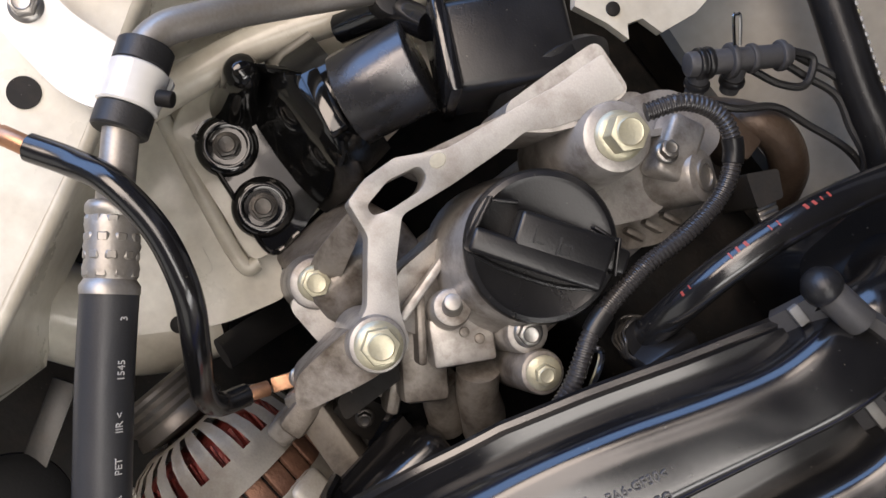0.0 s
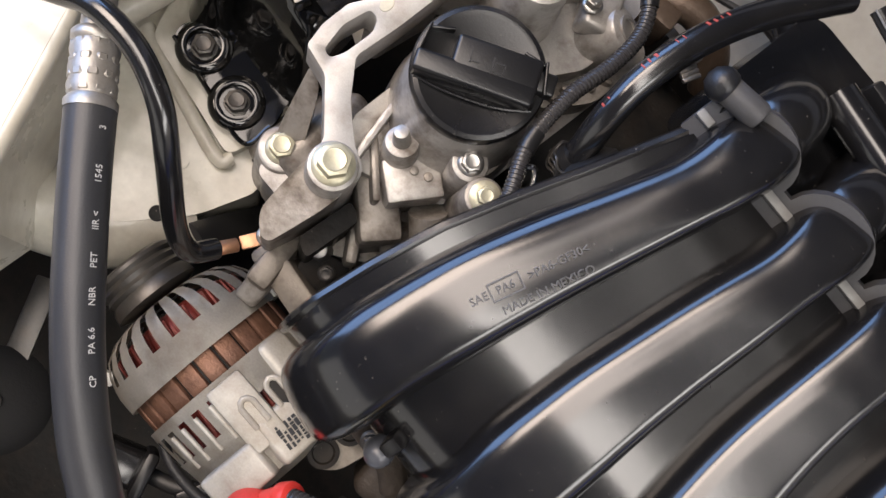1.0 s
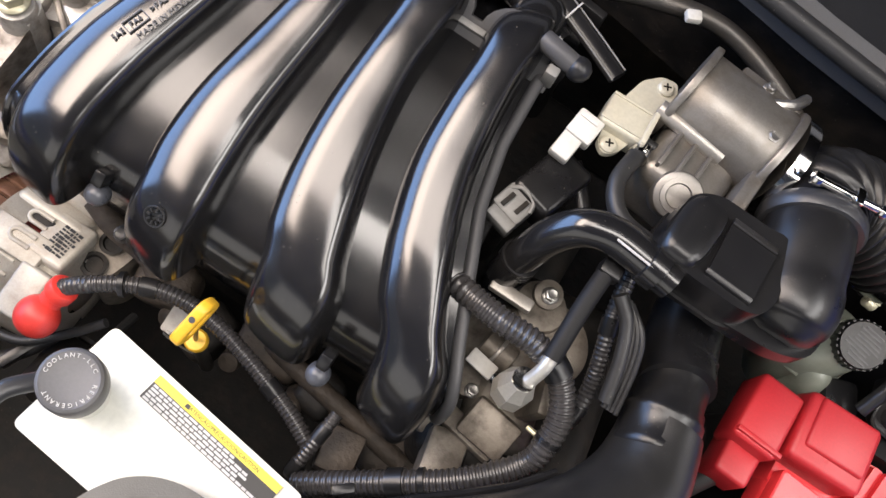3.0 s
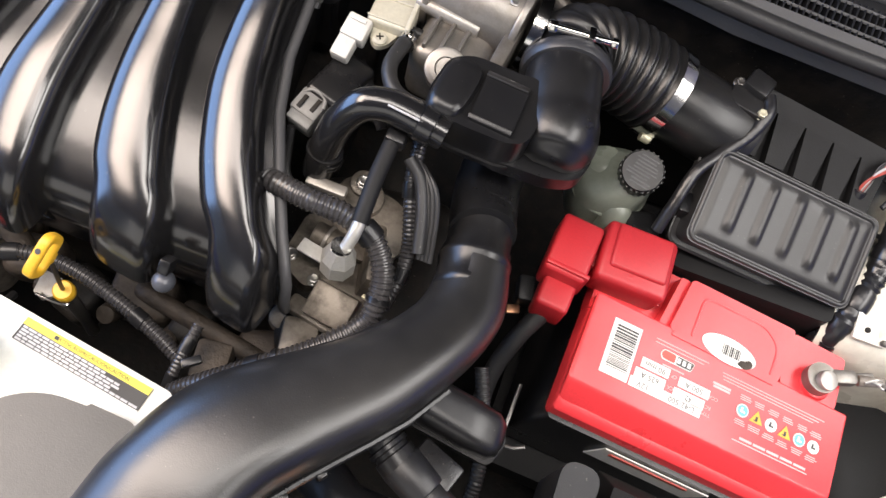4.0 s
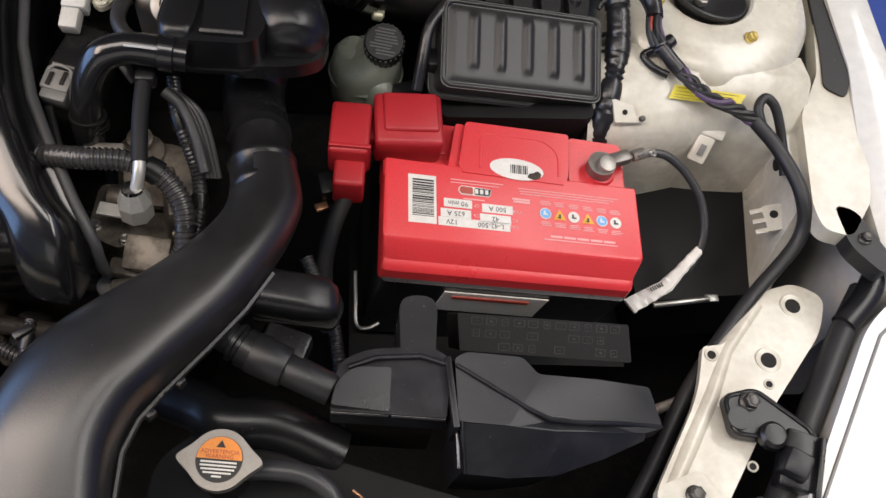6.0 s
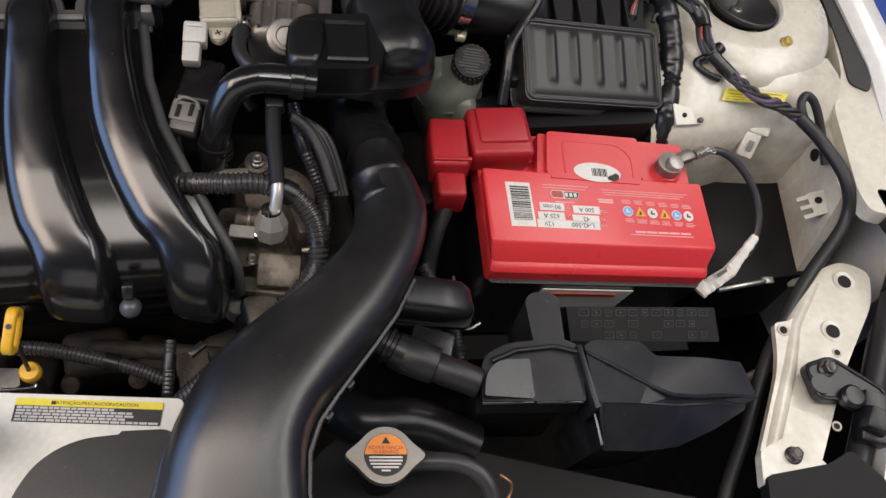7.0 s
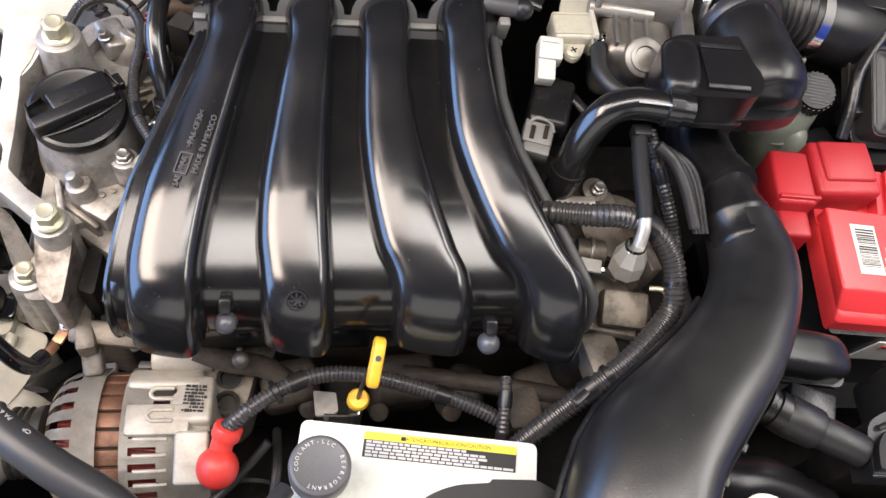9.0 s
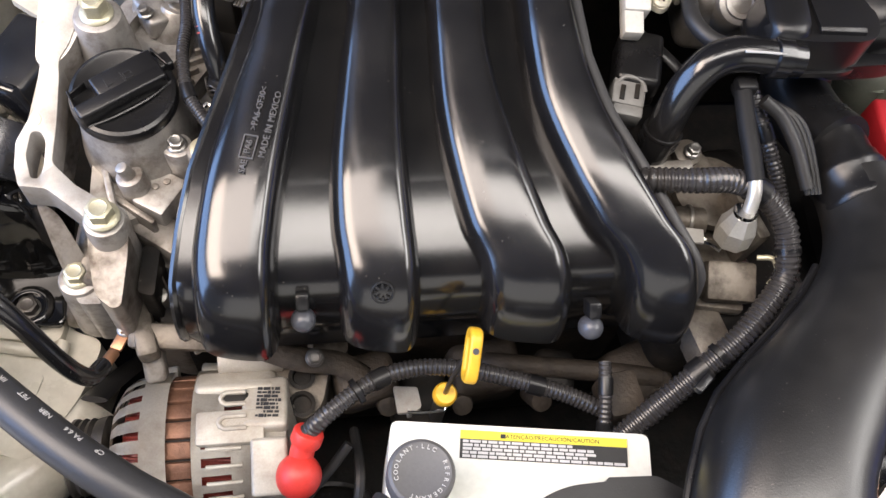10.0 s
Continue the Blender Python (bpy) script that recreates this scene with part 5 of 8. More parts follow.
for k in range(8):
    x = -0.0085
    while x < 0.0075:
        w = rr.uniform(0.0012, 0.005)
        print_rows.append((x + w / 2, 0.0125 - 0.0033 * k, w, rr.uniform(0.0014, 0.0028)))
        x += w + rr.uniform(0.0004, 0.0012)
bars(lm, print_rows, HOSE_GREY, alt, "label_print", 0.0003)
part("pulley", lathe([(0, 0.070), (0.027, 0.070), (0.030, 0.072), (0.030, 0.0745), (0.028, 0.077), (0.030, 0.080), (0.028, 0.083), (0.030, 0.086), (0.028, 0.089), (0.030, 0.092), (0.031, 0.098), (0.026, 0.1), (0.012, 0.104), (0, 0.104)], AM, 48), DARK_STEEL, alt, "grooved dark steel pulley")
alt.location += Vector((0.0025, -0.004, 0.011))
solo("drive_belt", tube([(0.085, 0.06, 0.702), (0.09, 0.09, 0.66), (0.1, 0.13, 0.6), (0.11, 0.18, 0.5)], 0.011, 10, squash=0.25), RUBBER, "ribbed black rubber drive belt round the pulley", "belt")
bracket = thing("alternator_bracket", "cast aluminium alternator bracket below the manifold", "bracket", (0.19, 0.08, 0.72))
part("arm", box((0.175, 0.082, 0.765), (0.10, 0.02, 0.024), (18, 0, -6), 0.004), GEAR_ALU, bracket)
part("arm", box((0.136, 0.09, 0.77), (0.016, 0.05, 0.018), (0, 0, 12), 0.004), GEAR_ALU, bracket)
part("arm", tube([(0.225, 0.07, 0.765), (0.25, 0.062, 0.76), (0.28, 0.06, 0.75), (0.30, 0.05, 0.74)], 0.010, 12, squash=0.6), BROWN_DIRT, bracket)
part("plate", box((0.165, 0.105, 0.748), (0.02, 0.055, 0.006), (10, 0, 30), 0.0015), CAST_ALU, bracket)
bolt((0.172, 0.115, 0.753), (0.2, -0.2, 1), 0.01, DARK_STEEL, parent=bracket)
bolt((0.262, 0.058, 0.772), (0, -0.3, 1), 0.01, DARK_STEEL, parent=bracket)

boot = thing("terminal_boot", "red rubber boot over the alternator terminal", "rubber boot", (0.245, -0.02, 0.75))
part("bell", lathe([(0, -0.014), (0.013, -0.012), (0.0165, -0.004), (0.0165, 0.004), (0.013, 0.012), (0.007, 0.0165), (0, 0.0175)], axis((0.247, -0.026, 0.755), (0.252, -0.026, 0.79)), 32), BOOT_RED, boot)
part("sleeve", tube([(0.248, -0.018, 0.757), (0.2505, -0.010, 0.765), (0.254, -0.003, 0.772)], 0.009, 18), BOOT_RED, boot)
part("collar", rod((0.2525, -0.006, 0.769), (0.2565, 0.001, 0.777), 0.0115, 0.0115, 0.002), BOOT_RED, boot)

# low down in front of the alternator: horn, cables, dark fan parts
horn = thing("horn", "black disc horn low in the nose", "horn", (0.07, -0.10, 0.62))
part("disc", lathe([(0, 0), (0.036, 0), (0.040, 0.004), (0.040, 0.009), (0.034, 0.013), (0.018, 0.016), (0.006, 0.018), (0, 0.018)], axis((0.075, -0.125, 0.62), (0.085, -0.115, 0.68)), 40), TRAY_BLACK, horn)
part("stay", box((0.05, -0.075, 0.625), (0.018, 0.08, 0.005), (0, 0, 30), 0.001), DARK_STEEL, horn)
part("nut", hexagon(0.006, 0.005, axis((0.0778, -0.122, 0.638), (0.085, -0.115, 0.68))), DARK_STEEL, horn)
plugh = thing("lamp_plug", "black moulded plug with a pale edge", "connector", (0.16, -0.09, 0.63))
part("body", box((0.165, -0.085, 0.645), (0.05, 0.03, 0.03), (0, 10, 24), 0.006, 3), GLOSS_BLACK, plugh)
part("collar", box((0.186, -0.076, 0.648), (0.01, 0.036, 0.036), (0, 10, 24), 0.004), MATT_BLACK, plugh)
part("lead", tube([(0.19, -0.074, 0.648), (0.215, -0.06, 0.655), (0.235, -0.03, 0.66), (0.24, 0.0, 0.66)], 0.006, 12), RUBBER, plugh)
solo("ground_cable", tube([(0.285, 0.0, 0.735), (0.265, -0.02, 0.722), (0.235, -0.045, 0.712), (0.20, -0.05, 0.705), (0.175, -0.042, 0.70), (0.16, -0.03, 0.69)], 0.004, 10), RUBBER, "black cable looping below the terminal boot", "cable")
solo("stay_clip", box((0.118, -0.05, 0.665), (0.012, 0.010, 0.008), (10, 0, 30), 0.002), WHITE_PLASTIC, "small pale clip beside the alternator", "clip")
boxy = thing("fan_motor", "dusty black fan motor below the coolant tank", "fan motor", (0.25, -0.05, 0.62))
part("can", rod((0.265, -0.02, 0.63), (0.265, -0.075, 0.64), 0.034, 0.034, 0.006, 36), GRIME_SHADE, boxy)
part("end_plate", lathe([(0, 0), (0.03, 0), (0.032, 0.003), (0.02, 0.006), (0, 0.007)], axis((0.265, -0.02, 0.63), (0.265, 0.0, 0.626)), 32), DARK_STEEL, boxy)
for k in range(3):
    part("strut", box((0.225 + 0.04 * k, -0.045, 0.66), (0.010, 0.05, 0.010), (0, 0, -20 + 20 * k), 0.002), MATT_BLACK, boxy)

# ---- front: coolant tank, dipstick, looms, air intake snorkel ----
tank = thing("coolant_tank", "milky white coolant tank with a grey screw cap", "coolant tank", (0.4, -0.08, 0.7))


def tank_z(x, y):
    return 0.812 + 0.10 * (x - 0.31) * 0.6


part("body", prism(rounded([(0.313, -0.006), (0.489, -0.032), (0.478, -0.115), (0.300, -0.095)], 0.006, 4), 0.70, 0.82, 0.004, 3, top=tank_z), TANK_WHITE, tank)
part("lower_body", prism(rounded([(0.318, -0.012), (0.483, -0.037), (0.474, -0.11), (0.305, -0.09)], 0.006, 4), 0.56, 0.712, 0.004, 2), TANK_WHITE, tank)
part("neck", rod((0.326, -0.054, 0.81), (0.326, -0.054, 0.85), 0.017, 0.017, 0.001, 32), TANK_WHITE, tank)
capt = Matrix.Translation((0.326, -0.054, 0.843))
cap_o = part("cap", lathe([(0, 0), (0.0205, 0), (0.0215, 0.002), (0.0215, 0.0165), (0.0205, 0.0195), (0.0185, 0.0208), (0.0165, 0.0200), (0.0, 0.0200)], capt, 48), CAP_GREY, tank, "grey screw cap with raised ring lettering")


def ring_text(words, radius, start, step, size, m, material, parent):
    for i, ch in enumerate(words):
        a = start - i * step
        if ch != " ":
            writing(ch, m @ pose(radius * math.cos(a), radius * math.sin(a), 0, 0, 0, math.degrees(a) - 90), size, material, parent, "raised_letter", 0.0005)


ring_text("COOLANT-LLC", 0.0158, radians(190), radians(13.5), 0.0040, capt @ Matrix.Translation((0, 0, 0.0203)), PRINT_GREY, cap_o)
ring_text("REFRIGERANT", 0.0158, radians(18), radians(13.5), 0.0040, capt @ Matrix.Translation((0, 0, 0.0203)), PRINT_GREY, cap_o)
lb = pose(0.4150, -0.0352, tank_z(0.4150, 0) + 0.0006, 0, -3.4, -8.6)
part("caution_label", moved(box((0, 0, 0), (0.1145, 0.0190, 0.0006), bevel=0), lb), LABEL_BLACK, tank, "black and yellow caution label")
part("label_band", moved(box((0, 0.0068, 0.0005), (0.1145, 0.0060, 0.0005), bevel=0), lb), LABEL_YELLOW, tank, "yellow heading band")
writing("ATENÇÃO/PRECAUCIÓN/CAUTION", lb @ pose(0.006, 0.0066, 0.0009), 0.0040, LABEL_BLACK, tank, "printed_heading", 0.0001)
bars(lb @ pose(0.006, 0.0066, 0.0009), [(-0.034, 0, 0.0036, 0.0030)], LABEL_BLACK, tank, "warning_sign", 0.0002)
rows = []
rr = random.Random(8)
for k in range(5):
    x = -0.0555
    end = (0.020, 0.034, 0.030, 0.030, 0.053)[k]
    while x < end:
        w = rr.uniform(0.003, 0.008)
        rows.append((x + w / 2, 0.0022 - k * 0.00255, w * 0.95, 0.0018))
        x += w + 0.0006
bars(lb @ pose(0, 0, 0.0006), rows, PRINT_GREY, tank, "small_print", 0.0002)
solo("overflow_hose", tube([(0.303, -0.062, 0.83), (0.288, -0.085, 0.838), (0.29, -0.12, 0.83), (0.31, -0.16, 0.80)], 0.0065, 14), HOSE_GREY, "thin grey overflow hose looping past the tank cap", "hose")

dip = thing("dipstick", "yellow oil dipstick with a ring handle", "dipstick", (0.357, 0.022, 0.74))
ring_x = Vector((0.0062, 0.0300, 0.0160)).normalized()
ring_y = Vector((0.0, 0.46, -0.88))
ring_y = (ring_y - ring_x * ring_y.dot(ring_x)).normalized()
DR = Matrix((ring_x, ring_y, ring_x.cross(ring_y))).transposed().to_4x4()
DR.translation = Vector((0.3657, 0.0128, 0.8760)) + ring_y * 0.0120
outer = rounded([(-0.0185, -0.0120), (0.0185, -0.0120), (0.0185, 0.0120), (-0.0185, 0.0120)], 0.0095, 5)
slot = rounded([(-0.0120, -0.0055), (0.0120, -0.0055), (0.0120, 0.0055), (-0.0120, 0.0055)], 0.0050, 5)
hd = part("handle", moved(softened(plate_with_slot(outer, slot, 0.0084, lambda x, y: 0.0042), 0.0022, 3, 50), DR), YELLOW, dip, "yellow plastic ring handle")
part("dot", moved(lathe([(0, 0), (0.0022, 0), (0.0022, 0.0006), (0, 0.0006)], pose(0.004, -0.0119, 0, 90, 0, 0), 14), DR), STUD_GREY, hd, "small grey dot")
part("neck", moved(box((-0.002, 0.0135, 0), (0.010, 0.006, 0.007), bevel=0.0015), DR), YELLOW, hd)
part("stem", tube([(0.357, 0.0215, 0.778), (0.3585, 0.0222, 0.80), (0.362, 0.0230, 0.835), DR @ Vector((-0.002, 0.0150, 0))], 0.0019, 10), DARK_STEEL, dip)
part("stopper", lathe([(0, 0), (0.008, 0), (0.0090, 0.002), (0.0090, 0.009), (0.0074, 0.0115), (0, 0.012)], axis((0.357, 0.0225, 0.768), (0.358, 0.018, 0.80)), 28), YELLOW, dip, "round yellow stopper")
part("guide", rod((0.356, 0.025, 0.66), (0.357, 0.0228, 0.769), 0.006), DARK_STEEL, dip)
stay2 = thing("dipstick_bracket", "bent steel bracket holding the dipstick tube", "bracket", (0.345, 0.02, 0.74))
part("plate", prism(rounded([(0.321, 0.040), (0.340, 0.038), (0.342, 0.022), (0.336, 0.018), (0.323, 0.018)], 0.002), 0.742, 0.746, 0.001), ARM_ALU, stay2)
part("lip", tube([(0.330, 0.0155, 0.7555), (0.343, 0.0145, 0.756), (0.355, 0.0148, 0.7565), (0.3585, 0.0165, 0.7565), (0.360, 0.021, 0.7555)], 0.0013, 8), CHROME, stay2, "bright bent wire lip")
part("stem", box((0.332, 0.017, 0.748), (0.004, 0.004, 0.014), bevel=0.001), ARM_ALU, stay2)

def conduit(points, r, pitch, label):
    loom = thing("wiring_loom", label, "wiring loom", points[0], "conduits")
    part("sheath", ribbed(points, r, pitch), CONDUIT, loom)
    line = even(glide([Vector(p) for p in points], 8), 0.004)
    for k in (len(line) // 4, 3 * len(line) // 4):
        part("tape_band", sweep(line[k:k + 4], r * 1.12, 14), MATT_BLACK, loom, "band of black cloth tape")
    return loom


conduit([(0.255, 0.000, 0.776), (0.268, 0.008, 0.786), (0.293, 0.0245, 0.790), (0.322, 0.0365, 0.790), (0.355, 0.0385, 0.788), (0.394, 0.031, 0.785), (0.442, 0.016, 0.78), (0.476, 0.001, 0.775)], 0.0068, 0.0036, "black corrugated wiring conduit running to the alternator")
conduit([(0.495, 0.131, 0.893), (0.5045, 0.1275, 0.898), (0.531, 0.1225, 0.903), (0.560, 0.123, 0.900), (0.585, 0.117, 0.890), (0.6005, 0.100, 0.879), (0.6045, 0.080, 0.866), (0.6005, 0.062, 0.853), (0.568, 0.03, 0.84), (0.54, 0.012, 0.825), (0.50, -0.012, 0.80), (0.478, -0.026, 0.785)], 0.0093, 0.0044, "thick black corrugated conduit beside the manifold")
conduit([(0.476, 0.03, 0.80), (0.474, 0.01, 0.795), (0.472, -0.01, 0.785), (0.471, -0.022, 0.775)], 0.0052, 0.0036, "short black corrugated conduit below the manifold")
conduit([(0.590, 0.20, 0.908), (0.595, 0.170, 0.900), (0.604, 0.148, 0.885), (0.611, 0.130, 0.870), (0.613, 0.110, 0.858), (0.610, 0.085, 0.845)], 0.006, 0.0036, "black corrugated conduit below the air box")
for p, q in (((0.552, 0.020, 0.832), (0.546, 0.016, 0.829)), ((0.290, 0.0228, 0.7895), (0.295, 0.0256, 0.790)), ((0.6045, 0.084, 0.868), (0.6047, 0.079, 0.865))):
    solo("cable_tie", lathe([(0.0085, 0), (0.0098, 0), (0.0098, 0.004), (0.0085, 0.004)], axis(p, q), 20), MATT_BLACK, "black cable tie round the conduit", "cable tie", "cable ties")

# air intake snorkel
snork = thing("air_intake_snorkel", "satin black plastic air intake snorkel with a flattened mouth", "air duct", (0.58, -0.02, 0.85))
PATHS = (  # left edge, right edge, height of the edges' middle, rise of the crown, drop below, squareness
    ((0.638, 0.132), (0.692, 0.131), 0.879, 0.027, 0.027, 2.0),
    ((0.638, 0.112), (0.696, 0.114), 0.879, 0.028, 0.028, 2.0),
    ((0.634, 0.090), (0.698, 0.091), 0.880, 0.030, 0.028, 2.1),
    ((0.620, 0.065), (0.690, 0.060), 0.884, 0.033, 0.026, 2.2),
    ((0.599, 0.041), (0.676, 0.030), 0.887, 0.036, 0.024, 2.4),
    ((0.572, 0.018), (0.657, -0.002), 0.889, 0.039, 0.022, 2.6),
    ((0.545, -0.003), (0.638, -0.026), 0.890, 0.042, 0.021, 2.7),
    ((0.521, -0.024), (0.620, -0.047), 0.890, 0.044, 0.020, 2.8),
    ((0.504, -0.047), (0.604, -0.066), 0.890, 0.045, 0.020, 2.9),
    ((0.492, -0.072), (0.590, -0.084), 0.889, 0.045, 0.020, 3.0),
    ((0.481, -0.100), (0.581, -0.106), 0.887, 0.044, 0.020, 3.0),
    ((0.474, -0.130), (0.579, -0.134), 0.883, 0.042, 0.020, 3.0),
    ((0.464, -0.165), (0.582, -0.168), 0.876, 0.040, 0.020, 3.0),
    ((0.450, -0.215), (0.592, -0.215), 0.862, 0.036, 0.020, 3.0),
)


def duct_section(l, r, z, up, down, power, n=44):
    lean = 0.009 * min(1.0, up / 0.04)
    a, b = Vector((*l, z - lean)), Vector((*r, z + lean))
    c, across = (a + b) / 2, (b - a) / 2
    out = []
    for k in range(n):
        t = 2 * math.pi * k / n
        x, y = math.cos(t), math.sin(t)
        q = (abs(x) ** power + abs(y) ** power) ** (-1 / power)
        out.append(c + across * (x * q) + Vector((0, 0, y * q * (up if y > 0 else down))))
    return out


def smoothly(rows, per=4):
    """Rows of numbers, filled in between along a smooth line."""
    cols = [glide([Vector((v, 0, 0)) for v in col], per) for col in zip(*rows)]
    return [[c[i].x for c in cols] for i in range(len(cols[0]))]


secs = [duct_section((a, b), (c, d), z, u, w, p) for a, b, c, d, z, u, w, p in smoothly([(*l, *r, z, u, w, p) for l, r, z, u, w, p in PATHS])]
part("duct", loft(secs), SATIN_BLACK, snork, sharp=60)
part("seam", sweep([Vector((r[0] + 0.0015, r[1] - 0.001, z + 0.004)) for l, r, z, u, w, p in PATHS[4:]], 0.003, 8), MATT_BLACK, snork)
part("seam", sweep([Vector((l[0] - 0.0015, l[1] + 0.001, z - 0.011)) for l, r, z, u, w, p in PATHS[3:]], 0.003, 8), MATT_BLACK, snork)
cm = axis((0.6665, 0.112, 0.8775), (0.660, 0.165, 0.875))
part("collar", lathe([(0.0272, -0.004), (0.0285, -0.002), (0.0285, 0.002), (0.0276, 0.004), (0.0276, 0.020), (0.0290, 0.022), (0.0290, 0.026), (0.0276, 0.028), (0.0270, 0.034), (0.0255, 0.036), (0.0255, 0.075)], cm, 48), MATT_BLACK, snork, "ribbed black rubber coupling")
for k in range(3):
    part("rib_mark", moved(box((0.0, -0.0275, 0.006 + 0.0055 * k), (0.014, 0.003, 0.0015), bevel=0.0004), cm), MATT_BLACK, snork)
part("riser", tube([(0.661, 0.16, 0.882), (0.655, 0.19, 0.870), (0.652, 0.225, 0.868), (0.66, 0.25, 0.89)], 0.027, 28), MATT_BLACK, snork)
part("tab", box((0.505, -0.020, 0.893), (0.014, 0.006, 0.006), (0, 0, 40), 0.0015), MATT_BLACK, snork)
for x, y in ((0.592, -0.076), (0.61, -0.053)):
    part("clip", box((x + 0.006, y - 0.004, 0.890), (0.008, 0.008, 0.01), (0, 0, 50), 0.0015), MATT_BLACK, snork)
solo("radiator_shroud", prism(rounded([(0.350, -0.25), (0.366, -0.125), (0.374, -0.102), (0.386, -0.084), (0.402, -0.073), (0.420, -0.0675), (0.444, -0.0670), (0.446, -0.0645), (0.478, -0.066), (0.497, -0.078), (0.497, -0.25)], [0.01, 0.02, 0.015, 0.015, 0.015, 0.01, 0.001, 0.001, 0.004, 0.002, 0.002]), 0.825, 0.852, 0.005, 3), SATIN_BLACK, "satin black plastic radiator shroud edge", "shroud")
solo("shroud_panel", prism(rounded([(0.364, -0.25), (0.379, -0.126), (0.388, -0.104), (0.399, -0.090), (0.416, -0.082), (0.49, -0.079), (0.49, -0.25)], 0.01), 0.851, 0.8575, 0.003, 2), SATIN_BLACK, "raised black panel on the radiator shroud", "shroud")
fan = thing("radiator_fan_shroud", "matt black radiator fan shroud below the snorkel", "shroud", (0.65, -0.12, 0.75))
part("deck", prism(rounded([(0.585, -0.085), (0.63, -0.055), (0.73, -0.09), (0.98, -0.17), (0.98, -0.25), (0.57, -0.25)], 0.02), 0.77, 0.79, 0.006, 3), TRAY_BLACK, fan)
part("bulge", tube([(0.56, -0.02, 0.79), (0.615, -0.045, 0.80), (0.64, -0.06, 0.806), (0.68, -0.062, 0.80), (0.73, -0.08, 0.78)], 0.020, 16), MATT_BLACK, fan)

rad = thing("radiator_filler", "bright metal radiator filler lid with an orange warning label", "radiator filler", (0.643, -0.103, 0.83))
RM = pose(0.643, -0.1035, 0.846, 0, 0, -6)
pl = []
for k in range(64):
    a = 2 * math.pi * k / 64
    pl.append(((0.0225 + 0.0085 * max(0, math.cos(a)) ** 10 + 0.0085 * max(0, -math.cos(a)) ** 10) * math.cos(a) * 1.0, 0.0225 * math.sin(a) * (1.0 - 0.25 * abs(math.cos(a)) ** 6)))
part("cap", moved(prism(pl, 0.0, 0.0085, 0.003, 3), RM), CLEAN_ALU, rad, "bright stamped metal cap with two ears")
part("label_disc", moved(lathe([(0, 0), (0.0168, 0), (0.0168, 0.0009), (0, 0.0009)], Matrix.Translation((0, 0, 0.0085)), 40), RM), LABEL_BLACK, rad)
half = [(0.0164 * math.cos(math.pi * k / 20), 0.0164 * math.sin(math.pi * k / 20)) for k in range(21)]
part("label_upper", moved(prism(half, 0.0094, 0.0099, 0), RM), LABEL_ORANGE, rad, "orange warning half of the label")
writing("ADVERTENCIA", RM @ pose(0, 0.0052, 0.0101), 0.0042, LABEL_RED, rad, "printed_word", 0.0001)
writing("WARNING", RM @ pose(0, 0.0017, 0.0101), 0.0042, LABEL_RED, rad, "printed_word", 0.0001)
tri = [(-0.0034, 0.0085), (0.0034, 0.0085), (0, 0.0138)]
part("warning_sign", moved(prism(tri, 0.0099, 0.0103, 0), RM), LABEL_BLACK, rad)
bars(RM @ pose(0, 0, 0.0096), [(0, -0.0022 - 0.0026 * k, (0.026, 0.026, 0.024, 0.020, 0.007)[k], 0.0013) for k in range(5)], LABEL_WHITE, rad, "small_print", 0.0002)
part("neck", rod((0.643, -0.1035, 0.80), (0.643, -0.1035, 0.846), 0.018, 0.018, 0.002), GRIME_SHADE, rad)
solo("overflow_hose", tube([(0.655, -0.106, 0.832), (0.68, -0.107, 0.835), (0.705, -0.112, 0.836), (0.724, -0.126, 0.832), (0.729, -0.15, 0.82), (0.728, -0.19, 0.80)], 0.0078, 14), HOSE_GREY, "grey rubber hose leaving the radiator neck", "hose")
clampt = thing("hose_clip", "bright wire spring clip on the overflow hose", "hose clip", (0.70, -0.15, 0.82))
part("band", rod((0.69, -0.152, 0.815), (0.722, -0.15, 0.815), 0.0035), CHROME, clampt)
part("loop", tube([(0.73, -0.15, 0.82), (0.742, -0.14, 0.825), (0.748, -0.128, 0.82), (0.74, -0.12, 0.82)], 0.0012, 8), COPPER, clampt)

# ---- behind and beside the manifold: throttle body, valve, hoses, resonator ----
throttle = thing("throttle_body", "cast aluminium throttle body with a round plug", "throttle body", (0.6, 0.3, 0.88))
part("body", box((0.588, 0.298, 0.905), (0.062, 0.085, 0.062), (0, 0, -6), 0.012, 4), DULL_ALU2, throttle)
part("shoulder", box((0.60, 0.34, 0.925), (0.055, 0.05, 0.05), (0, 0, -6), 0.012, 4), DULL_ALU2, throttle)
part("barrel", rod((0.555, 0.335, 0.93), (0.63, 0.325, 0.93), 0.034, 0.036, 0.004, 40), DULL_ALU2, throttle)
part("plug_boss", rod((0.587, 0.27, 0.91), (0.587, 0.255, 0.935), 0.0185, 0.0175, 0.003, 32), DULL_ALU2, throttle)
part("plug", lathe([(0.008, 0), (0.0125, 0), (0.0125, 0.003), (0.009, 0.0035), (0.008, 0.001), (0, 0.001)], axis((0.587, 0.2555, 0.934), (0.587, 0.247, 0.95)), 28), DULL_ALU2, throttle)
part("spindle", rod((0.545, 0.305, 0.938), (0.60, 0.298, 0.938), 0.0065), CLEAN_ALU, throttle)
part("side_rib", box((0.624, 0.285, 0.925), (0.012, 0.08, 0.05), (0, 0, -6), 0.004), DULL_ALU2, throttle)
bolt((0.607, 0.245, 0.925), (0, -0.3, 1), 0.009, STEEL, parent=throttle)
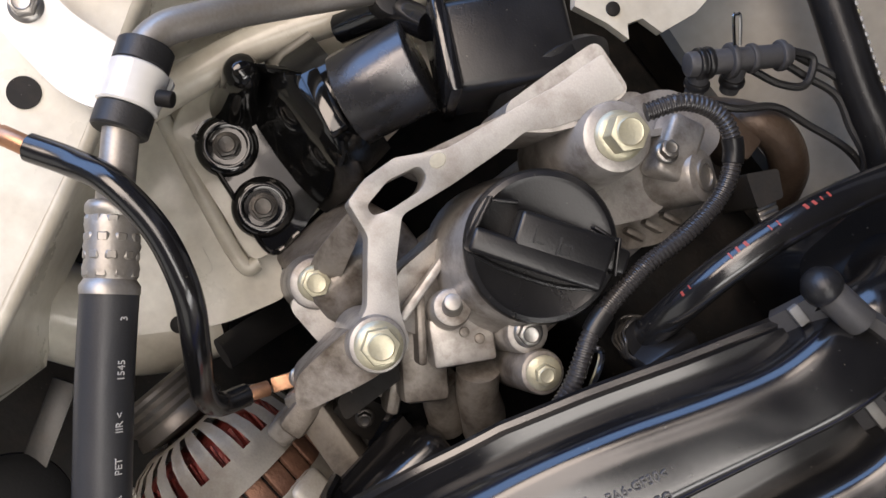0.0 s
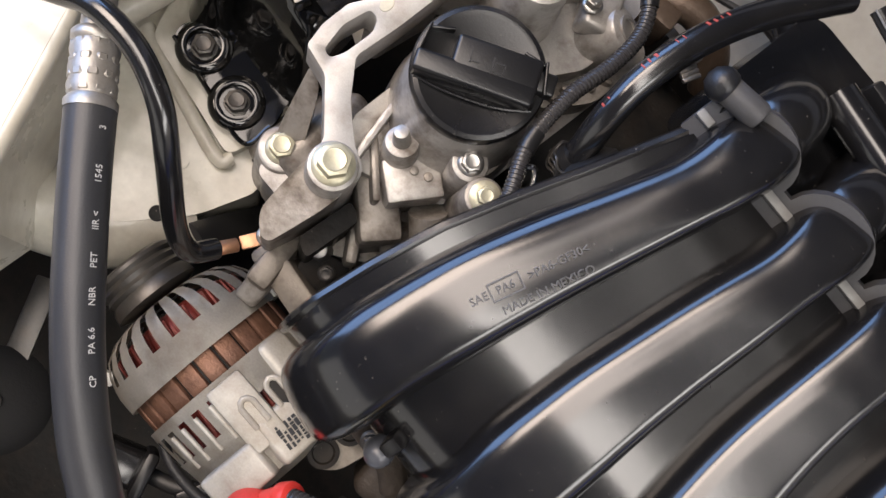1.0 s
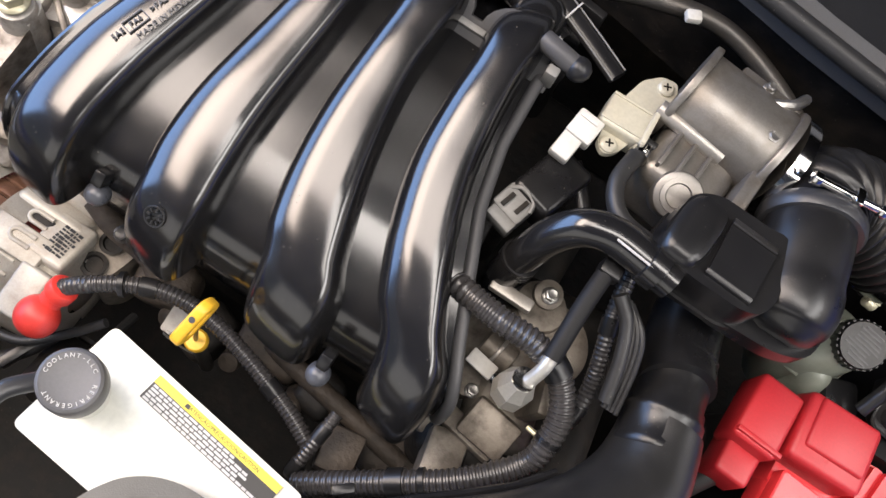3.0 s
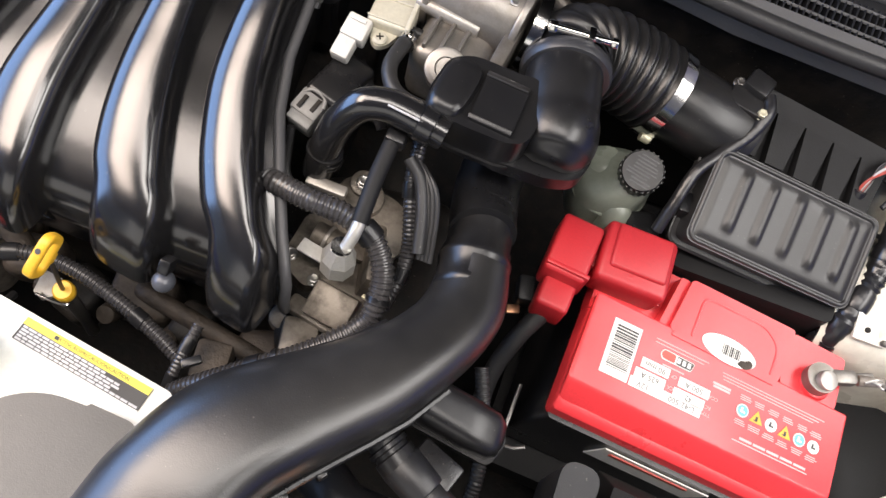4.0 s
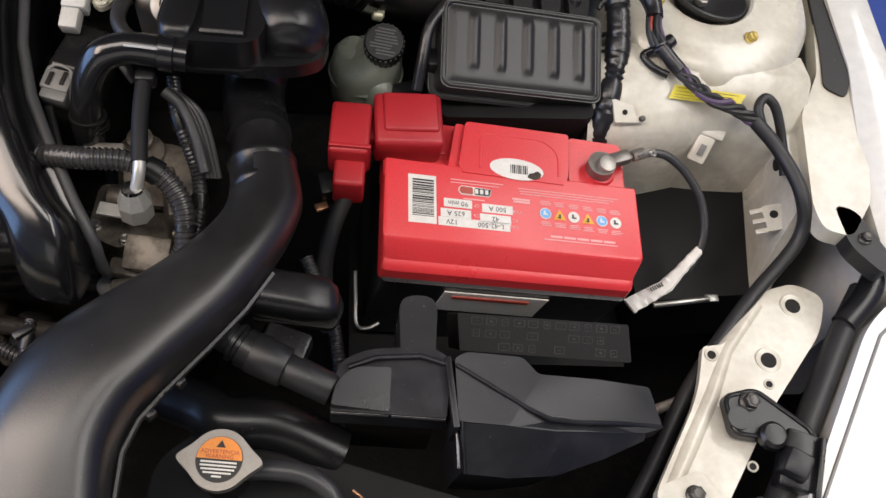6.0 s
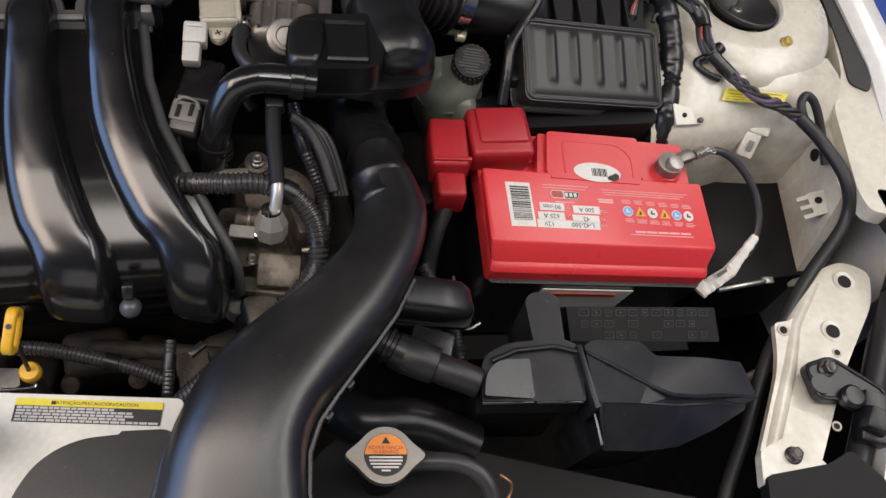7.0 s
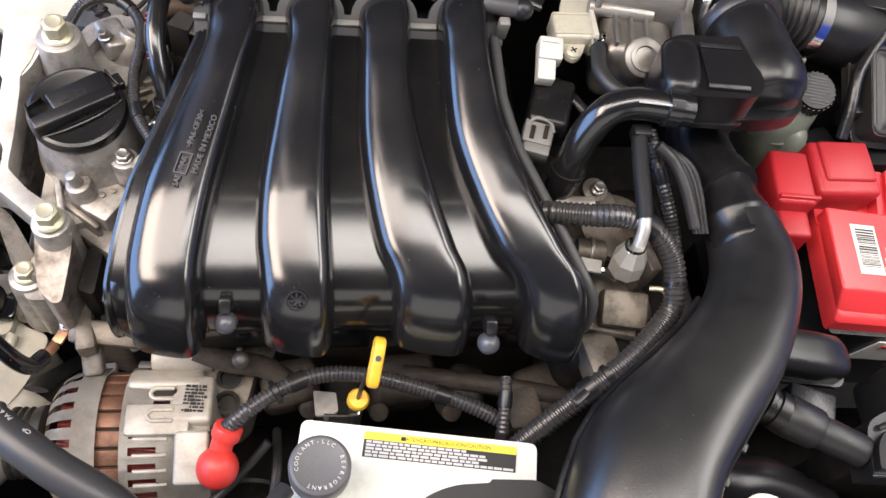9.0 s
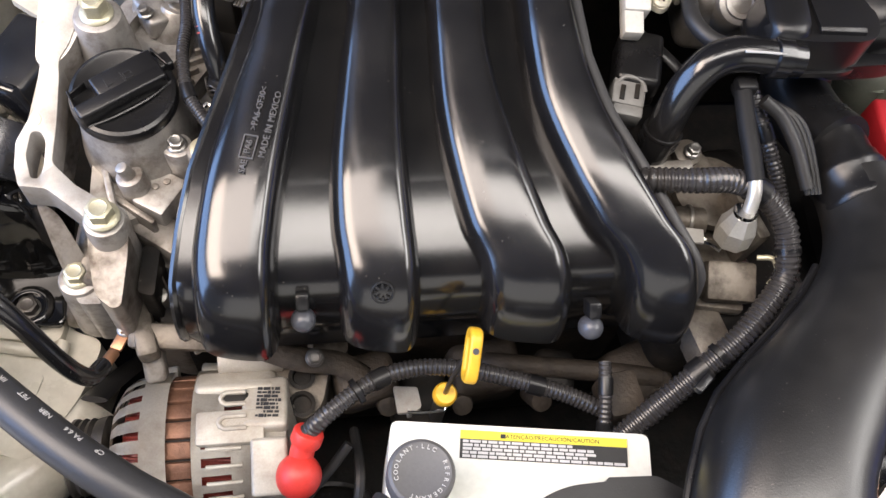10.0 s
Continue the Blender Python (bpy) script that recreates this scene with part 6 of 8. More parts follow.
bolt((0.618, 0.318, 0.958), (0, -0.1, 1), 0.009, STEEL, parent=throttle)
part("groove", box((0.580, 0.316, 0.9375), (0.056, 0.004, 0.005), (0, 0, -6), 0.0006), GRIME_SHADE, throttle, "dark joint line")
part("top_plate", box((0.600, 0.346, 0.9515), (0.042, 0.030, 0.006), (0, 0, -6), 0.002), DULL_ALU2, throttle)
for bx, by in ((0.585, 0.339), (0.614, 0.336), (0.602, 0.356)):
    bolt((bx, by, 0.9545), (0, 0, 1), 0.0065, STEEL, parent=throttle)
part("barrel_ring", rod((0.627, 0.3255, 0.93), (0.633, 0.3247, 0.93), 0.0395, 0.0395, 0.0015, 44), DULL_ALU2, throttle)
part("barrel_ring", rod((0.553, 0.3353, 0.93), (0.559, 0.3345, 0.93), 0.0380, 0.0380, 0.0015, 44), DULL_ALU2, throttle)
for k in range(3):
    part("rib", box((0.566 + 0.013 * k, 0.285, 0.9375), (0.003, 0.04, 0.006), (0, 0, -6), 0.0008), DULL_ALU2, throttle)
part("linkage", tube([(0.60, 0.34, 0.955), (0.62, 0.35, 0.96), (0.63, 0.37, 0.95)], 0.004, 8), STEEL, throttle)

valve = thing("purge_valve", "cream solenoid valve with a white connector", "solenoid valve", (0.535, 0.29, 0.91))
part("body", box((0.5315, 0.2865, 0.9255), (0.036, 0.028, 0.022), (0, 0, 2), 0.003, 3), CREAM_PLASTIC, valve)
part("bracket", prism(rounded([(0.521, 0.300), (0.526, 0.321), (0.537, 0.333), (0.549, 0.335), (0.553, 0.324), (0.549, 0.300)], 0.004), 0.927, 0.932, 0.001), CREAM_PLASTIC, valve, "pale zinc bracket ear")
part("bracket", prism(rounded([(0.520, 0.276), (0.5215, 0.261), (0.529, 0.2555), (0.5365, 0.261), (0.542, 0.276)], 0.004), 0.922, 0.927, 0.001), CREAM_PLASTIC, valve, "pale zinc bracket ear")
part("flange", box((0.547, 0.2865, 0.9275), (0.004, 0.030, 0.026), (0, 0, 2), 0.001), CREAM_PLASTIC, valve)
for off in (-0.0105, 0.0105):
    part("body_rib", box((0.5305, 0.2865 + off, 0.9370), (0.034, 0.0022, 0.0016), (0, 0, 2), 0.0006), CREAM_PLASTIC, valve)
part("spigot", rod((0.549, 0.281, 0.928), (0.562, 0.281, 0.928), 0.0045), RUBBER, valve)
for bx, by, bz in ((0.543, 0.325, 0.932), (0.529, 0.2635, 0.927)):
    part("screw", lathe([(0, 0), (0.0062, 0), (0.0062, 0.002), (0.0045, 0.0036), (0, 0.0036)], Matrix.Translation((bx, by, bz)), 20), CREAM_PLASTIC, valve, "domed cross-head screw")
    part("cross", merge(box((bx, by, bz + 0.0037), (0.006, 0.0012, 0.0006), (0, 0, 25), 0), box((bx, by, bz + 0.0037), (0.0012, 0.006, 0.0006), (0, 0, 25), 0)), GRIME_SHADE, valve)
plugw = part("connector", merge(box((0.5095, 0.2640, 0.9265), (0.020, 0.020, 0.016), (15, 0, -6), 0.002), box((0.5055, 0.2480, 0.9205), (0.015, 0.020, 0.014), (15, 0, -6), 0.002)), WHITE_PLASTIC, valve, "white plastic connector")
part("connector_rib", box((0.509, 0.267, 0.9362), (0.014, 0.003, 0.002), (15, 0, -6), 0.0005), WHITE_PLASTIC, plugw)
solo("vacuum_hose", tube([(0.5505, 0.276, 0.930), (0.5485, 0.261, 0.933), (0.5465, 0.240, 0.934), (0.5535, 0.224, 0.934), (0.566, 0.2155, 0.934), (0.590, 0.213, 0.934)], 0.0062, 14), RUBBER, "thin black vacuum hose bending under the throttle body", "hose")
cl = thing("hose_clamp", "small bright spring hose clamp", "hose clamp", (0.549, 0.276, 0.93))
part("band", lathe([(0.0062, 0), (0.0078, 0), (0.0078, 0.006), (0.0062, 0.006)], axis((0.5505, 0.270, 0.931), (0.5495, 0.26, 0.933)), 20), CHROME, cl)
part("ear", box((0.552, 0.269, 0.940), (0.003, 0.004, 0.006), bevel=0.0006), CHROME, cl)

hose = thing("coolant_hose", "shiny black rubber coolant hose with a right-angle bend", "hose", (0.53, 0.18, 0.9))
part("hose", tube([(0.608, 0.192, 0.946), (0.586, 0.194, 0.948), (0.562, 0.196, 0.948), (0.543, 0.192, 0.943), (0.530, 0.184, 0.925), (0.524, 0.176, 0.905), (0.521, 0.170, 0.885), (0.519, 0.167, 0.865)], 0.0128, 22), GLOSS_BLACK, hose)
part("collar", lathe([(0.0128, 0), (0.0150, 0.001), (0.0150, 0.012), (0.0128, 0.013)], axis((0.586, 0.194, 0.948), (0.610, 0.192, 0.946)), 26), GLOSS_BLACK, hose)
for d in (0.0, 0.007, 0.012):
    part("clip_ring", lathe([(0.0128, 0), (0.0148, 0.0006), (0.0148, 0.0026), (0.0128, 0.0032)], axis((0.5225, 0.173, 0.893 - d), (0.521, 0.170, 0.88 - d)), 26), MATT_BLACK, hose)
part("pipe_end", box((0.532, 0.155, 0.868), (0.034, 0.010, 0.008), (0, 0, 0), 0.002), CLEAN_ALU, hose)
part("white_seam", tube([(0.562, 0.189, 0.9595), (0.575, 0.187, 0.9605), (0.59, 0.186, 0.9595)], 0.0009, 6), PRINT_GREY, hose)

coil = thing("sensor_plug", "grey sensor connector on a black housing", "connector", (0.5, 0.21, 0.88))
part("housing", box((0.512, 0.228, 0.896), (0.034, 0.05, 0.03), (0, 0, -16), 0.005, 3), MATT_BLACK, coil)
part("plug", box((0.4985, 0.2, 0.897), (0.025, 0.022, 0.018), (10, 0, -16), 0.003), GREY_PLASTIC, coil, "grey plastic plug")
part("plug_face", box((0.496, 0.187, 0.893), (0.022, 0.010, 0.018), (10, 0, -16), 0.002), GREY_PLASTIC, coil)
for dx in (-0.006, 0.005):
    part("slot", box((0.4985 + dx, 0.1975, 0.9065), (0.0035, 0.012, 0.0015), (10, 0, -16), 0.0004), GRIME_SHADE, coil)
part("latch", tube([(0.489, 0.206, 0.905), (0.497, 0.209, 0.9095), (0.508, 0.205, 0.908), (0.51, 0.197, 0.906)], 0.0016, 8), GREY_PLASTIC, coil)
part("lead", tube([(0.490, 0.182, 0.89), (0.492, 0.172, 0.875), (0.495, 0.160, 0.86), (0.505, 0.15, 0.85)], 0.0035, 8), RUBBER, coil)
solo("wire_strap", tube([(0.518, 0.252, 0.905), (0.54, 0.228, 0.900), (0.556, 0.21, 0.89)], 0.005, 10, squash=0.5), MATT_BLACK, "flat black strap beside the sensor", "strap")

# resonator box with its elbow and the ribbed hose
reso = thing("air_resonator", "glossy black plastic air resonator box with an elbow", "air duct", (0.65, 0.24, 0.93))
base = rounded([(0.5835, 0.214), (0.592, 0.199), (0.612, 0.1945), (0.650, 0.194), (0.662, 0.198), (0.668, 0.212), (0.664, 0.252), (0.655, 0.258), (0.645, 0.256), (0.606, 0.257), (0.589, 0.247)], 0.010, 5)
part("box", prism(base, 0.926, 0.9615, 0.0075, 4), BOX_BLACK, reso)
part("nose_tray", prism(rounded([(0.640, 0.1945), (0.690, 0.1965), (0.713, 0.205), (0.719, 0.230), (0.705, 0.254), (0.645, 0.252)], 0.010, 4), 0.918, 0.933, 0.004, 3), BOX_BLACK, reso)
part("rim", prism([(x + (x - 0.655) * 0.025, y + (y - 0.24) * 0.05) for x, y in base], 0.9255, 0.9300, 0.0015), BOX_BLACK, reso)
part("raised_lobe", loft([oval(c, (1, -0.1, 0), (0.12, 1, 0), w, d, 3.6, 36) for c, w, d in (((0.6015, 0.2235, 0.954), 0.032, 0.054), ((0.6015, 0.2235, 0.9615), 0.030, 0.052), ((0.602, 0.224, 0.9655), 0.026, 0.047), ((0.602, 0.224, 0.9672), 0.018, 0.038))]), BOX_BLACK, reso)
part("panel", prism([(0.6195, 0.201), (0.652, 0.199), (0.654, 0.243), (0.6195, 0.245)], 0.955, 0.9645, 0.0012, 2), BOX_BLACK, reso)
part("step", box((0.6365, 0.2425, 0.9650), (0.034, 0.0060, 0.0022), (-24, 0, -3), 0.0008), LID_BLACK, reso)
part("step", box((0.6350, 0.2020, 0.9650), (0.034, 0.0036, 0.0018), (24, 0, -3), 0.0006), LID_BLACK, reso)
bend = ((0.671, 0.325, 0.930, 0.030), (0.6735, 0.300, 0.938, 0.030), (0.677, 0.275, 0.9405, 0.031), (0.681, 0.250, 0.938, 0.032), (0.684, 0.238, 0.937, 0.033), (0.6855, 0.227, 0.935, 0.0325), (0.6865, 0.218, 0.933, 0.029), (0.687, 0.211, 0.932, 0.0225), (0.687, 0.207, 0.931, 0.012))
bend = smoothly(bend, 5)
part("elbow", sweep([Vector(p[:3]) for p in bend], [p[3] for p in bend], 36), BOX_BLACK, reso)
part("elbow_lip", lathe([(0.0300, 0), (0.0350, 0.0006), (0.0368, 0.004), (0.0368, 0.010), (0.0350, 0.013), (0.0300, 0.014)], axis((0.6765, 0.284, 0.9385), (0.6715, 0.315, 0.9345)), 48), HOSE_GREY, reso, "thick rubber lip of the hose")
line = even(glide([(0.673, 0.303, 0.936), (0.675, 0.316, 0.934), (0.688, 0.328, 0.929), (0.712, 0.335, 0.921), (0.742, 0.338, 0.910), (0.758, 0.3388, 0.903)], 10), 0.00125)
wave = (1.0, 1.0, 0.98, 0.93, 0.9, 0.9, 0.93, 0.98)
part("ribbed_hose", sweep(line, [(0.0365 + 0.003 * min(1.0, i / 40)) * wave[i % 8] for i in range(len(line))], 36), HOSE_BLACK, reso, "ribbed black rubber air hose")
for p, q, r, w in (((0.632, 0.325, 0.93), (0.66, 0.326, 0.926), 0.0385, 0.010), ((0.752, 0.3385, 0.9055), (0.775, 0.339, 0.897), 0.0405, 0.012)):
    band = part("clamp_band", lathe([(r - 0.002, 0), (r, 0), (r, w), (r - 0.002, w)], axis(p, q), 48), CHROME, reso, "bright steel hose clamp")
part("clamp_screw", merge(rod((0.655, 0.300, 0.9735), (0.698, 0.3055, 0.9735), 0.0030), box((0.682, 0.3035, 0.9735), (0.006, 0.012, 0.010), (0, 0, 8), 0.001), hexagon(0.0055, 0.006, axis((0.655, 0.300, 0.9735), (0.643, 0.298, 0.9735))), hexagon(0.0048, 0.005, axis((0.698, 0.3055, 0.9735), (0.71, 0.307, 0.9735)))), CHROME, reso, "bright clamp screw")
part("clamp_screw", merge(rod((0.757, 0.303, 0.884), (0.766, 0.303, 0.882), 0.005), box((0.762, 0.306, 0.884), (0.012, 0.008, 0.008), (0, 0, 0), 0.001)), ZINC, reso, "bright clamp screw")
part("tube", rod((0.763, 0.3388, 0.901), (0.842, 0.336, 0.884), 0.0355, 0.0355, 0.003, 40), MATT_BLACK, reso, "smooth black air meter tube")
maf = thing("air_flow_sensor", "black air flow sensor clipped on the intake tube", "sensor", (0.84, 0.345, 0.91))
part("base", box((0.828, 0.346, 0.921), (0.034, 0.024, 0.010), (0, 0, -12), 0.002), MATT_BLACK, maf)
part("plug", box((0.832, 0.362, 0.926), (0.022, 0.022, 0.014), (0, 0, -20), 0.003), MATT_BLACK, maf)
bolt((0.840, 0.336, 0.924), (0, -0.2, 1), 0.007, ZINC, parent=maf)
bolt((0.816, 0.359, 0.924), (0, -0.2, 1), 0.007, DARK_STEEL, parent=maf)
solo("sensor_lead", tube([(0.843, 0.356, 0.926), (0.846, 0.34, 0.924), (0.838, 0.32, 0.913), (0.822, 0.300, 0.902), (0.808, 0.28, 0.895), (0.802, 0.255, 0.88), (0.798, 0.235, 0.86)], 0.0054, 12), TAPE, "taped black sensor lead beside the air box", "cable")

# fitting beside the manifold: pressure port with a lead
port = thing("pressure_fitting", "grey cylindrical fitting with a bent lead", "fitting", (0.565, 0.095, 0.85))
part("body", lathe([(0, 0), (0.0125, 0), (0.0140, 0.002), (0.0140, 0.016), (0.0115, 0.022), (0.009, 0.029), (0, 0.030)], axis((0.5655, 0.095, 0.864), (0.566, 0.101, 0.895)), 8), PLATED, port, "grey faceted metal body", 18)
part("ring", lathe([(0.006, 0), (0.0085, 0), (0.0085, 0.003), (0.006, 0.003)], axis((0.566, 0.1005, 0.892), (0.566, 0.103, 0.9)), 20), CHROME, port)
part("spigot", tube([(0.5672, 0.0985, 0.886), (0.5690, 0.1015, 0.893), (0.5715, 0.110, 0.902), (0.5722, 0.119, 0.9075)], 0.0050, 14), PLATED, port, "bright bent metal spigot")
part("sheath", tube([(0.5722, 0.118, 0.907), (0.5715, 0.135, 0.914), (0.571, 0.156, 0.920), (0.572, 0.188, 0.928)], 0.0065, 16), TRAY_BLACK, port, "black rubber sheath")
part("sheath_clip", box((0.5735, 0.184, 0.927), (0.016, 0.012, 0.014), (0, 0, 0), 0.003), MATT_BLACK, port)
part("lead", tube([(0.588, 0.176, 0.922), (0.602, 0.165, 0.915), (0.612, 0.145, 0.905), (0.62, 0.12, 0.89)], 0.005, 10), RUBBER, port)
for k in range(4):
    solo("taped_wire", tube([(0.59 + 0.003 * k, 0.178, 0.922 - 0.002 * k), (0.603 + 0.004 * k, 0.166 - 0.001 * k, 0.915), (0.613 + 0.0035 * k, 0.146, 0.905), (0.622 + 0.003 * k, 0.118, 0.885)], 0.0022, 8), RUBBER, "thin black wire in a bundle", "wire", "wire bundle")
gear = thing("gearbox_housing", "dirty cast gearbox housing beside the manifold", "gearbox", (0.57, 0.1, 0.7))
# Near-black case: shade of the deep gap is part of its colour.
part("case", box((0.585, 0.13, 0.745), (0.13, 0.17, 0.12), (0, 0, 8), 0.02, 4), GRIME_SHADE, gear)
part("case_lobe", box((0.572, 0.105, 0.80), (0.055, 0.075, 0.05), (0, 8, 12), 0.014, 4), GEAR_ALU, gear)
part("case_lobe", rod((0.556, 0.165, 0.80), (0.557, 0.17, 0.848), 0.026, 0.021, 0.005), GEAR_ALU, gear)
part("flange", lathe([(0, 0), (0.03, 0), (0.032, 0.003), (0.032, 0.01), (0.02, 0.014), (0, 0.014)], axis((0.575, 0.15, 0.83), (0.577, 0.15, 0.86)), 36), GEAR_ALU, gear)
part("bracket", box((0.571, 0.075, 0.833), (0.038, 0.030, 0.018), (20, 0, -8), 0.003), GEAR_ALU, gear)
part("hook", tube([(0.592, 0.088, 0.846), (0.602, 0.084, 0.85), (0.604, 0.074, 0.845), (0.598, 0.068, 0.84)], 0.0022, 8), ZINC, gear)
part("pipe_stub", rod((0.535, 0.125, 0.842), (0.56, 0.122, 0.842), 0.011, 0.011, 0.002), GEAR_ALU, gear)
part("pipe_ring", rod((0.546, 0.124, 0.842), (0.549, 0.1235, 0.842), 0.0125, segs=24), CLEAN_ALU, gear)
part("tag", box((0.541, 0.106, 0.852), (0.022, 0.012, 0.003), (0, 0, -10), 0.001), WHITE_PLASTIC, gear, "white paint tag")
part("pin", tube([(0.55, 0.104, 0.85), (0.558, 0.100, 0.85), (0.564, 0.095, 0.848)], 0.003, 8), CHROME, gear)
part("lug", box((0.556, 0.045, 0.80), (0.03, 0.04, 0.03), (0, 0, 12), 0.004), GEAR_ALU, gear)
part("boss", lathe([(0, 0), (0.011, 0), (0.011, 0.007), (0.006, 0.009), (0, 0.009)], axis((0.556, 0.178, 0.848), (0.557, 0.175, 0.87)), 26), GEAR_ALU, gear)
bolt((0.557, 0.1745, 0.860), (0, -0.1, 1), 0.009, STEEL, parent=gear)
part("side_cover", prism(rounded([(0.515, 0.10), (0.545, 0.085), (0.56, 0.11), (0.545, 0.15), (0.52, 0.15)], 0.008), 0.78, 0.822, 0.004, 3), GEAR_ALU, gear)
bolt((0.522, 0.108, 0.822), (0, 0, 1), 0.008, STEEL, parent=gear)
bolt((0.548, 0.094, 0.822), (0, 0, 1), 0.008, STEEL, parent=gear)
part("upright", box((0.586, 0.120, 0.842), (0.012, 0.05, 0.04), (0, 10, 14), 0.003), GEAR_ALU, gear)
part("ledge", box((0.561, 0.068, 0.815), (0.05, 0.016, 0.012), (0, 0, -10), 0.003), GEAR_ALU, gear)
part("drain_boss", rod((0.531, 0.07, 0.77), (0.533, 0.062, 0.80), 0.012, 0.010, 0.003), GEAR_ALU, gear)

# rear left: hose with red marks, conduits, dark rail
heater = thing("heater_hose", "shiny black heater hose with red printed marks", "hose", (0.2, 0.28, 0.9))
HP = [(0.2055, 0.231, 0.872), (0.204, 0.238, 0.888), (0.199, 0.252, 0.905), (0.196, 0.272, 0.918), (0.198, 0.30, 0.925), (0.205, 0.33, 0.927), (0.216, 0.36, 0.925), (0.235, 0.40, 0.92)]
part("hose", tube(HP, 0.0082, 18), GLOSS_BLACK, heater)
for k in range(4):
    part("clip_ring", lathe([(0.0085, 0), (0.0105, 0.0004), (0.0105, 0.002), (0.0085, 0.0026)], axis((0.2055, 0.231, 0.872 + 0.004 * k), (0.205, 0.2345, 0.882 + 0.004 * k)), 22), MATT_BLACK, heater)
    cm = axis((0.2055, 0.2315, 0.8735 + 0.0042 * k), (0.205, 0.235, 0.8835 + 0.0042 * k))
    wavy = [cm @ Vector((0.0113 * math.cos(q * math.pi / 24), 0.0113 * math.sin(q * math.pi / 24), 0.0013 * math.sin(q * math.pi / 4 + k))) for q in range(49)]
    part("clamp_wire", sweep(wavy, 0.0008, 6), DARK_STEEL, heater, "dark spring clamp wire")
hl = even(glide(HP, 10), 0.001)
rr = random.Random(3)
for d, n in ((0.046, 2), (0.070, 3), (0.090, 2), (0.108, 4)):
    for j in range(n):
        i = int(d * 1000) + j * 4
        p, q = hl[i], hl[i + 1]
        x = (q - p).normalized()
        out = (Vector((-0.7, -0.2, 0.7)) - x * Vector((-0.7, -0.2, 0.7)).dot(x)).normalized()
        m = Matrix((x, out.cross(x), out)).transposed().to_4x4()
        m.translation = p + out * 0.0081
        part("red_mark", moved(box((0, rr.uniform(-0.0004, 0.0004), 0), (rr.uniform(0.0006, 0.0017), rr.uniform(0.0020, 0.0034), 0.0004), (0, 0, rr.uniform(-8, 8)), 0), m), LABEL_RED, heater)
conduit([(0.122, 0.303, 0.89), (0.130, 0.32, 0.894), (0.146, 0.33, 0.894), (0.164, 0.326, 0.892), (0.177, 0.308, 0.89), (0.180, 0.282, 0.89), (0.178, 0.25, 0.89), (0.183, 0.218, 0.888), (0.197, 0.192, 0.886), (0.204, 0.176, 0.88)], 0.0047, 0.0024, "thin black corrugated conduit over the timing cover")
solo("small_bracket", box((0.213, 0.235, 0.885), (0.012, 0.03, 0.03), (0, 20, -10), 0.003), DARK_PLASTIC, "dark plastic bracket beside the heater hose", "bracket")
solo("wire_link", tube([(0.188, 0.204, 0.88), (0.196, 0.212, 0.884), (0.206, 0.2, 0.88), (0.212, 0.19, 0.872)], 0.0018, 8), CHROME, "bright thin wire link beside the conduit", "wire")
railf = thing("fuel_rail", "dark grey metal rail with black plugs behind the head", "fuel rail", (0.13, 0.38, 0.85))
RA, RB = Vector((0.121, 0.350, 0.862)), Vector((0.1535, 0.4005, 0.863))
part("rail", rod(RA, RB, 0.0068, 0.0062, 0.002), FLANGE_GREY, railf)
for u, r in ((0.12, 0.0086), (0.2, 0.0086), (0.42, 0.0095), (0.62, 0.0080), (0.9, 0.0085)):
    p = RA.lerp(RB, u)
    part("collar", rod(p - (RB - RA) * 0.03, p + (RB - RA) * 0.03, r, r, 0.001, 20), MATT_BLACK if u < 0.3 else FLANGE_GREY, railf)
for u, q in ((0.16, (0.1375, 0.3505, 0.848)), (0.5, (0.149, 0.3675, 0.848))):
    p, q = RA.lerp(RB, u), Vector(q)
    part("plug", rod(p, q, 0.0060, 0.0052, 0.001, 18), FLANGE_GREY, railf)
    part("plug_ring", rod(p.lerp(q, 0.55), p.lerp(q, 0.75), 0.0070, 0.0070, 0.001, 18), MATT_BLACK, railf)
part("clip_wire", tube([(0.1285, 0.3725, 0.872), (0.117, 0.379, 0.876), (0.1165, 0.3815, 0.876), (0.119, 0.3822, 0.876), (0.1305, 0.375, 0.872)], 0.0009, 6), CHROME, railf, "thin wire clip")
for pts in ([(0.148, 0.384, 0.852), (0.164, 0.392, 0.852), (0.174, 0.404, 0.852), (0.166, 0.417, 0.852), (0.155, 0.409, 0.854)],
            [(0.150, 0.400, 0.852), (0.158, 0.405, 0.847), (0.172, 0.411, 0.846), (0.192, 0.419, 0.846), (0.211, 0.414, 0.846), (0.230, 0.411, 0.844), (0.25, 0.405, 0.83)],
            [(0.154, 0.408, 0.852), (0.168, 0.417, 0.848), (0.180, 0.423, 0.848), (0.193, 0.428, 0.846)],
            [(0.150, 0.360, 0.842), (0.161, 0.369, 0.843), (0.174, 0.387, 0.843), (0.195, 0.397, 0.842), (0.221, 0.407, 0.842), (0.25, 0.415, 0.83)]):
    solo("rear_cable", tube(pts, 0.0023, 8), RUBBER, "thin black cable running behind the head", "cable", "rear cables")
RAIL = [(0.25 + 0.026 * k, 0.408 - 0.0052 * k - 0.0004 * k * k, 0.925) for k in range(11)]
rear = thing("rear_manifold_half", "black plastic rear half of the manifold with moulded ribs", "manifold cover", (0.35, 0.35, 0.85))
part("body", prism(rounded([(0.225, 0.31), (0.48, 0.30), (0.47, 0.37), (0.34, 0.40), (0.23, 0.40)], 0.015), 0.84, 0.895, 0.008, 3), GLOSS_BLACK, rear)
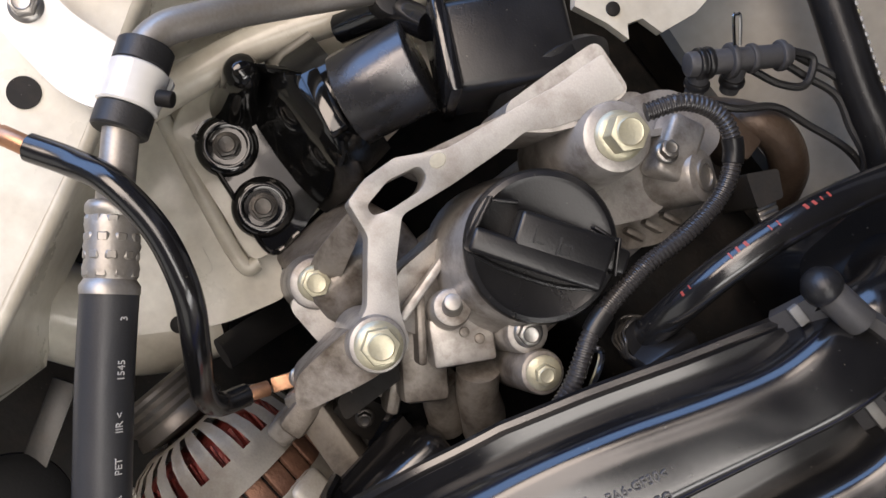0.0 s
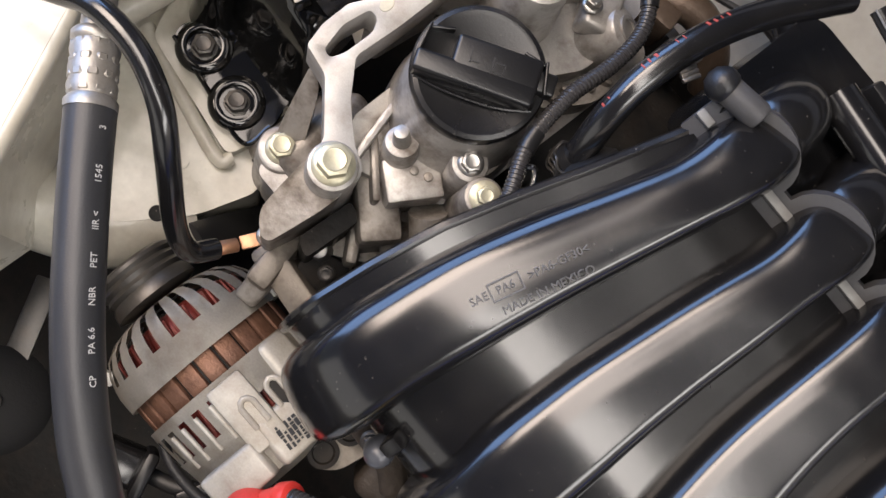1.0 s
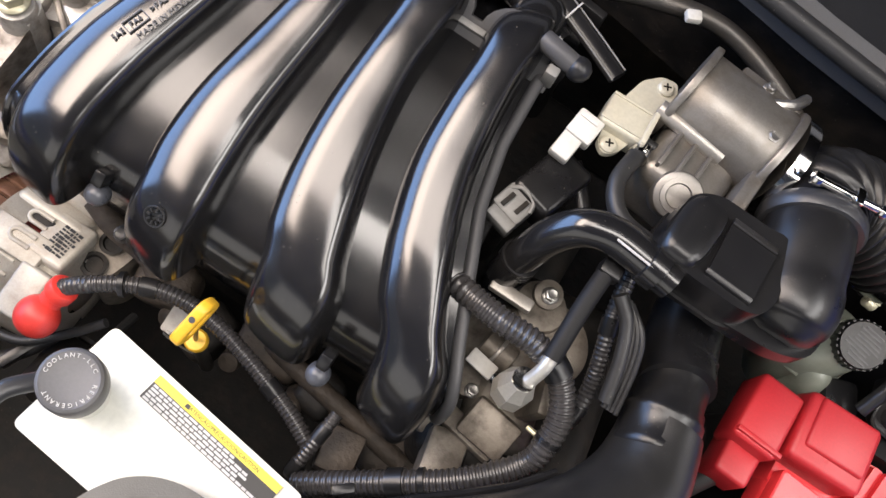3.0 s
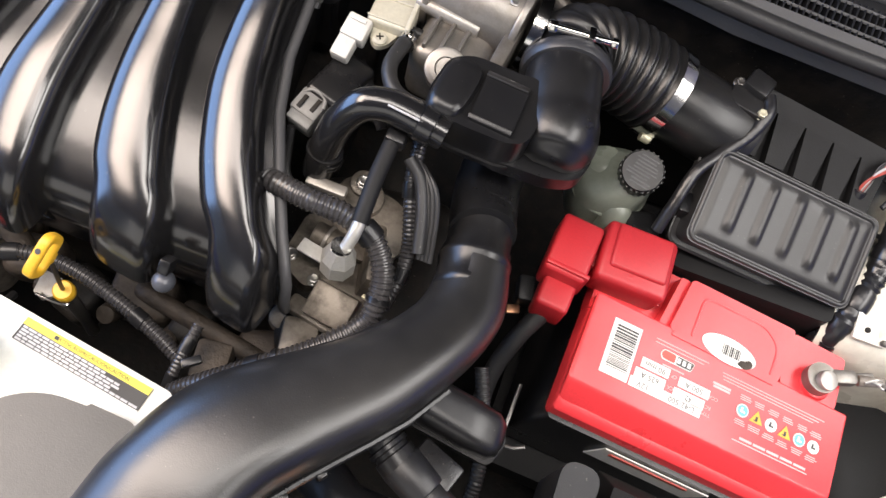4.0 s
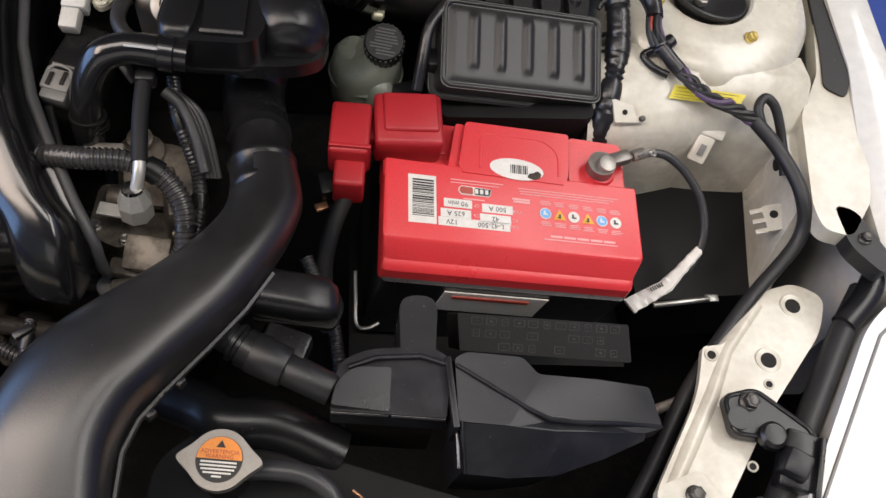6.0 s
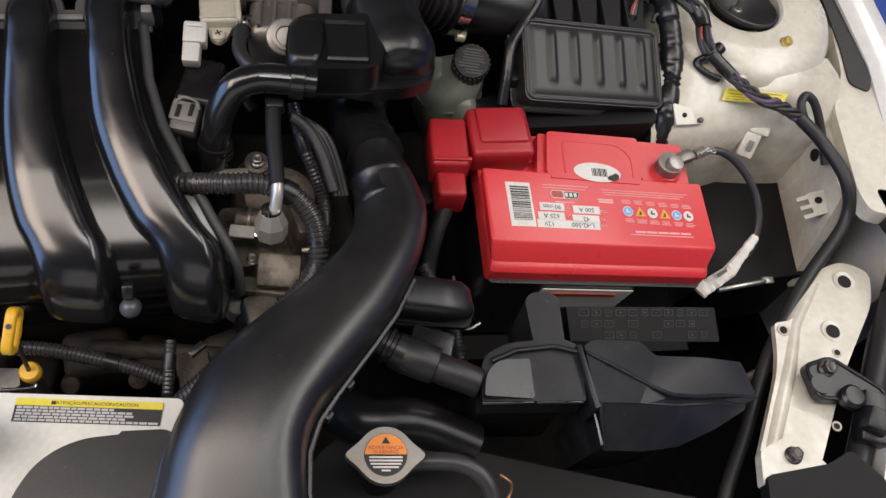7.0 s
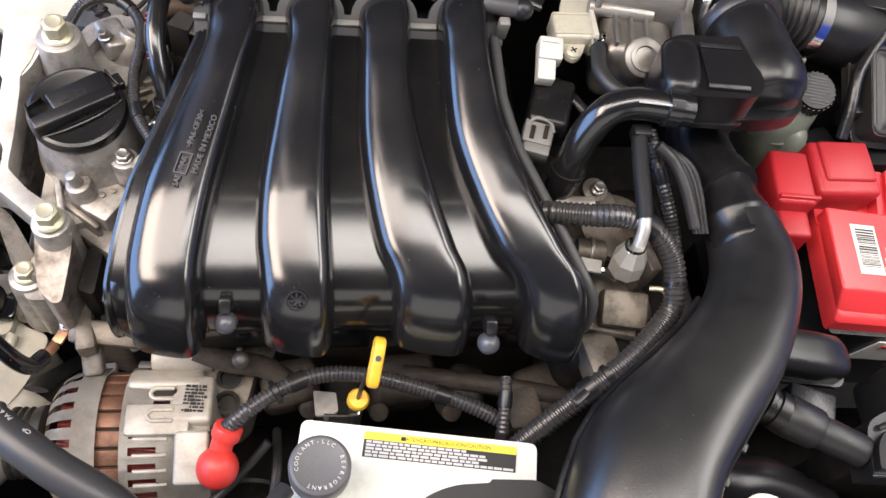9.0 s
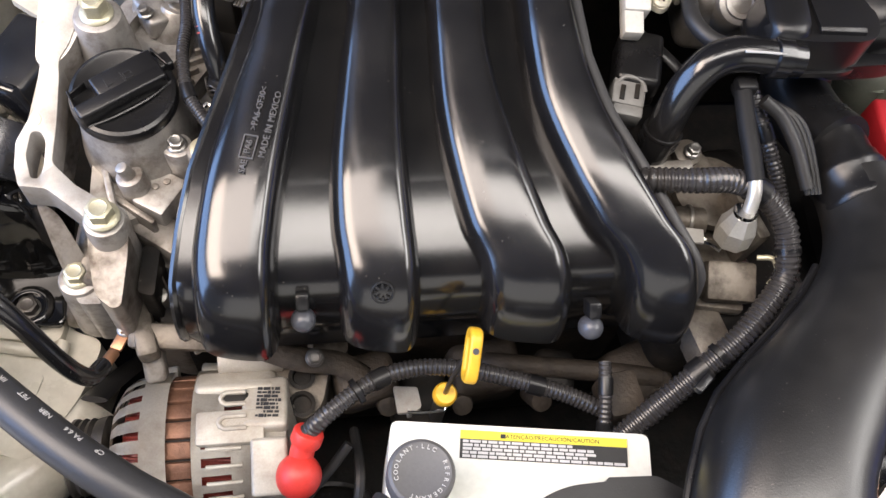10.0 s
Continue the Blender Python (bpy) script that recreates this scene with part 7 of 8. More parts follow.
for x in (0.258, 0.316, 0.374, 0.437):
    part("runner_back", tube([(x, 0.303, 0.915), (x + 0.002, 0.314, 0.922), (x + 0.004, 0.330, 0.914), (x + 0.005, 0.35, 0.89)], 0.0205, 24), GLOSS_BLACK, rear)
part("pipe", tube([(0.27, 0.36, 0.915), (0.33, 0.345, 0.925), (0.40, 0.335, 0.925), (0.462, 0.322, 0.915)], 0.011, 16), GLOSS_BLACK, rear)
part("rail_body", sweep([Vector(p) for p in RAIL], 0.0075, 12, 0.6), MATT_BLACK, rear)
for off in (-0.0065, 0.0065):
    part("rail_edge", sweep([Vector(p) + Vector((off * 0.3, off, 0.0035)) for p in RAIL], 0.0007, 6), GREY_PLASTIC, rear)
for k in (2, 5, 8):
    p = Vector(RAIL[k])
    part("rail_tick", box(p + Vector((0, 0, 0.005)), (0.0014, 0.020, 0.0014), (0, 0, -12), 0.0003, 1), PRINT_GREY, rear)
part("ridge", box((0.38, 0.375, 0.905), (0.2, 0.008, 0.02), (0, 0, -6), 0.002), MATT_BLACK, rear)
solo("rear_pipe", tube([(0.44, 0.40, 0.88), (0.50, 0.415, 0.90), (0.56, 0.43, 0.90), (0.62, 0.42, 0.89), (0.68, 0.40, 0.87)], 0.008, 12), DARK_STEEL, "dark pipe along the firewall", "pipe")
solo("rear_clip", box((0.535, 0.412, 0.912), (0.013, 0.010, 0.007), (0, 0, 30), 0.002), WHITE_PLASTIC, "small white plastic clip on the firewall", "clip")

# behind the head on the west side: bulkhead panel, thick trimmed hose, dirty pipe
bulk = thing("bulkhead_panel", "beige sprayed bulkhead panel behind the engine", "panel", (0.2, 0.46, 0.78), kind="structure")
part("sheet", prism(rounded([(0.07, 0.405), (0.13, 0.40), (0.30, 0.40), (0.34, 0.44), (0.34, 0.585), (0.05, 0.585)], 0.01), 0.765, 0.778, 0.003, 2, top=lambda x, y: 0.778 + max(0, y - 0.42) * 0.35), BEIGE, bulk)
part("ridge", tube([(0.125, 0.459, 0.785), (0.171, 0.446, 0.783), (0.22, 0.438, 0.781), (0.28, 0.43, 0.78)], 0.004, 10), BEIGE, bulk)
part("fold", tube([(0.136, 0.470, 0.789), (0.182, 0.457, 0.787), (0.23, 0.449, 0.785)], 0.0025, 8), BEIGE, bulk)
loomh = thing("trimmed_hose", "thick black hose with a dotted braid along it", "hose", (0.19, 0.43, 0.85))
path = [(0.09, 0.475, 0.845), (0.148, 0.449, 0.85), (0.195, 0.431, 0.85), (0.232, 0.421, 0.848), (0.28, 0.41, 0.83)]
part("hose", tube(path, 0.0115, 18), MATT_BLACK, loomh)
for k, p in enumerate(even(glide([Vector(q) for q in path], 8), 0.0045)[8:34]):
    part("braid_mark", box(p + Vector((0.0022, 0.0085, 0.0078)), (0.0026, 0.0036, 0.0012), (-40, 0, -25), 0.0004, 1), PRINT_GREY if k % 9 else ZINC, loomh)
dirty = thing("dirty_pipe", "brown dusty pipe stub behind the timing cover", "pipe", (0.18, 0.37, 0.83))
part("pipe", tube([(0.158, 0.372, 0.80), (0.172, 0.378, 0.824), (0.19, 0.386, 0.828), (0.214, 0.387, 0.815), (0.232, 0.38, 0.79)], 0.0115, 16), STEEL_RUST, dirty)
part("block", box((0.172, 0.360, 0.825), (0.028, 0.016, 0.034), (0, 0, 10), 0.003), STEEL_RUST, dirty)
stayb = thing("pipe_stay", "grey pressed stay with a ribbed clamp", "bracket", (0.2, 0.35, 0.84))
part("plate", prism(rounded([(0.189, 0.345), (0.199, 0.362), (0.213, 0.354), (0.208, 0.338)], 0.002), 0.80, 0.85, 0.001), DARK_STEEL, stayb)
for k in range(4):
    part("rib", rod((0.206 + 0.003 * k, 0.340 - 0.001 * k, 0.845), (0.210 + 0.003 * k, 0.352 - 0.001 * k, 0.845), 0.0018, segs=8), STEEL, stayb)
crb = thing("panel_bracket", "cream painted body bracket with a round hole", "bracket", (0.08, 0.36, 0.82))
part("plate", prism([(0.03, 0.36), (0.060, 0.336), (0.079, 0.345), (0.093, 0.349), (0.086, 0.354), (0.089, 0.363), (0.102, 0.367), (0.106, 0.39), (0.1, 0.44), (0.03, 0.44)], 0.825, 0.832, 0.0015), BODY_WHITE, crb)
part("hole", rod((0.0745, 0.3525, 0.831), (0.0745, 0.3525, 0.8335), 0.0042, segs=16), GRIME_SHADE, crb)

# ---- right side: battery, air box, fuse boxes, reservoirs ----
def leaning(at, along, back):
    """A frame at a place: x along, y towards the back, z out of the two."""
    x = Vector(along).normalized()
    z = x.cross(Vector(back)).normalized()
    m = Matrix((x, z.cross(x), z)).transposed().to_4x4()
    m.translation = Vector(at)
    return m


def tiers(outline, steps):
    """Stacked rings of one outline: steps of (height, in from the front, in from the back, in from the sides)."""
    rings = []
    xs, ys = [p[0] for p in outline], [p[1] for p in outline]
    x0, x1, y0, y1 = min(xs), max(xs), min(ys), max(ys)
    for h, front, back, side in steps:
        ring = []
        for x, y in outline:
            k, q = (x - x0) / (x1 - x0), (y - y0) / (y1 - y0)
            ring.append(Vector((x0 + side + k * (x1 - x0 - 2 * side), y0 + front + q * (y1 - y0 - front - back), h)))
        rings.append(ring)
    return loft(rings)


BM = leaning((0.887, 0.125, 0.8301), (1, -0.018, -0.14), (0.018, 1, 0.08))
bat = thing("car_battery", "red and black car battery with printed labels", "battery", (0.881, 0.137, 0.66))
part("case", moved(prism(rounded([(-0.116, -0.0655), (0.116, -0.0655), (0.116, 0.092), (-0.116, 0.092)], 0.004, 3), -0.172, -0.034, 0.002), BM), MATT_BLACK, bat, "black lower case")
front = rounded([(-0.1225, -0.062), (0.1235, -0.062), (0.1235, 0.0375), (-0.1215, 0.0405)], [0.006, 0.006, 0.003, 0.003], 4)
part("lid_front", softened(moved(tiers(front, ((-0.037, 0.001, 0, 0.0035), (-0.0365, 0, 0, 0.003), (-0.022, 0.002, 0, 0.0035), (-0.0195, 0.004, 0, 0.004), (-0.0175, 0.0075, 0, 0.0045), (-0.0165, 0.0105, 0, 0.004), (-0.0025, 0.0225, 0, 0.0008), (-0.0008, 0.0245, 0.0004, 0.0008), (0.0, 0.0265, 0.0016, 0.0022))), BM), 0.0), BATTERY_RED, bat, "raised red lid front with a double step", 22)
part("lid_floor", moved(prism(rounded([(-0.1195, 0.030), (0.1205, 0.030), (0.1205, 0.092), (-0.1195, 0.092)], 0.004, 3), -0.036, -0.017, 0.002), BM), BATTERY_RED, bat, "red lid floor round the terminals")
part("centre_block", moved(prism(rounded([(-0.0535, 0.0395), (-0.0475, 0.0350), (0.046, 0.0335), (0.0525, 0.0375), (0.0545, 0.046), (0.0575, 0.088), (-0.0455, 0.088)], [0.003, 0.002, 0.002, 0.003, 0.004, 0.004, 0.004], 3), -0.020, 0.0004, 0.0022, 3), BM), BATTERY_RED, bat)
part("block_cheek", moved(prism(rounded([(-0.062, 0.0395), (-0.0535, 0.0395), (-0.0455, 0.087), (-0.054, 0.087)], 0.002, 2), -0.020, -0.004, 0.0015), BM), BATTERY_RED, bat)
part("post_apron", moved(prism(rounded([(0.056, 0.0385), (0.112, 0.0385), (0.112, 0.086), (0.059, 0.087)], 0.004, 3), -0.022, -0.0035, 0.002), BM), BATTERY_RED, bat)
grip = rounded([(-0.033, 0.041), (-0.031, 0.078), (0.030, 0.078), (0.0455, 0.066), (0.044, 0.041)], [0.001, 0.008, 0.008, 0.012, 0.001], 6)
part("handle_groove", moved(sweep([Vector((x, y, 0.0004)) for x, y in grip], 0.0011, 8, 0.7), BM), BATTERY_RED, bat)
part("handle_lip", moved(prism(rounded([(-0.0505, 0.0335), (0.049, 0.032), (0.046, 0.0375), (-0.0475, 0.039)], 0.001, 2), 0.0, 0.0012, 0.0005), BM), BATTERY_RED, bat)
part("post_base", moved(rod((0.0885, 0.053, -0.008), (0.0885, 0.053, 0.0005), 0.0165, 0.0140, 0.002), BM), BATTERY_RED, bat)
part("post", moved(rod((0.0885, 0.053, -0.002), (0.0885, 0.053, 0.016), 0.0098, 0.0086, 0.001), BM), CLEAN_ALU, bat, "grey lead terminal post")
T0 = BM @ pose(0, 0, 0.0003, 0, 0, 180)
part("barcode_label", moved(box((0.0872, -0.0020, 0), (0.0255, 0.0475, 0.0005), (0, 0, 0.4), bevel=0), T0), LABEL_WHITE, bat, "white barcode label")
rr = random.Random(5)
y, rows = -0.0215, []
while y < 0.0150:
    h = rr.choice((0.0006, 0.0011, 0.0017))
    rows.append((0.0865, y + h / 2, 0.0195, h))
    y += h + rr.choice((0.0006, 0.001))
bars(T0 @ pose(0, 0, 0.0003), rows, LABEL_BLACK, bat, "barcode", 0.0003)
for x, yy, w, words, sh in ((0.0395, 0.0178, 0.0665, "12V", 0.021), (0.0395, 0.0178, 0.0665, "L-42-500", -0.015), (0.0566, 0.0092, 0.028, "625 A", 0), (0.0198, 0.0108, 0.029, "42", 0), (0.0545, -0.0010, 0.026, "90 min", 0), (0.0176, 0.0006, 0.029, "500 A", 0)):
    if words != "L-42-500":
        part("data_field", moved(box((x, yy, 0), (w, 0.0084, 0.0005), bevel=0), T0), LABEL_WHITE, bat)
    writing(words, T0 @ pose(x + sh, yy, 0.0004), 0.0068, LABEL_BLACK, bat, "printed_figures", 0.0001)
for x, yy, words in ((0.0025, 0.0165, "TYPE"), (0.0015, 0.0105, "RC"), (0.0375, 0.0092, "CA"), (-0.001, 0.0012, "CCA"), (0.037, -0.0008, "CP")):
    writing(words, T0 @ pose(x, yy, 0.0002), 0.0042, LABEL_PINK, bat, "printed_figures", 0.0001)
bars(T0, [(0.0360, -0.0250, 0.050, 0.0009), (0.0380, -0.0220, 0.046, 0.0007), (0.0395, -0.0065, 0.020, 0.0010)], LABEL_PINK, bat, "small_print", 0.0004)
# maker's mark: a white frame with a dark field
part("maker_mark", moved(prism(rounded([(0.0225, -0.0185), (0.0520, -0.0195), (0.0545, -0.0150), (0.0520, -0.0105), (0.0245, -0.0105)], 0.002), 0, 0.0004, 0), T0), LABEL_WHITE, bat)
part("maker_field", moved(prism(rounded([(0.0232, -0.0178), (0.0390, -0.0183), (0.0390, -0.0112), (0.0250, -0.0112)], 0.0015), 0.0005, 0.0008, 0), T0), LABEL_BLACK, bat)
part("maker_field", moved(prism(rounded([(0.0405, -0.0183), (0.0515, -0.0187), (0.0535, -0.0150), (0.0515, -0.0115), (0.0405, -0.0112)], 0.0015), 0.0005, 0.0008, 0), T0), LABEL_RED, bat)
bars(T0 @ pose(0, 0, 0.0009), [(0.0275 + 0.0048 * k, -0.0147, 0.0030, 0.0044) for k in range(3)], LABEL_WHITE, bat, "maker_bar", 0.0002)
for x, yy, w in ((-0.0055, -0.0118, 0.017), (-0.0060, -0.0092, 0.016)):
    bars(T0, [(x, yy, w, 0.0019)], LABEL_PINK, bat, "small_print", 0.0004)
bars(T0, [(-0.0530 + 0.002 * k, -0.0232 + 0.0026 * k, 0.100 - 0.006 * k, 0.0007) for k in range(3)], LABEL_PINK, bat, "small_print", 0.0004)
rr = random.Random(9)
for k in range(6):
    x = -0.0285 - 0.0139 * k
    yy = -0.0003 + 0.0004 * k
    bars(T0, [(x + rr.uniform(-0.0006, 0.0006), yy + d, rr.uniform(0.008, 0.0115), 0.0007) for d in (-0.0125, -0.0108, -0.0091, 0.0085, 0.0102, 0.0119)], LABEL_PINK, bat, "small_print", 0.0004)
    if k in (1, 3):
        part("warning_triangle", moved(prism([(x - 0.0062, yy + 0.0046), (x + 0.0062, yy + 0.0046), (x, yy - 0.0060)][::-1], 0, 0.0004, 0), T0), LABEL_AMBER, bat)
        bars(T0 @ pose(x, yy + 0.0012, 0.0005), [(0, 0, 0.0022, 0.0042), (0.0008, 0.0014, 0.0036, 0.0010)], LABEL_BLACK, bat, "sign", 0.0002)
        continue
    part("warning_disc", moved(lathe([(0, 0), (0.0056, 0), (0.0056, 0.0004), (0, 0.0004)], Matrix.Translation((x, yy, 0)), 28), T0), LABEL_WHITE, bat)
    if k in (0, 4):
        part("disc_field", moved(lathe([(0, 0), (0.0047, 0), (0.0047, 0.0003), (0, 0.0003)], Matrix.Translation((x, yy, 0.0004)), 28), T0), LABEL_BLUE, bat)
    bars(T0 @ pose(x, yy, 0.0008), [(0, 0.001, 0.0045, 0.0016), (0.001, -0.0012, 0.0018, 0.0028)], LABEL_WHITE if k in (0, 4) else LABEL_BLACK, bat, "sign", 0.0002)
bars(T0, [(-0.0640 + 0.013 * (k - 1), 0.0222, 0.0115, 0.0020) for k in range(-1, 4)] + [(-0.062, 0.0255, 0.072, 0.0009)], LABEL_PINK, bat, "small_print", 0.0004)
part("oval_sticker", moved(lathe([(0, 0), (0.0262, 0), (0.0262, 0.0005), (0, 0.0005)], Matrix(), 40, 0.42), BM @ pose(0.0025, 0.0425, 0.0009, 0, 0, -2)), LABEL_WHITE, bat, "white oval sticker with a small code")
bars(BM @ pose(0.0055, 0.0425, 0.0015), [(-0.009 + 0.0018 * k, 0, 0.0006 + 0.0004 * (k % 3), 0.009) for k in range(10)], LABEL_BLACK, bat, "barcode", 0.0003)
part("scuff", moved(prism(rounded([(-0.0085, -0.0035), (-0.001, -0.0055), (0.0045, -0.003), (0.006, 0.0015), (0.002, 0.0045), (-0.002, 0.0015), (-0.006, 0.001)], 0.002, 3), 0, 0.0004, 0), BM @ pose(0.0205, 0.0385, 0.0016)), BROWN_DIRT, bat, "brown scuff on the oval sticker")
part("front_label", moved(box((-0.006, -0.0668, -0.0665), (0.100, 0.0012, 0.046), bevel=0), BM), LABEL_WHITE, bat, "white front label with a red stripe")
part("front_stripe", moved(box((-0.010, -0.0682, -0.053), (0.074, 0.0012, 0.006), bevel=0), BM), LABEL_RED, bat)

cov = thing("terminal_cover", "dark red plastic cover over the positive terminal", "terminal cover", (0.76, 0.2, 0.84))
part("left_lobe", box((0.737, 0.190, 0.846), (0.036, 0.055, 0.036), (0, 0, -4), 0.004, 3), CAP_RED, cov)
part("front_lobe", box((0.7365, 0.155, 0.832), (0.028, 0.034, 0.034), (0, 0, -4), 0.004, 3), CAP_RED, cov)
part("lip", box((0.7365, 0.1675, 0.849), (0.037, 0.004, 0.036), (0, 0, -4), 0.001), CAP_RED, cov)
part("hinge", box((0.759, 0.202, 0.838), (0.012, 0.03, 0.02), (0, 0, -4), 0.002), CAP_RED, cov)
part("right_lobe", box((0.789, 0.202, 0.846), (0.062, 0.054, 0.036), (4, 3, 2), 0.005, 3), CAP_RED, cov)
part("right_crest", box((0.7915, 0.206, 0.8635), (0.050, 0.040, 0.008), (4, 3, 2), 0.003, 3), CAP_RED, cov)
part("step", box((0.778, 0.1835, 0.852), (0.024, 0.006, 0.022), (0, 0, -2), 0.0015), CAP_RED, cov)
part("edge_lip", box((0.793, 0.1835, 0.8345), (0.062, 0.003, 0.003), (0, 0, -2), 0.0008), CAP_RED, cov)
solo("positive_cable", tube([(0.735, 0.145, 0.82), (0.722, 0.12, 0.80), (0.715, 0.09, 0.77), (0.72, 0.05, 0.73)], 0.008, 14), RUBBER, "black positive cable leaving the terminal cover", "cable")
fuse = thing("cable_lug", "dark cable clip with a small copper lug", "cable lug", (0.72, 0.16, 0.79))
part("clip", box((0.716, 0.165, 0.80), (0.014, 0.024, 0.02), (0, 0, 12), 0.003), RUBBER, fuse)
part("lug", box((0.712, 0.147, 0.795), (0.012, 0.008, 0.004), (0, 0, 20), 0.001), COPPER, fuse, "copper lug")

neg = thing("negative_cable", "black negative cable with a clamp and taped end", "cable", (1.0, 0.16, 0.8))
part("clamp", merge(moved(lathe([(0.0092, 0), (0.0135, 0), (0.0135, 0.011), (0.0092, 0.011)], Matrix.Translation((0.9745, 0.1775, 0.822)), 24), Matrix()), box((0.993, 0.186, 0.828), (0.024, 0.013, 0.011), (0, 0, 18), 0.003), box((1.014, 0.195, 0.8245), (0.018, 0.009, 0.007), (0, 0, 22), 0.002)), DULL_ALU2, neg, "dull lead battery clamp")
part("lug", rod((1.008, 0.190, 0.826), (1.030, 0.196, 0.828), 0.0050, 0.0042), DULL_ALU, neg, "grey crimped lug")
for k in range(3):
    part("strand", tube([(1.012 + 0.004 * k, 0.188 + 0.003 * k, 0.831), (1.022 + 0.003 * k, 0.194 - 0.003 * k, 0.832), (1.030, 0.196, 0.830)], 0.0013, 6), STEEL, neg)
part("cable", tube([(1.026, 0.195, 0.828), (1.045, 0.193, 0.824), (1.066, 0.182, 0.812), (1.083, 0.162, 0.796), (1.088, 0.138, 0.78), (1.083, 0.118, 0.766), (1.074, 0.104, 0.757)], 0.0042, 14), HOSE_GREY, neg)
rr = random.Random(11)
flag = []
for i in range(26):
    f = i / 25
    c = Vector((1.084, 0.120, 0.767)).lerp(Vector((1.050, 0.088, 0.752)), min(1, f * 2)) if f < 0.5 else Vector((1.050, 0.088, 0.752)).lerp(Vector((1.012, 0.070, 0.744)), f * 2 - 1)
    w = 0.010 + 0.008 * f + rr.uniform(-0.0012, 0.0012)
    flag.append(oval(c + Vector((0, 0, rr.uniform(-0.0009, 0.0009))), (-0.55, 0.83, rr.uniform(-0.25, 0.25)), (0, 0, 1), w, 0.010 - 0.006 * f, 3, 14))
tape = part("tape", loft(flag), LABEL_WHITE, neg, "crumpled white tape flag", 20)
bars(pose(1.042, 0.086, 0.7555, 6, 14, 29), [(-0.012 + 0.0032 * k, 0.001, 0.0018, 0.0042) for k in range(8)], DARK_STEEL, tape, "printed_figures", 0.0003)
solo("battery_strap_end", merge(rod((1.04, 0.075, 0.735), (1.10, 0.082, 0.735), 0.003), box((1.103, 0.083, 0.735), (0.014, 0.008, 0.003), bevel=0.001)), STEEL, "bare steel hold-down strap end", "strap")
tray = thing("battery_tray", "matt black plastic battery tray", "battery tray", (1.0, 0.15, 0.62))
part("side_box", prism(rounded([(1.018, 0.25), (1.176, 0.245), (1.166, 0.095), (1.03, 0.085)], 0.010), 0.62, 0.722, 0.005, 3), TRAY_BLACK, tray)
part("floor", prism([(0.74, 0.05), (1.03, 0.04), (1.03, 0.24), (0.74, 0.24)], 0.62, 0.655, 0.004), TRAY_BLACK, tray)
solo("hold_down_rod", tube([(0.744, 0.098, 0.76), (0.7445, 0.075, 0.752), (0.745, 0.05, 0.747), (0.754, 0.045, 0.747), (0.766, 0.05, 0.748)], 0.0018, 8), STEEL, "thin bent steel hold-down rod beside the battery", "rod")

# air filter box
air = thing("air_filter_box", "black plastic air filter box with a ribbed lid", "air filter", (0.89, 0.28, 0.75))
AB = leaning((0.8982, 0.2700, 0.8784), (0.147, 0.0054, -0.0284), (0.0036, 0.0633, 0.0277))
quad = [(-0.0735, -0.0365), (0.0765, -0.0330), (0.0745, 0.0385), (-0.0745, 0.0350)]


def grown(points, d):
    """An outline about the middle, pushed out by d all round."""
    return [(x + math.copysign(d, x), y + math.copysign(d, y)) for x, y in points]


part("body", prism(rounded([(0.822, 0.222), (0.972, 0.225), (0.976, 0.335), (0.826, 0.335)], 0.01), 0.70, 0.838, 0.004), TRAY_BLACK, air)
part("rim", moved(prism(rounded(grown(quad, 0.0105), 0.012), -0.0330, -0.0215, 0.003, 3), AB), LID_BLACK, air)
part("rim_bead", moved(sweep([Vector((x, y, -0.0225)) for x, y in rounded(grown(quad, 0.0112), 0.012) + rounded(grown(quad, 0.0112), 0.012)[:1]], 0.0016, 8), AB), LID_BLACK, air)
part("lid", moved(prism(rounded(grown(quad, 0.0065), 0.010), -0.0225, -0.0012, 0.004, 4), AB), LID_BLACK, air)
part("lid_edge", moved(sweep([Vector((x, y, -0.0014)) for x, y in rounded(grown(quad, 0.0035), 0.009) + rounded(grown(quad, 0.0035), 0.009)[:1]], 0.0022, 10), AB), LID_BLACK, air)
panel = []
for j in range(21):
    v = j / 20
    row = []
    for i in range(81):
        u = i / 80
        a, b = Vector(quad[0]).lerp(Vector(quad[1]), u), Vector(quad[3]).lerp(Vector(quad[2]), u)
        p = a.lerp(b, v)
        ridge = 0.0
        for k in range(5):
            d = (u - (0.165 + 0.178 * k)) * 0.150
            reach = max(0.0, min(1.0, (v - 0.17) / 0.10, (0.93 - v) / 0.10))
            ridge = max(ridge, math.sqrt(max(0.0, 1 - (d / 0.0048) ** 2)) * min(1.0, reach * 1.4))
        edge = min(u, 1 - u) * 0.15, min(v, 1 - v) * 0.07
        row.append(Vector((p.x, p.y, 0.0032 * ridge + 0.0022 * min(1.0, min(edge) / 0.005) - 0.0012)))
    panel.append(row)
part("lid_panel", moved(grid_mesh(panel), AB), LID_BLACK, air, "ribbed lid top", 60)
# rear hood of tapered vanes
part("rear_hood", moved(prism([(-0.072, 0.047), (0.076, 0.050), (0.078, 0.105), (-0.068, 0.105)], -0.05, -0.019, 0.003), AB), TRAY_BLACK, air)
for k in range(5):
    x0 = -0.071 + 0.0292 * k
    part("vane", moved(prism([(x0 + 0.0045, 0.046), (x0 + 0.0225, 0.0465), (x0 + 0.0285, 0.092), (x0 + 0.0005, 0.092)], -0.022, -0.006, 0.0015, 2, top=lambda x, y: -0.008 - 0.10 * (y - 0.045)), AB), TRAY_BLACK, air)
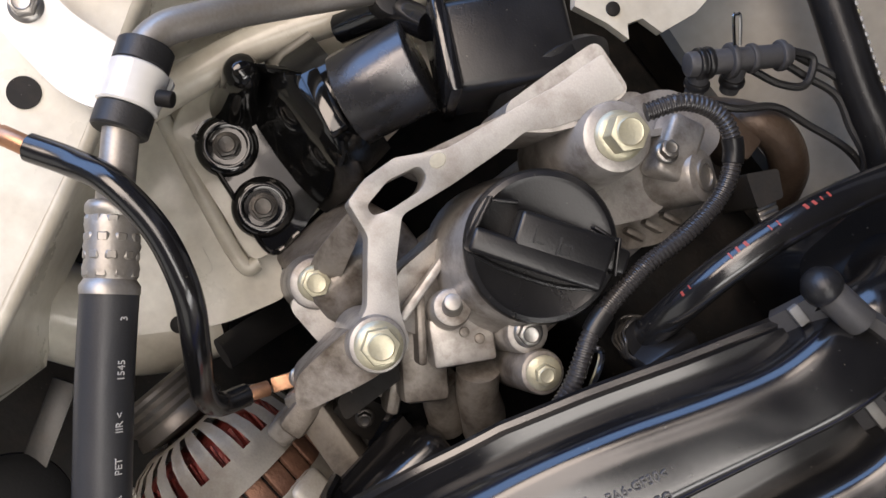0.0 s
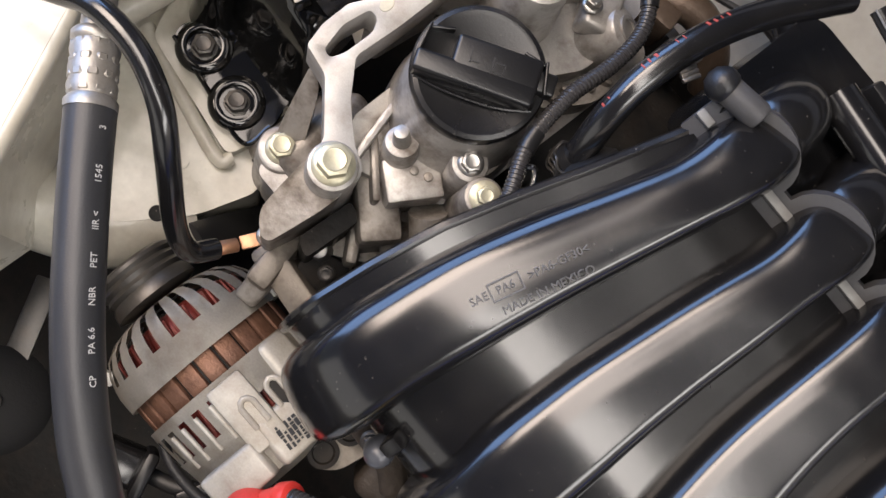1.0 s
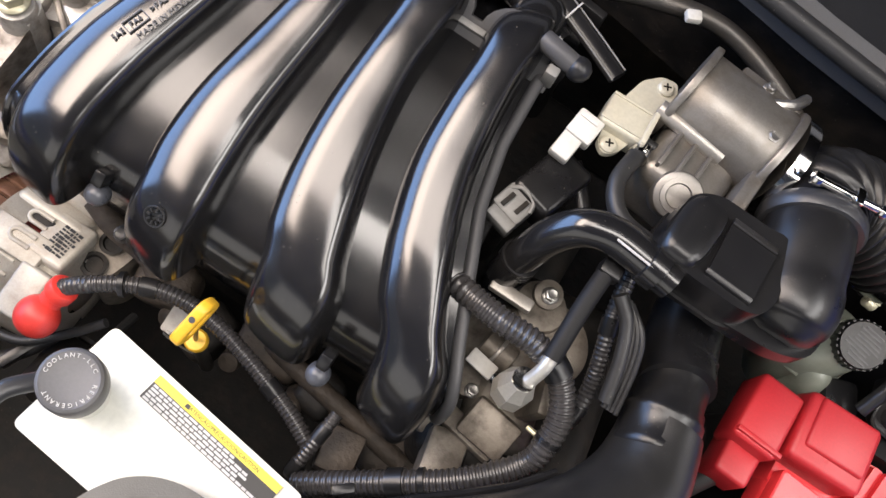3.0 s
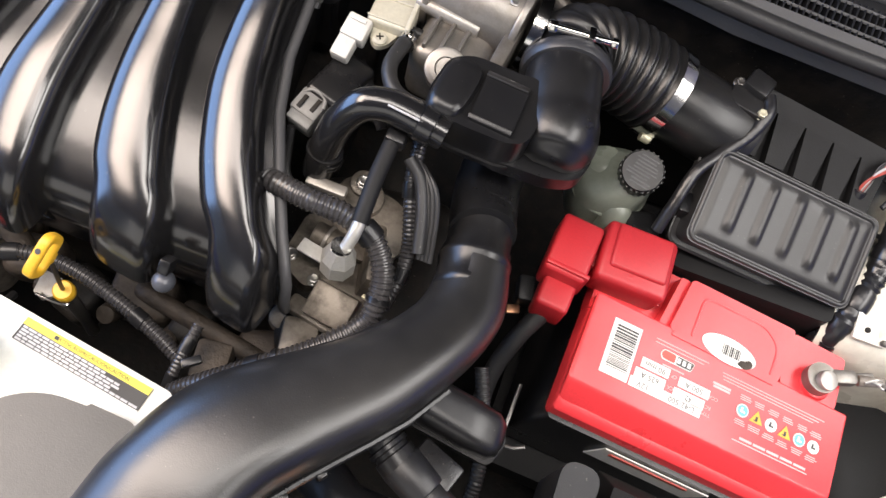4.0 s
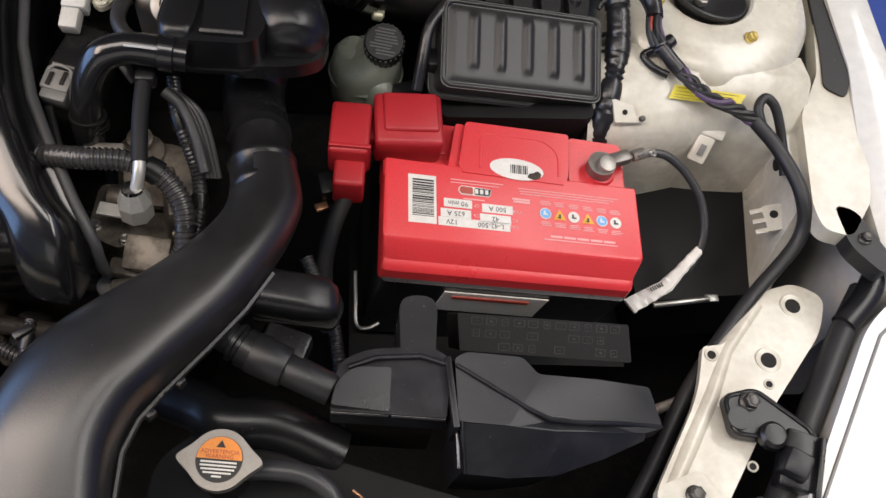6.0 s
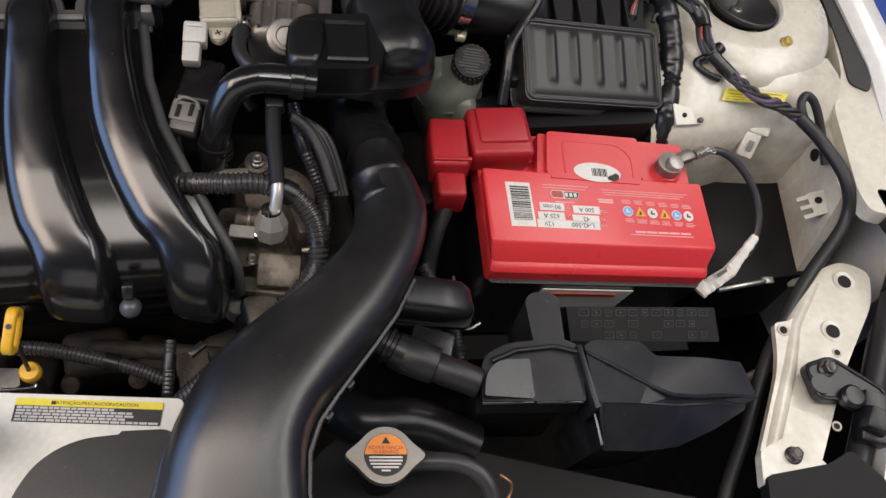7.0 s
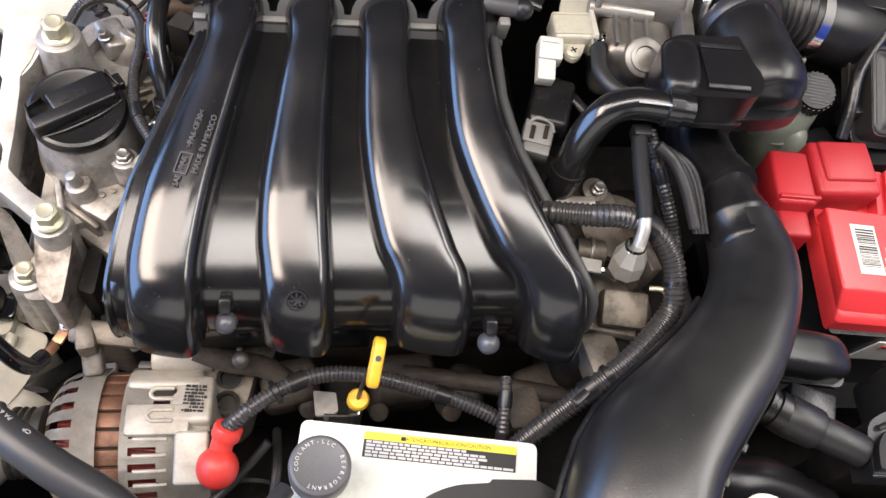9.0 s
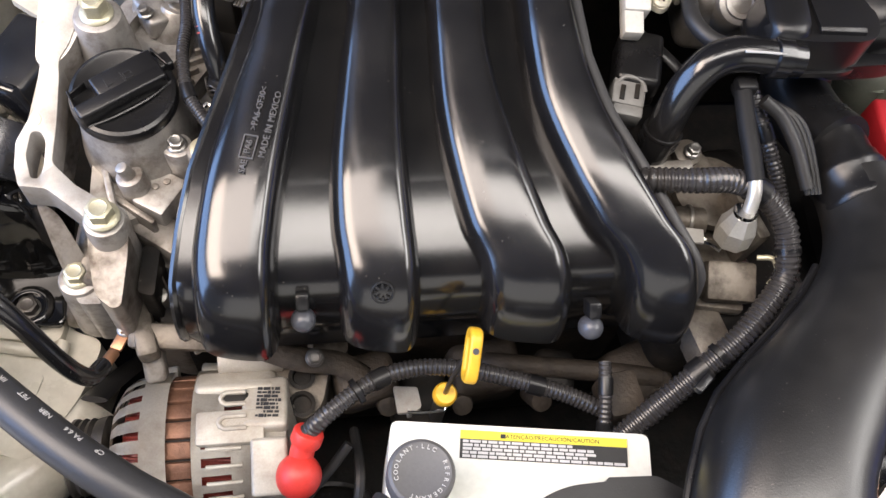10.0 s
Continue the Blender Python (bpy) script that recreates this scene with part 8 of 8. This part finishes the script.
part("vane_back", moved(prism([(-0.072, 0.090), (0.077, 0.090), (0.079, 0.106), (-0.070, 0.106)], -0.03, -0.0125, 0.002), AB), TRAY_BLACK, air)
part("side_step", moved(prism([(0.083, -0.03), (0.094, -0.03), (0.094, 0.045), (0.083, 0.045)], -0.05, -0.024, 0.002), AB), MATT_BLACK, air)
for k in range(4):
    part("side_clip", moved(box((0.0885, -0.018 + 0.018 * k, -0.020), (0.012, 0.004, 0.010), bevel=0.001), AB), DARK_PLASTIC, air)
part("catch", box((0.812, 0.262, 0.862), (0.010, 0.02, 0.03), (0, 0, 4), 0.002), DARK_PLASTIC, air)

res = thing("brake_fluid_reservoir", "smoky translucent brake fluid reservoir with a black cap", "reservoir", (0.76, 0.26, 0.8))
part("bowl", loft([oval(c, (1, 0.3, 0), (-0.3, 1, 0), w, d, 2.4, 32) for c, w, d in (((0.755, 0.268, 0.775), 0.045, 0.045), ((0.752, 0.272, 0.81), 0.066, 0.060), ((0.752, 0.275, 0.842), 0.068, 0.062), ((0.755, 0.275, 0.856), 0.060, 0.056), ((0.762, 0.274, 0.864), 0.044, 0.044), ((0.766, 0.273, 0.874), 0.032, 0.032))]), RESERVOIR, res)
part("shoulder", loft([oval(c, (1, 0.3, 0), (-0.3, 1, 0), w, d, 2.2, 24) for c, w, d in (((0.738, 0.281, 0.82), 0.040, 0.046), ((0.739, 0.281, 0.850), 0.036, 0.042), ((0.741, 0.281, 0.862), 0.026, 0.030), ((0.743, 0.280, 0.866), 0.010, 0.014))]), RESERVOIR, res)
part("outlet", loft([oval(c, (1, 0.3, 0), (-0.3, 1, 0), w, d, 2.2, 24) for c, w, d in (((0.766, 0.250, 0.79), 0.034, 0.030), ((0.766, 0.249, 0.835), 0.032, 0.028), ((0.765, 0.252, 0.848), 0.020, 0.020), ((0.764, 0.255, 0.852), 0.008, 0.010))]), RESERVOIR, res)
part("band", sweep([Vector((0.752 + 0.0345 * math.cos(a), 0.2745 + 0.0315 * math.sin(a), 0.838)) for a in (2 * math.pi * k / 32 for k in range(33))], 0.0018, 6), RESERVOIR, res)
capr = axis((0.768, 0.272, 0.872), (0.766, 0.262, 0.9))
capo = part("cap", lathe([(0, 0), (0.017, 0), (0.0182, 0.002), (0.0182, 0.016), (0.017, 0.0185), (0, 0.0185)], capr, 40), MATT_BLACK, res, "black ribbed screw cap")
rr = random.Random(2)
bars(capr @ pose(0, 0, 0.0187), [(rr.uniform(-0.003, 0.003), -0.012 + 0.003 * k, 0.022 - 0.0014 * abs(k - 4), 0.0012) for k in range(9)], CAP_GREY, capo, "raised_print", 0.0006)
for i in range(24):
    a = 2 * math.pi * i / 24
    part("cap_rib", moved(box((0.0182 * math.cos(a), 0.0182 * math.sin(a), 0.009), (0.0014, 0.002, 0.015), (0, 0, math.degrees(a)), 0), capr), MATT_BLACK, capo)
part("foot", box((0.79, 0.245, 0.82), (0.03, 0.03, 0.05), (0, 0, 20), 0.006), MATT_BLACK, res)

# relay and fuse boxes in front of the battery
rel = thing("relay_box", "satin black plastic relay box with a stepped lid", "fuse box", (0.85, -0.06, 0.75))
part("left_lobe", prism(rounded([(0.722, -0.074), (0.808, -0.081), (0.814, -0.034), (0.798, -0.024), (0.75, -0.026), (0.728, -0.036)], [0.002, 0.002, 0.006, 0.012, 0.02, 0.012]), 0.845, 0.874, 0.0025, 2), RELAY_BLACK, rel)
part("facet", prism(rounded([(0.7225, -0.0725), (0.7655, -0.0755), (0.7680, -0.0410), (0.7400, -0.0420), (0.7270, -0.0540)], [0.002, 0.002, 0.002, 0.010, 0.008]), 0.866, 0.8825, 0.0012, 1, top=lambda x, y: 0.8835 - 0.21 * (x - 0.7225)), BOX_BLACK, rel, "tilted shiny facet")
for x0, y0, x1, y1 in ((0.7225, -0.0742, 0.7650, -0.0772), (0.7670, -0.0774, 0.8075, -0.0808)):
    part("edge_bead", rod((x0, y0, 0.8705), (x1, y1, 0.8705), 0.0017, 0.0017, 0.0005, 12), GLOSS_BLACK, rel)
part("edge_bead", rod((0.8165, -0.034, 0.8665), (0.8165, -0.116, 0.8625), 0.0018, 0.0018, 0.0005, 12), GLOSS_BLACK, rel)
# Inset skirt coloured black as the shadow beneath the lid's edge.
part("left_shadow_skirt", prism([(0.734, -0.062), (0.806, -0.068), (0.81, -0.04), (0.736, -0.036)], 0.74, 0.846, 0.002), GRIME_SHADE, rel, "skirt below the lid edge, its shadow painted black")
part("ridge", sweep([Vector(p) for p in ((0.735, -0.041, 0.876), (0.757, -0.034, 0.877), (0.79, -0.033, 0.877), (0.812, -0.040, 0.876))], 0.0022, 8), RELAY_BLACK, rel)
part("divider", box((0.8125, -0.062, 0.862), (0.005, 0.056, 0.036), (0, 0, 4), 0.001), RELAY_BLACK, rel)
def top_r(x, y):
    d = max(0.0, x - 0.815)
    return 0.876 - 0.10 * d - 1.5 * d * d


part("right_lobe", prism(rounded([(0.8165, -0.084), (0.855, -0.086), (0.893, -0.088), (0.935, -0.084), (0.979, -0.079), (1.0, -0.071), (0.992, -0.037), (0.940, -0.040), (0.884, -0.043), (0.872, -0.030), (0.826, -0.029), (0.8165, -0.034)], [0.002, 0, 0, 0, 0.002, 0.003, 0.003, 0, 0.004, 0.004, 0.004, 0.003], 3), 0.80, 0.822, 0.0015, 2, top=top_r), RELAY_BLACK, rel)
fall = []
for x, ye, xl, yl, zl in ((0.8175, -0.083, 0.8225, -0.1165, 0.850), (0.855, -0.0855, 0.858, -0.1185, 0.8415), (0.893, -0.0875, 0.895, -0.1155, 0.833), (0.935, -0.0835, 0.937, -0.102, 0.826), (0.979, -0.0785, 0.980, -0.083, 0.812)):
    ze = top_r(x, ye) - 0.001
    fall.append([Vector((x, ye + 0.012, ze - 0.004)), Vector((x, ye, ze)), Vector((x * 0.5 + xl * 0.5, ye * 0.5 + yl * 0.5, ze * 0.5 + zl * 0.5 + 0.001)), Vector((xl, yl, zl)), Vector((xl, yl + 0.004, zl - 0.006)), Vector((xl, yl + 0.014, 0.74)), Vector((x, ye + 0.012, 0.74))])
part("front_slope", loft(fall), RELAY_BLACK, rel, "sloping front of the relay lid", 30)
part("corner_bead", rod((0.8185, -0.0835, 0.8755), (0.8228, -0.1165, 0.8505), 0.0016, 0.0016, 0.0005, 10), RELAY_BLACK, rel)
part("ridge", sweep([Vector((x, y, top_r(x, y) + 0.0003)) for x, y in ((0.8175, -0.040), (0.838, -0.052), (0.855, -0.062), (0.873, -0.072), (0.890, -0.0785), (0.915, -0.079), (0.95, -0.075), (0.998, -0.0705))], 0.0019, 8), RELAY_BLACK, rel)
lid = thing("fuse_box_lid", "flat black fuse box lid with raised pictograms", "fuse box", (0.91, 0.0, 0.78))
FL = leaning((0.9065, 0.0080, 0.8128), (1, -0.035, -0.08), (0, 1, 0.45))
part("lid", moved(prism(rounded([(-0.0795, 0.0165), (0.0745, 0.0160), (0.0790, -0.0170), (-0.0755, -0.0150)], 0.002), -0.05, 0.0, 0.002, 2), FL), TRAY_BLACK, lid)
cells = []
for k in range(11):
    for j in range(3):
        x, y, w, h = -0.062 + 0.0124 * k, -0.010 + 0.0105 * j, (0.0085, 0.0055, 0.0095)[(k + j) % 3], 0.0058
        if (5 * k + 3 * j + k * j) % 7 in (0, 4, 5):
            continue
        cells += [(x, y + h / 2, w, 0.0006), (x, y - h / 2, w, 0.0006), (x - w / 2, y, 0.0006, h), (x + w / 2, y, 0.0006, h), (x, y, 0.0025, 0.0006 + 0.0012 * ((k + 2 * j) % 2))]
bars(FL @ pose(0, 0, 0.0004), cells, DARK_PLASTIC, lid, "raised_pictogram", 0.0005)
part("tab", prism(rounded([(0.7755, 0.0215), (0.8065, 0.0205), (0.8025, -0.029), (0.7755, -0.028)], [0.0145, 0.0145, 0.003, 0.003]), 0.80, 0.870, 0.002), DARK_PLASTIC, lid, "rounded grey end tab")
reso2 = thing("small_resonator", "rounded black plastic resonator under the snorkel", "air duct", (0.69, 0.02, 0.85))
part("chamber", loft([oval(c, (0, 1, 0), (0, 0, 1), w, h, 3.4, 28) for c, w, h in (((0.655, 0.022, 0.878), 0.034, 0.036), ((0.70, 0.017, 0.872), 0.036, 0.036), ((0.720, 0.0155, 0.868), 0.034, 0.034), ((0.727, 0.015, 0.867), 0.024, 0.024), ((0.729, 0.015, 0.867), 0.010, 0.01))]), MATT_BLACK, reso2)
part("seam", prism(rounded([(0.66, 0.003), (0.725, -0.005), (0.733, 0.015), (0.725, 0.034), (0.66, 0.042)], 0.006), 0.858, 0.863, 0.001), MATT_BLACK, reso2)
duct = thing("drain_duct", "grey-black plastic duct with a clipped collar", "duct", (0.68, -0.04, 0.87))
part("pipe", rod((0.632, -0.008, 0.876), (0.668, -0.030, 0.872), 0.0125, 0.0125, 0.001), DARK_PLASTIC, duct)
part("collar", lathe([(0.0125, 0), (0.0155, 0.001), (0.0155, 0.004), (0.0135, 0.005), (0.0135, 0.008), (0.0155, 0.009), (0.0155, 0.018), (0.0135, 0.02)], axis((0.650, -0.019, 0.874), (0.668, -0.030, 0.872)), 28), MATT_BLACK, duct)
part("sleeve", rod((0.664, -0.027, 0.872), (0.690, -0.040, 0.870), 0.0165, 0.0155, 0.002), DARK_PLASTIC, duct)
part("tail", rod((0.688, -0.039, 0.870), (0.724, -0.056, 0.866), 0.013, 0.0125, 0.001), DARK_PLASTIC, duct)
part("plug", box((0.688, -0.022, 0.868), (0.036, 0.026, 0.02), (0, 0, -20), 0.003), MATT_BLACK, duct)
solo("thin_loom", ribbed([(0.70, 0.075, 0.83), (0.712, 0.05, 0.82), (0.722, 0.03, 0.81), (0.728, 0.0, 0.80), (0.73, -0.02, 0.79)], 0.006, 0.0034), RUBBER, "black corrugated conduit beside the battery", "wiring loom", "conduits")

# wing side: looms, label, clips
har = thing("wing_harness", "taped wiring harness running along the wing", "wiring loom", (1.1, 0.2, 0.8))
HW = [(1.001, 0.360, 0.892), (1.017, 0.351, 0.892), (1.032, 0.330, 0.886), (1.0315, 0.303, 0.880), (1.0375, 0.287, 0.873), (1.055, 0.2640, 0.867), (1.0815, 0.2355, 0.863), (1.104, 0.228, 0.859), (1.128, 0.2185, 0.851), (1.150, 0.189, 0.843), (1.166, 0.145, 0.834), (1.168, 0.112, 0.806), (1.116, 0.058, 0.775), (1.049, -0.02, 0.765), (1.0, -0.095, 0.762), (0.966, -0.144, 0.76), (0.94, -0.2, 0.75)]
part("sheath", tube(HW[8:], 0.0070, 14), RUBBER, har, "black taped sheath")
hline = even(glide([Vector(p) for p in HW[4:9]], 10), 0.0022)
for k, mt in enumerate((RUBBER, RUBBER, LILAC, RUBBER)):
    part("twisted_wire", sweep([p + Vector((0.0036 * math.cos(i * 0.26 + k * 1.57), 0.0036 * math.sin(i * 0.26 + k * 1.57), 0.0022 * math.sin(i * 0.26 + k * 1.57 + 0.8))) for i, p in enumerate(hline)], 0.0030, 8), mt, har)
upper = even(glide([Vector(p) for p in HW[:5]], 10), 0.0022)
for k, mt in enumerate((LABEL_RED, RUBBER, RUBBER, RUBBER, LILAC, RUBBER)):
    part("wire", sweep([p + Vector((0.0050 * math.cos(i * 0.07 + k * 1.05), 0.0050 * math.sin(i * 0.07 + k * 1.05), 0.0042 * math.sin(i * 0.07 + k * 1.05 + 0.8))) for i, p in enumerate(upper)], 0.0016 if mt in (LABEL_RED, LILAC) else 0.0030, 8), mt, har)
for a, b in ((0, 6), (17, 28), (40, 48)):
    part("tape", sweep(upper[a:b], 0.0084, 14), TAPE, har, "band of black tape")
part("tape", tube(HW[4:6], 0.0072, 12), TAPE, har)
part("clip", rod((1.040, 0.290, 0.872), (1.0505, 0.296, 0.876), 0.0075, 0.0068, 0.002, 20), MATT_BLACK, har)
part("clip", tube([(1.030, 0.288, 0.868), (1.022, 0.284, 0.864), (1.030, 0.272, 0.862), (1.044, 0.262, 0.862)], 0.0038, 10), MATT_BLACK, har)
WL = even(glide([Vector(p) for p in ((0.985, 0.40, 0.88), (0.996, 0.357, 0.882), (1.000, 0.325, 0.873), (0.998, 0.289, 0.857), (0.990, 0.257, 0.843), (0.984, 0.237, 0.832), (0.9805, 0.224, 0.815), (0.977, 0.216, 0.77))], 8), 0.003)
rr = random.Random(8)
wl = thing("wing_loom", "thick black taped loom between the air box and the tower", "wiring loom", (0.99, 0.3, 0.86))
part("sheath", sweep(WL, [0.0116 + rr.uniform(-0.0012, 0.0012) for _ in WL], 18), TAPE, wl)
for k in range(2, len(WL) - 8, 16):
    part("tape_turn", sweep(WL[k:k + 6], [0.0120, 0.0127, 0.0128, 0.0128, 0.0127, 0.0120], 16), TAPE, wl)
for k in range(2):
    p = WL[14 + 9 * k]
    part("wire_end", tube([p, p + Vector((-0.014, 0.004, 0.004)), p + Vector((-0.020, -0.006 + 0.003 * k, 0.0))], 0.0026, 8), RUBBER, wl)
bun = thing("loom_branch", "tangle of coloured wires leaving the taped loom", "wiring", (1.01, 0.37, 0.88))
for k, mt in enumerate((LABEL_RED, LABEL_RED, PRINT_GREY, GREY_PLASTIC, LABEL_RED, RUBBER, GREY_PLASTIC)):
    d, u = 0.0018 * (k - 3), 0.0016 * (k % 3)
    part("wire", tube([(0.999, 0.358 - d * 0.5, 0.892), (0.989, 0.357 + d, 0.897 + u), (0.975, 0.360 + d, 0.901 + u), (0.961, 0.349 + d * 0.8, 0.899 + u), (0.956 + d * 0.4, 0.338, 0.890), (0.955 + d * 0.4, 0.328, 0.872)], 0.0012, 8), mt, bun)
part("tape", rod((1.003, 0.362, 0.890), (0.9935, 0.3575, 0.895), 0.0105, 0.0095, 0.002, 18), TAPE, bun, "band of black tape")
part("tape", tube([(0.9545, 0.334, 0.884), (0.953, 0.325, 0.868), (0.950, 0.316, 0.85)], 0.0060, 12), TAPE, bun, "taped end of the branch")
lab = thing("warning_sticker", "yellow warning sticker on the strut tower", "label", (1.1, 0.255, 0.835))
s1, s2, s3, s4 = Vector((1.0525, 0.2565, 0.8552)), Vector((1.124, 0.2470, 0.8545)), Vector((1.1165, 0.2370, 0.8490)), Vector((1.046, 0.2445, 0.8492))
part("sheet", grid_mesh([[s1.lerp(s2, i / 12).lerp(s4.lerp(s3, i / 12), j / 3) + Vector((0, 0, 0.0006 * (i % 2))) for j in range(4)] for i in range(13)]), LABEL_YELLOW, lab)
for v, a, b in ((0.18, 0.05, 0.9), (0.42, 0.05, 0.55), (0.42, 0.6, 0.86), (0.66, 0.05, 0.7), (0.86, 0.05, 0.5)):
    part("printed_line", sweep([s1.lerp(s2, a + (b - a) * i / 8).lerp(s4.lerp(s3, a + (b - a) * i / 8), v) + Vector((0, -0.0003, 0.0008)) for i in range(9)], 0.00022, 5), STEEL_RUST, lab)
bk = thing("tower_bracket", "small cream L-shaped steel tab with one hole", "bracket", (1.03, 0.255, 0.8))
part("tab", prism(rounded([(0.989, 0.2425), (1.010, 0.2365), (1.013, 0.2275), (1.020, 0.2295), (1.0205, 0.2225), (0.992, 0.2220)], 0.0012), 0.830, 0.833, 0.0008, 1, top=lambda x, y: 0.8490 + (y - 0.2425) * 0.55), BODY_WHITE, bk)
part("hole", rod((1.002, 0.2312, 0.8415), (1.0015, 0.2302, 0.8442), 0.0026, segs=16), GRIME_SHADE, bk)
part("hook", rod((1.0185, 0.2262, 0.8385), (1.0188, 0.2235, 0.8435), 0.0030, segs=12), DARK_STEEL, bk)
# Fold of the tower's panel, built as separate boxes in its paint.
hold = thing("tower_fold", "cream fold in the strut tower panel", "clip", (1.1, 0.24, 0.76))
part("body", box((1.092, 0.2185, 0.8035), (0.018, 0.030, 0.010), (45, 0, -30), 0.003), BODY_WHITE, hold)
part("ear", box((1.101, 0.228, 0.8165), (0.024, 0.012, 0.010), (25, 0, -25), 0.003), BODY_WHITE, hold)
part("window", box((1.090, 0.2135, 0.8075), (0.006, 0.012, 0.002), (45, 0, -30), 0.0004), GREY_PLASTIC, hold)
lv = thing("wing_clip", "cream steel clip with prongs and a hole on the wing web", "clip", (1.15, 0.13, 0.75))
WC = leaning((1.1525, 0.145, 0.791), (0.030, 0.002, 0.010), (0.003, 0.027, 0.003))
part("plate", moved(prism(rounded([(-0.004, -0.014), (0.0165, -0.014), (0.0165, 0.014), (-0.004, 0.014)], 0.003), -0.002, 0.0, 0.0006), WC), BODY_WHITE, lv)
for y0 in (-0.012, -0.001, 0.010):
    part("prong", moved(box((-0.0095, y0, -0.001), (0.013, 0.005, 0.003), bevel=0.0008), WC), BODY_WHITE, lv)
part("hole", moved(lathe([(0, 0), (0.0042, 0), (0.0042, 0.0006), (0, 0.0006)], pose(0.006, 0.003, 0.0), 16), WC), GRIME_SHADE, lv)
solo("wing_grommet", tube([(1.137, 0.212, 0.846), (1.132, 0.230, 0.856), (1.139, 0.240, 0.860), (1.149, 0.236, 0.856), (1.157, 0.224, 0.845), (1.163, 0.205, 0.83), (1.166, 0.18, 0.815)], 0.0048, 12), RUBBER, "black rubber cable loop on the wing", "cable")
solo("front_pipe", tube([(1.02, -0.035, 0.74), (1.06, -0.022, 0.742), (1.09, -0.015, 0.742)], 0.005, 10), DULL_ALU, "thin pale pipe under the lamp panel", "pipe")
solo("lower_hose", tube([(0.29, 0.02, 0.70), (0.292, -0.02, 0.73), (0.288, -0.05, 0.72), (0.28, -0.09, 0.70)], 0.004, 8), RUBBER, "thin black cable dropping beside the alternator", "cable")
